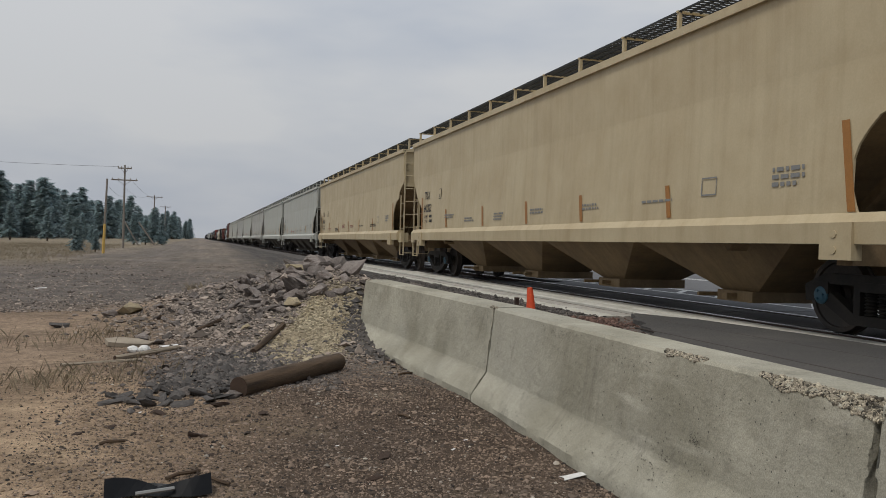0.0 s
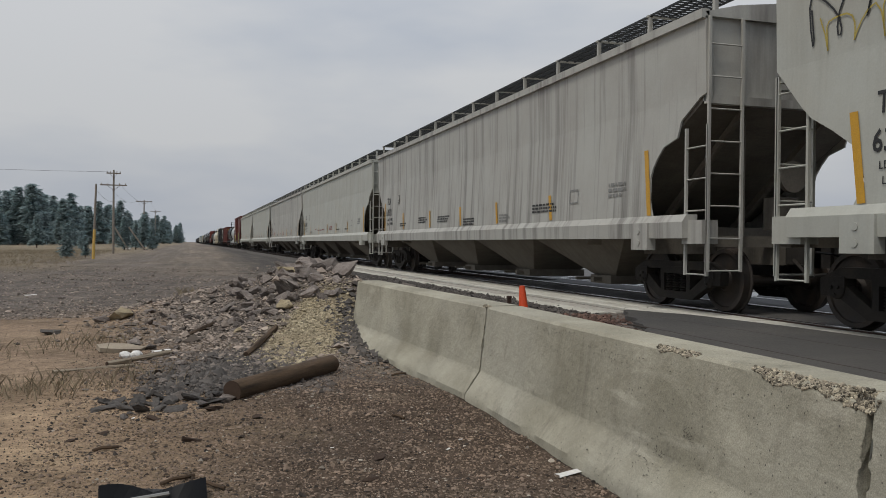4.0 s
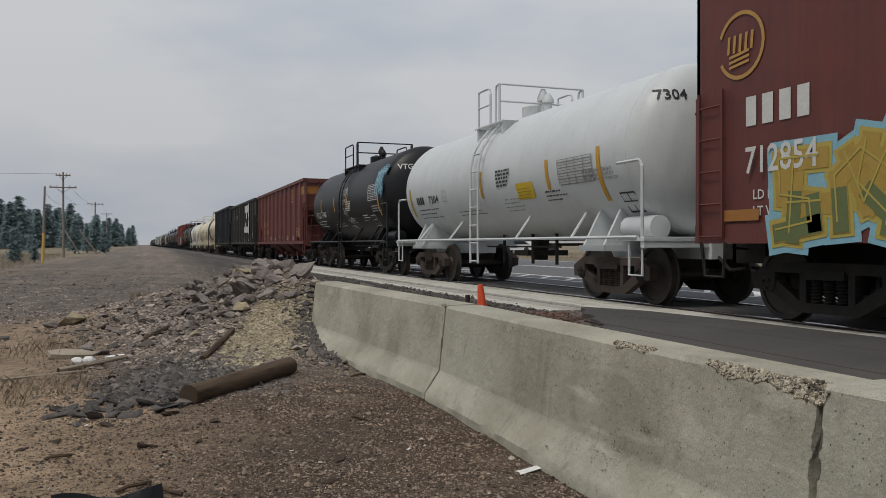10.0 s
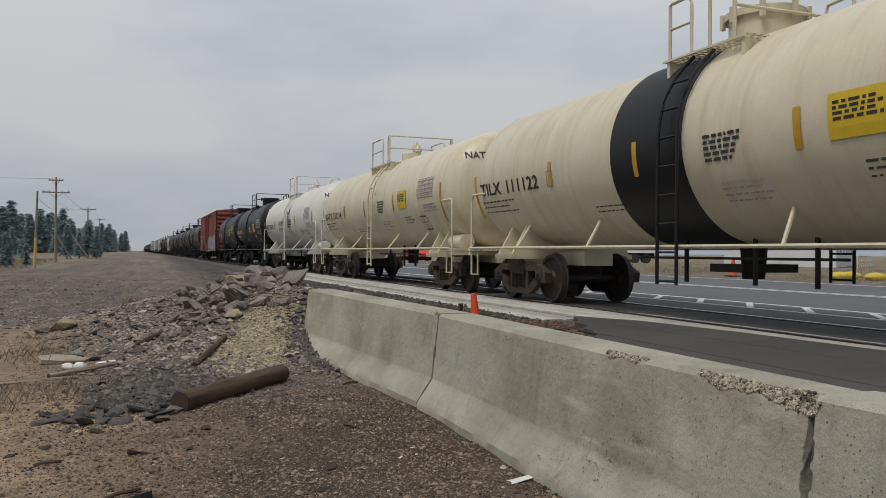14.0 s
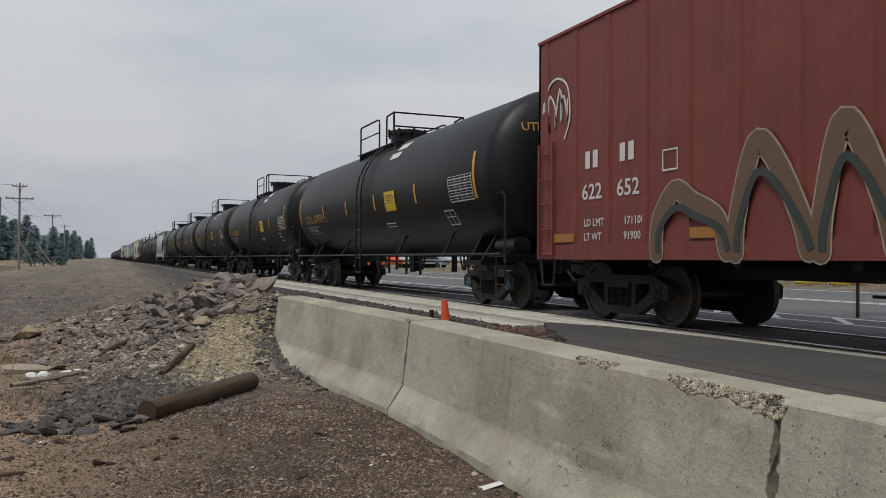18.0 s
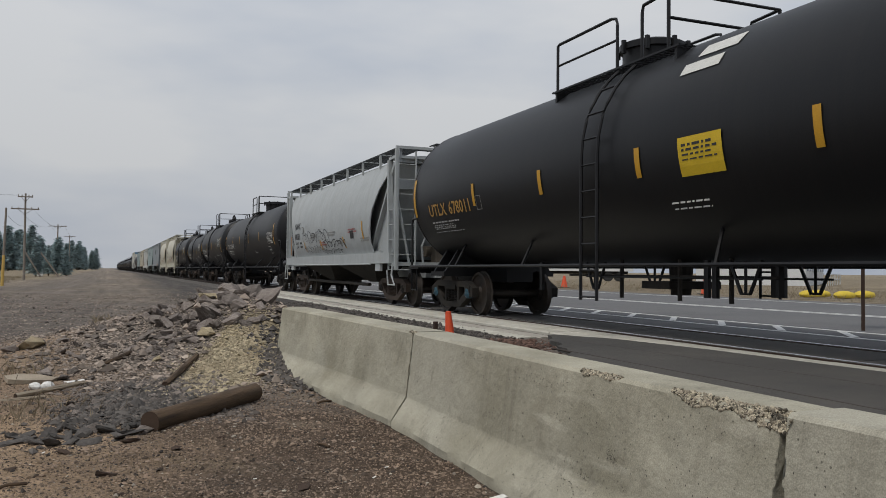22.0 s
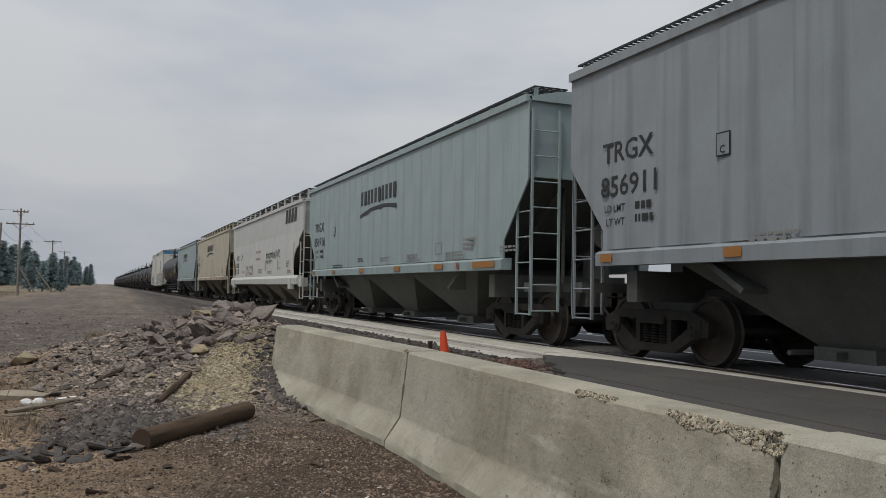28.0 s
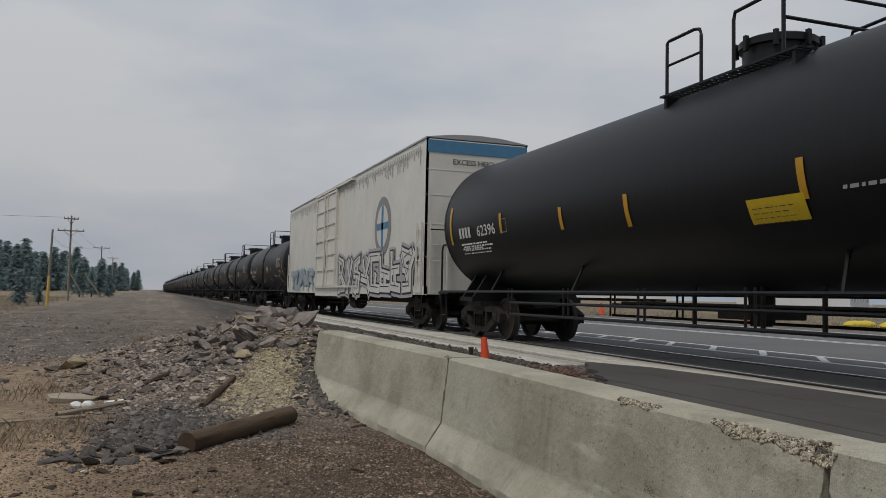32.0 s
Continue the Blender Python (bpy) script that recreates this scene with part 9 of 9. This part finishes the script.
# cream and white tanks
add(15, tank_car("tank_car", "cream tank car with a black band and rust stains", length(15), M["cream"], M["brown_steel"], dark, M["cream"], 1.48, "manway", "111122", M["decal_black"], "TILX", M["black"], ladder_mat=M["black"], walk_y=-0.2, rails=(0.6, 0.1, -0.3, -0.8)))
add(16, tank_car("tank_car", "cream tank car with brown stains under the valves", length(16), M["cream"], M["brown_steel"], dark, M["cream"], 1.45, "valve", "210114", M["decal_black"], "NATX"))
car, surf, half, zc = add(17, tank_car("tank_car", "off-white tank car with a black scrawled tag", length(17), M["white_car"], M["brown_steel"], dark, M["white_car"], 1.48, "valve", "210010", M["decal_black"], "NATX", placard=False))
spray_tag(car, half - 5.0, zc - 0.55, 1.6, 0.5, surf, M["black_spray"], 3, 0.04, 5)
spray_tag(car, half - 7.6, zc - 0.8, 0.7, 1.5, surf, M["black_spray"], 13, 0.05, 4)

# black tanks
for i, num in ((18, "180029"), (19, "180023")):
    car, surf, half, zc = add(i, tank_car("tank_car", "glossy black tank car with white lettering and yellow strips", length(i), M["black"], dark, blue, M["black"], 1.52, "manway", num, code="CRDX", rails=(1.25, 0.0, -0.66, -0.8)))
    bm = bmesh.new()
    mid = bm.verts.new((-(surf(1.66) + 0.02), -4.35, 1.66))
    rim = [bm.verts.new((-(surf(z) + 0.02), y, z)) for y, z in ((-4.35, 1.42), (-4.47, 1.54), (-4.59, 1.66), (-4.47, 1.78), (-4.35, 1.90), (-4.23, 1.78), (-4.11, 1.66), (-4.23, 1.54))]
    for a, b in zip(rim, rim[1:] + rim[:1]):
        bm.faces.new((mid, a, b))
    plq = part("hazard_placard", bm, M["decal_white"], car, "white diamond hazard placard")
    bars(plq, -4.25, 1.64, 0.2, 1, lambda z: surf(z) + 0.016, M["decal_black"], 0.05, "small_print", 3)

# second red box car
car, surf, half = add(20, box_car("box_car", "faded brick red ribbed box car with silver and teal spray paint", length(20), M["brick"], 4.72, (1.7, -1.66), dark, True, M["brick"]))
skin = lambda z: surf(z) + 0.035
big_piece(car, "RENSO", -1.78, 1.10, 3.55, 1.08, skin, M["silver_spray"], M["black_spray"], M["decal_white"], 0.30, True)
hand_tag(car, "RENSO LY", -2.75, 2.28, 0.26, skin, M["decal_white"], 0.035, 0.85)
spray_tag(car, -1.85, 2.2, 0.75, 0.24, skin, M["decal_white"], 18, 0.03, 4)
paint_blot(car, [(-5.3, 2.2), (-5.6, 2.25), (-5.75, 1.9), (-5.7, 1.5), (-5.5, 1.38), (-5.38, 1.7)], skin, M["black_spray"], 0.020)
spray_letters(car, -5.75, 1.05, 3.6, 1.35, 3, skin, M["cyan_spray"], M["pink_spray"], 12, M["teal_spray"])
for k, (y0, wd, top) in enumerate(((6.5, 1.35, 2.02), (5.0, 1.1, 2.45), (3.75, 0.9, 2.5), (2.8, 1.0, 1.85))):   # brown bows with thin pale edges
    bow = [(y0, 1.08), (y0 - 0.03, 1.5), (y0 - 0.28 * wd, top - 0.12), (y0 - 0.55 * wd, top - 0.3), (y0 - 0.88 * wd, 1.5), (y0 - wd, 1.1)]
    for mat, width, gap, nm in (("grey_wood", 0.30, 0.004, "spray_painted_outline"), ("khaki_spray", 0.25, 0.010, "spray_painted_bow")):
        bm = bmesh.new(); fat_line(bm, bow, width, skin, gap + 0.0015 * k); part(nm, bm, M[mat], car)
    bm = bmesh.new(); stroke(bm, eased([(a - 0.03 * wd, 1.08 + (b - 1.08) * 0.72) for a, b in bow]), 0.10, skin, 0.018 + 0.0015 * k); part("spray_painted_bow", bm, M["dark_green_spray"], car)
spray_tag(car, 9.6, 3.1, 0.8, 0.75, surf, M["decal_white"], 6, 0.045, 4)
bm = bmesh.new(); stroke(bm, eased([(9.6, 3.5), (9.45, 3.9), (9.15, 3.99), (8.85, 3.8), (8.78, 3.3), (8.95, 2.95)]), 0.04, surf, 0.018); part("spray_painted_ring", bm, M["decal_white"], car)
spray_tag(car, 1.4, 1.3, 1.5, 0.8, lambda z: surf(z) + 0.12, M["decal_white"], 16, 0.05, 4)
code_bars(car, 8.32, 2.40, 0.27, 2, surf, M["decal_white"]); code_bars(car, 7.4, 2.42, 0.27, 2, surf, M["decal_white"])
lettering(car, "622", 8.42, 1.92, 0.25, surf, M["decal_white"], "car_number_lettering", 1.1); lettering(car, "652", 7.48, 1.92, 0.25, surf, M["decal_white"], "car_number_lettering", 1.1)
lettering(car, "LD LMT", 8.36, 1.50, 0.12, surf, M["decal_white"]); lettering(car, "LT WT", 8.36, 1.28, 0.12, surf, M["decal_white"])
lettering(car, "171100", 7.3, 1.50, 0.12, surf, M["decal_white"]); lettering(car, "91900", 7.3, 1.28, 0.12, surf, M["decal_white"])
bm = bmesh.new(); stroke(bm, [(6.4, 2.19), (6.1, 2.19), (6.1, 2.46), (6.4, 2.46), (6.4, 2.19)], 0.03, surf); part("gauge_plate", bm, M["decal_white"], car)
bars(car, 0.8, 4.0, 0.6, 4, lambda z: surf(z) + 0.06, M["decal_white"], 0.07, seed=30)

# five long black tanks with ochre numbers
UTL = dict(strips=[(7.85, 2.25, 3.15), (4.5, 2.3, 2.75), (1.75, 2.3, 2.72), (-1.05, 2.3, 2.72), (-4.2, 2.3, 2.75), (-7.55, 2.2, 3.15)], number=(6.95, 2.22, 0.27, 2.25), placard=(-2.0, 2.22, 0.82, 0.5), table=(-6.3, 2.2, 1.2, 0.52), frame=(-5.75, 1.74, 0.5, 0.3), notes=[(-1.6, 1.9, 0.8, 2), (6.9, 2.0, 1.4, 2)])
PRG = dict(strips=[(6.0, 2.15, 3.05), (2.79, 2.35, 2.85), (-0.52, 2.34, 2.85), (-3.1, 2.34, 2.83), (-5.25, 2.08, 3.05)], number=(5.0, 2.16, 0.25, 2.0), table=(-3.9, 2.5, 1.15, 0.48), frame=(-3.65, 1.65, 0.55, 0.28), notes=[(4.9, 1.98, 1.7, 2), (2.4, 1.95, 0.9, 3), (-0.55, 1.85, 0.5, 4), (0.2, 1.6, 1.3, 3), (-2.4, 1.98, 1.0, 2)])
for i, num in ((21, "677970"), (22, "677967"), (23, "678066"), (24, "677980"), (25, "678011")):
    car, surf, half, zc = add(i, tank_car("tank_car", "long matt black tank car with ochre lettering", length(i), M["black"], dark, blue, M["black"], 1.655, "manway", num, M["decal_gold"], "UTLX", low_rail=True, walk_y=0.75, rails=(2.1, 0.25, -0.4, -1.03), marks=UTL))
    patch(car, "white_roof_notice", -1.9, zc + 1.10, 0.75, 0.18, surf, M["decal_white"], rows=3); patch(car, "white_roof_notice", -1.75, zc + 0.86, 0.75, 0.16, surf, M["decal_white"], rows=3)

# curved-side hopper
car, width, half = add(26, curved_hopper("curved_side_hopper_car", "pale grey curved-side hopper car with black scrawled tags", length(26), M["hopper_white"], M["brown_steel"], "94350", "NAHX"))
spray_tag(car, 3.2, 1.62, 3.6, 0.95, width, M["black_spray"], 5, 0.024, 9)
spray_tag(car, 0.3, 1.56, 2.8, 0.55, width, M["black_spray"], 15, 0.03, 7)
for ob in car.children:                      # a lower body than its sisters
    if ob.name.split(".")[0] not in ("truck", "wheelset", "coupler"):
        ob.matrix_basis = Matrix.Translation((0, 0, 1.2 * 0.13)) @ Matrix.Diagonal((1, 1, 0.87, 1)) @ ob.matrix_basis

# black tanks
add(27, tank_car("tank_car", "black tank car with white lettering and a side ladder", length(27), M["black"], dark, dark, M["black"], 1.56, "manway", "250904", code="TILX", walk_y=0.3, placard=False, marks=dict(UTL, strips=[(8.3, 2.1, 3.0), (5.27, 2.4, 2.9), (2.6, 2.41, 2.83), (-0.42, 2.35, 2.84), (-3.65, 2.35, 2.83), (-7.4, 2.1, 3.07)], number=(7.35, 2.2, 0.25, 2.4), table=(-5.9, 2.2, 1.25, 0.48))))
for i, num, p, code in ((28, "10617", "black", "PRGX"), (29, "6685", "black", "CRGX"), (30, "10588", "black", "PRGX")):
    add(i, tank_car("tank_car", "weathered black tank car with bold white lettering", length(i), M[p], M["brown_steel"], dark, M[p], 1.51 if i == 29 else 1.60, "valve", num, code=code, placard=False, walk_y=0.4, rails=(1.23, 0.35, -0.37, -0.6), marks=dict(PRG, strips=[(5.55, 1.9, 2.8), (0.0, 2.15, 2.6), (-2.28, 2.15, 2.6), (-5.0, 1.9, 2.85)]) if i == 29 else PRG))

# two cream curved-side hoppers
for i, num in ((31, "122222"), (32, "122219")):
    car, width, half = add(i, curved_hopper("curved_side_hopper_car", "cream curved-side hopper car with black and red lettering", length(i), M["ivory"], M["under"], num, "ADLX"))
    lettering(car, "DO NOT HAMMER ON SIDES OF CAR", half - 5.0, 2.02, 0.10, width, M["decal_red"])
    for text, z in (("ADLX", 4.05), (num, 3.85)):
        vs_, fs_ = text_points(text)
        me_ = bpy.data.meshes.new("end_lettering"); me_.from_pydata([(-0.5 + v[0] * 0.15, -half + 0.545, z + v[1] * 0.15) for v in vs_], [], fs_)
        put("end_lettering", me_, M["decal_black"], car)
    if i == 31:
        spray_tag(car, -half + 3.6, 1.72, 0.75, 0.55, width, M["decal_red"], 8, 0.035, 5)


def maker_sign(car, half, surf, mat):
    """The owner's name as a row of plain blocks over a swoosh."""
    y0 = 1.8
    code_bars(car, y0, 3.36, 0.40, 10, surf, mat)
    bm = bmesh.new()
    stroke(bm, [(y0 + 0.05, 3.06), (y0 - 0.9, 3.19), (y0 - 2.0, 3.22), (y0 - 3.1, 3.14)], 0.10, surf)
    part("sign_swoosh", bm, mat, car)


for i, p, num in ((33, "slate", "856911"), (34, "blue_grey", "856916")):
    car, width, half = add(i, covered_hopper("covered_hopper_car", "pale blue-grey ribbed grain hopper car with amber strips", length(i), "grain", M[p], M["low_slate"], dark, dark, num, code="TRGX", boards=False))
    maker_sign(car, half, width, M["decal_black"])
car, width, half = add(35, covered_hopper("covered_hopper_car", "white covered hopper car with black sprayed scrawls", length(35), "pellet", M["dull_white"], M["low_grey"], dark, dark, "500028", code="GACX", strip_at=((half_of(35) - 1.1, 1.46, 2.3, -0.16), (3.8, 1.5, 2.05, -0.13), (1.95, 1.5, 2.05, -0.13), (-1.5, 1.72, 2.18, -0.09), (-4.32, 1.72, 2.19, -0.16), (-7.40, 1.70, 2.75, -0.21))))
spray_tag(car, 3.6, 1.45, 1.65, 0.65, width, M["black_spray"], 21, 0.035, 4)
spray_tag(car, -1.55, 2.02, 1.8, 0.5, width, M["black_spray"], 22, 0.045, 7)
hand_tag(car, "*247C", -3.42, 2.24, 0.30, lambda z: width(z) - 0.015, M["black_spray"], 0.04, 0.86)
lettering(car, "DO NOT HAMMER", 1.2, 2.60, 0.11, width, M["decal_red"]); lettering(car, "ON SIDES OF CAR", 1.1, 2.26, 0.11, width, M["decal_red"])
for k in range(4):
    patch(car, "owner_mark", -5.52 - k * 0.54, 3.58, 0.40, 0.54, width, M["decal_black"], lean=0.16, rows=2)
car, width, half = add(36, covered_hopper("covered_hopper_car", "dusty cream ribbed grain hopper car with dark streaks", length(36), "grain", M["tan"], M["low_brown"], dark, dark, "854504", code="TRGX"))
for k, y in enumerate((4.68, 1.72, -1.17, -2.46, -3.99, -5.60, -7.21)):
    patch(car, "weld_seam", y, 1.64, 0.022 + 0.012 * (k % 3), 2.45, width, M["seam"], gap=0.004, lean=0.0, rows=8)
maker_sign(car, half, width, M["decal_black"])
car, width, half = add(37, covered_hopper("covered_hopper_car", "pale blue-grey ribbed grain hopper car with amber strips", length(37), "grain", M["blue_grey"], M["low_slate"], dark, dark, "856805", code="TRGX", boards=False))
maker_sign(car, half, width, M["decal_black"])

# long black tank, white reefer
car, surf, half, zc = add(38, tank_car("tank_car", "long black tank car with white lettering and low side rails", length(38), M["black"], dark, dark, M["black"], 1.62, "manway", "62396", low_rail="rail", walk_y=-0.35, rails=(0.87, 0.04, -0.66, -1.6), ladders=False, marks=dict(strips=[(8.9, 2.2, 3.1), (5.95, 2.3, 2.72), (3.33, 2.2, 2.6), (1.2, 2.1, 2.6), (-2.4, 2.15, 2.62), (-4.2, 2.1, 2.6), (-6.0, 2.1, 2.55), (-9.3, 1.9, 3.0)], number=(8.3, 2.32, 0.24, 2.1), placard=(-1.5, 1.93, 0.95, 0.3), table=(-7.2, 2.25, 1.3, 0.45), frame=(-6.4, 1.6, 0.45, 0.3), notes=[(8.2, 2.1, 1.8, 2), (-3.0, 2.2, 1.2, 1)])))
lettering(car, "NON ODORIZED", -6.5, 2.95, 0.18, surf, M["decal_white"])
lettering(car, "FRA AIP", -7.2, 3.25, 0.18, surf, M["decal_white"])
patch(car, "red_notice", -8.6, 1.5, 0.3, 0.32, surf, M["decal_red"])
car, surf, half = add(39, box_car("box_car", "white refrigerated box car with grey spray paint and blue end band", length(39), M["white_car"], 5.28, (3.5, -0.5), dark, False, M["roofing"], strips=False, smooth_end=True))
bm = bmesh.new(); bm_box(bm, (-1.48, -half - 0.018, 4.88), (1.48, -half - 0.012, 5.22)); part("blue_end_band", bm, M["blue_band"], car, "blue band across the top of the end")
vs_, fs_ = text_points("EXCESS HEIGHT CAR")
me_ = bpy.data.meshes.new("warning_lettering"); me_.from_pydata([(-0.75 + v[0] * 0.15, -half - 0.02, 4.58 + v[1] * 0.15) for v in vs_], [], fs_)
put("warning_lettering", me_, M["decal_black"], car)
spray_letters(car, -0.9, 0.95, 9.6, 1.45, 8, lambda z: surf(z) + 0.032, M["decal_white"], M["soot"], 31, M["silver_spray"])
spray_letters(car, 10.2, 1.05, 6.0, 1.1, 5, lambda z: surf(z) + 0.032, M["silver_spray"], M["cyan_spray"], 32)
bm = bmesh.new()
cy, cz = -7.0, 3.15
c = bm.verts.new((-1.512, cy, cz)); rg = [bm.verts.new((-1.512, cy + 0.95 * math.cos(a * math.pi / 16), cz + 0.95 * math.sin(a * math.pi / 16))) for a in range(32)]
for k in range(32):
    bm.faces.new((c, rg[k], rg[(k + 1) % 32]))
part("round_emblem", bm, M["decal_grey"], car, "grey round emblem with a blue cross")
bm = bmesh.new()
c = bm.verts.new((-1.517, cy, cz)); rg = [bm.verts.new((-1.517, cy + 0.68 * math.cos(a * math.pi / 16), cz + 0.68 * math.sin(a * math.pi / 16))) for a in range(32)]
for k in range(32):
    bm.faces.new((c, rg[k], rg[(k + 1) % 32]))
part("emblem_disc", bm, M["decal_white"], car)
bm = bmesh.new()
stroke(bm, [(cy - 0.66, cz), (cy + 0.66, cz)], 0.22, surf, 0.022); stroke(bm, [(cy, cz - 0.66), (cy, cz + 0.66)], 0.22, surf, 0.022)
part("emblem_cross", bm, M["blue_band"], car)
bm = bmesh.new()
rd = random.Random(4)
yy = half - 0.2
while yy > -half + 0.4:
    if not -0.4 < yy < 2.8:
        stroke(bm, [(yy, 5.12), (yy - 0.05, 5.12 - rd.uniform(0.15, 0.55)), (yy - 0.14, 5.02)], 0.035, surf)
    yy -= 0.2
part("dripping_spray_line", bm, M["decal_grey"], car)

# the tail of black tanks
for i in range(40, len(ENDS) - 1):
    add(i, tank_car("tank_car", "black tank car in a long row with white lettering", length(i), M["black"], dark, dark, M["black"], 1.55, "manway", "7%04d" % (i * 37), placard=False, plain=i > 43))


# ---- what moves ----
def motions():
    for car, q in TRAIN:
        walk(car, [(0.0, pose(TRACK_X, q, 0)), (SECONDS, pose(TRACK_X, q - SPEED * SECONDS, 0))])
    # wheels roll while their car is near
    turn = math.degrees(SPEED / WHEEL_R)
    place = dict((c.name, q) for c, q in TRAIN)
    for ws, y, car in WHEELS:
        t0 = max(0.0, (place[car.name] + y - 70.0) / SPEED)
        t1 = min(SECONDS, (place[car.name] + y + 8.0) / SPEED)
        if t1 <= t0:
            continue
        f0, f1 = round(t0 * FPS), round(t1 * FPS)
        times = sorted({0, round(SECONDS * FPS), *range(f0, f1 + 1)})
        walk(ws, [(f / FPS, pose(0, y, WHEEL_R, (min(max(f, f0), f1) - f0) / FPS * turn % 360)) for f in times])


motions()
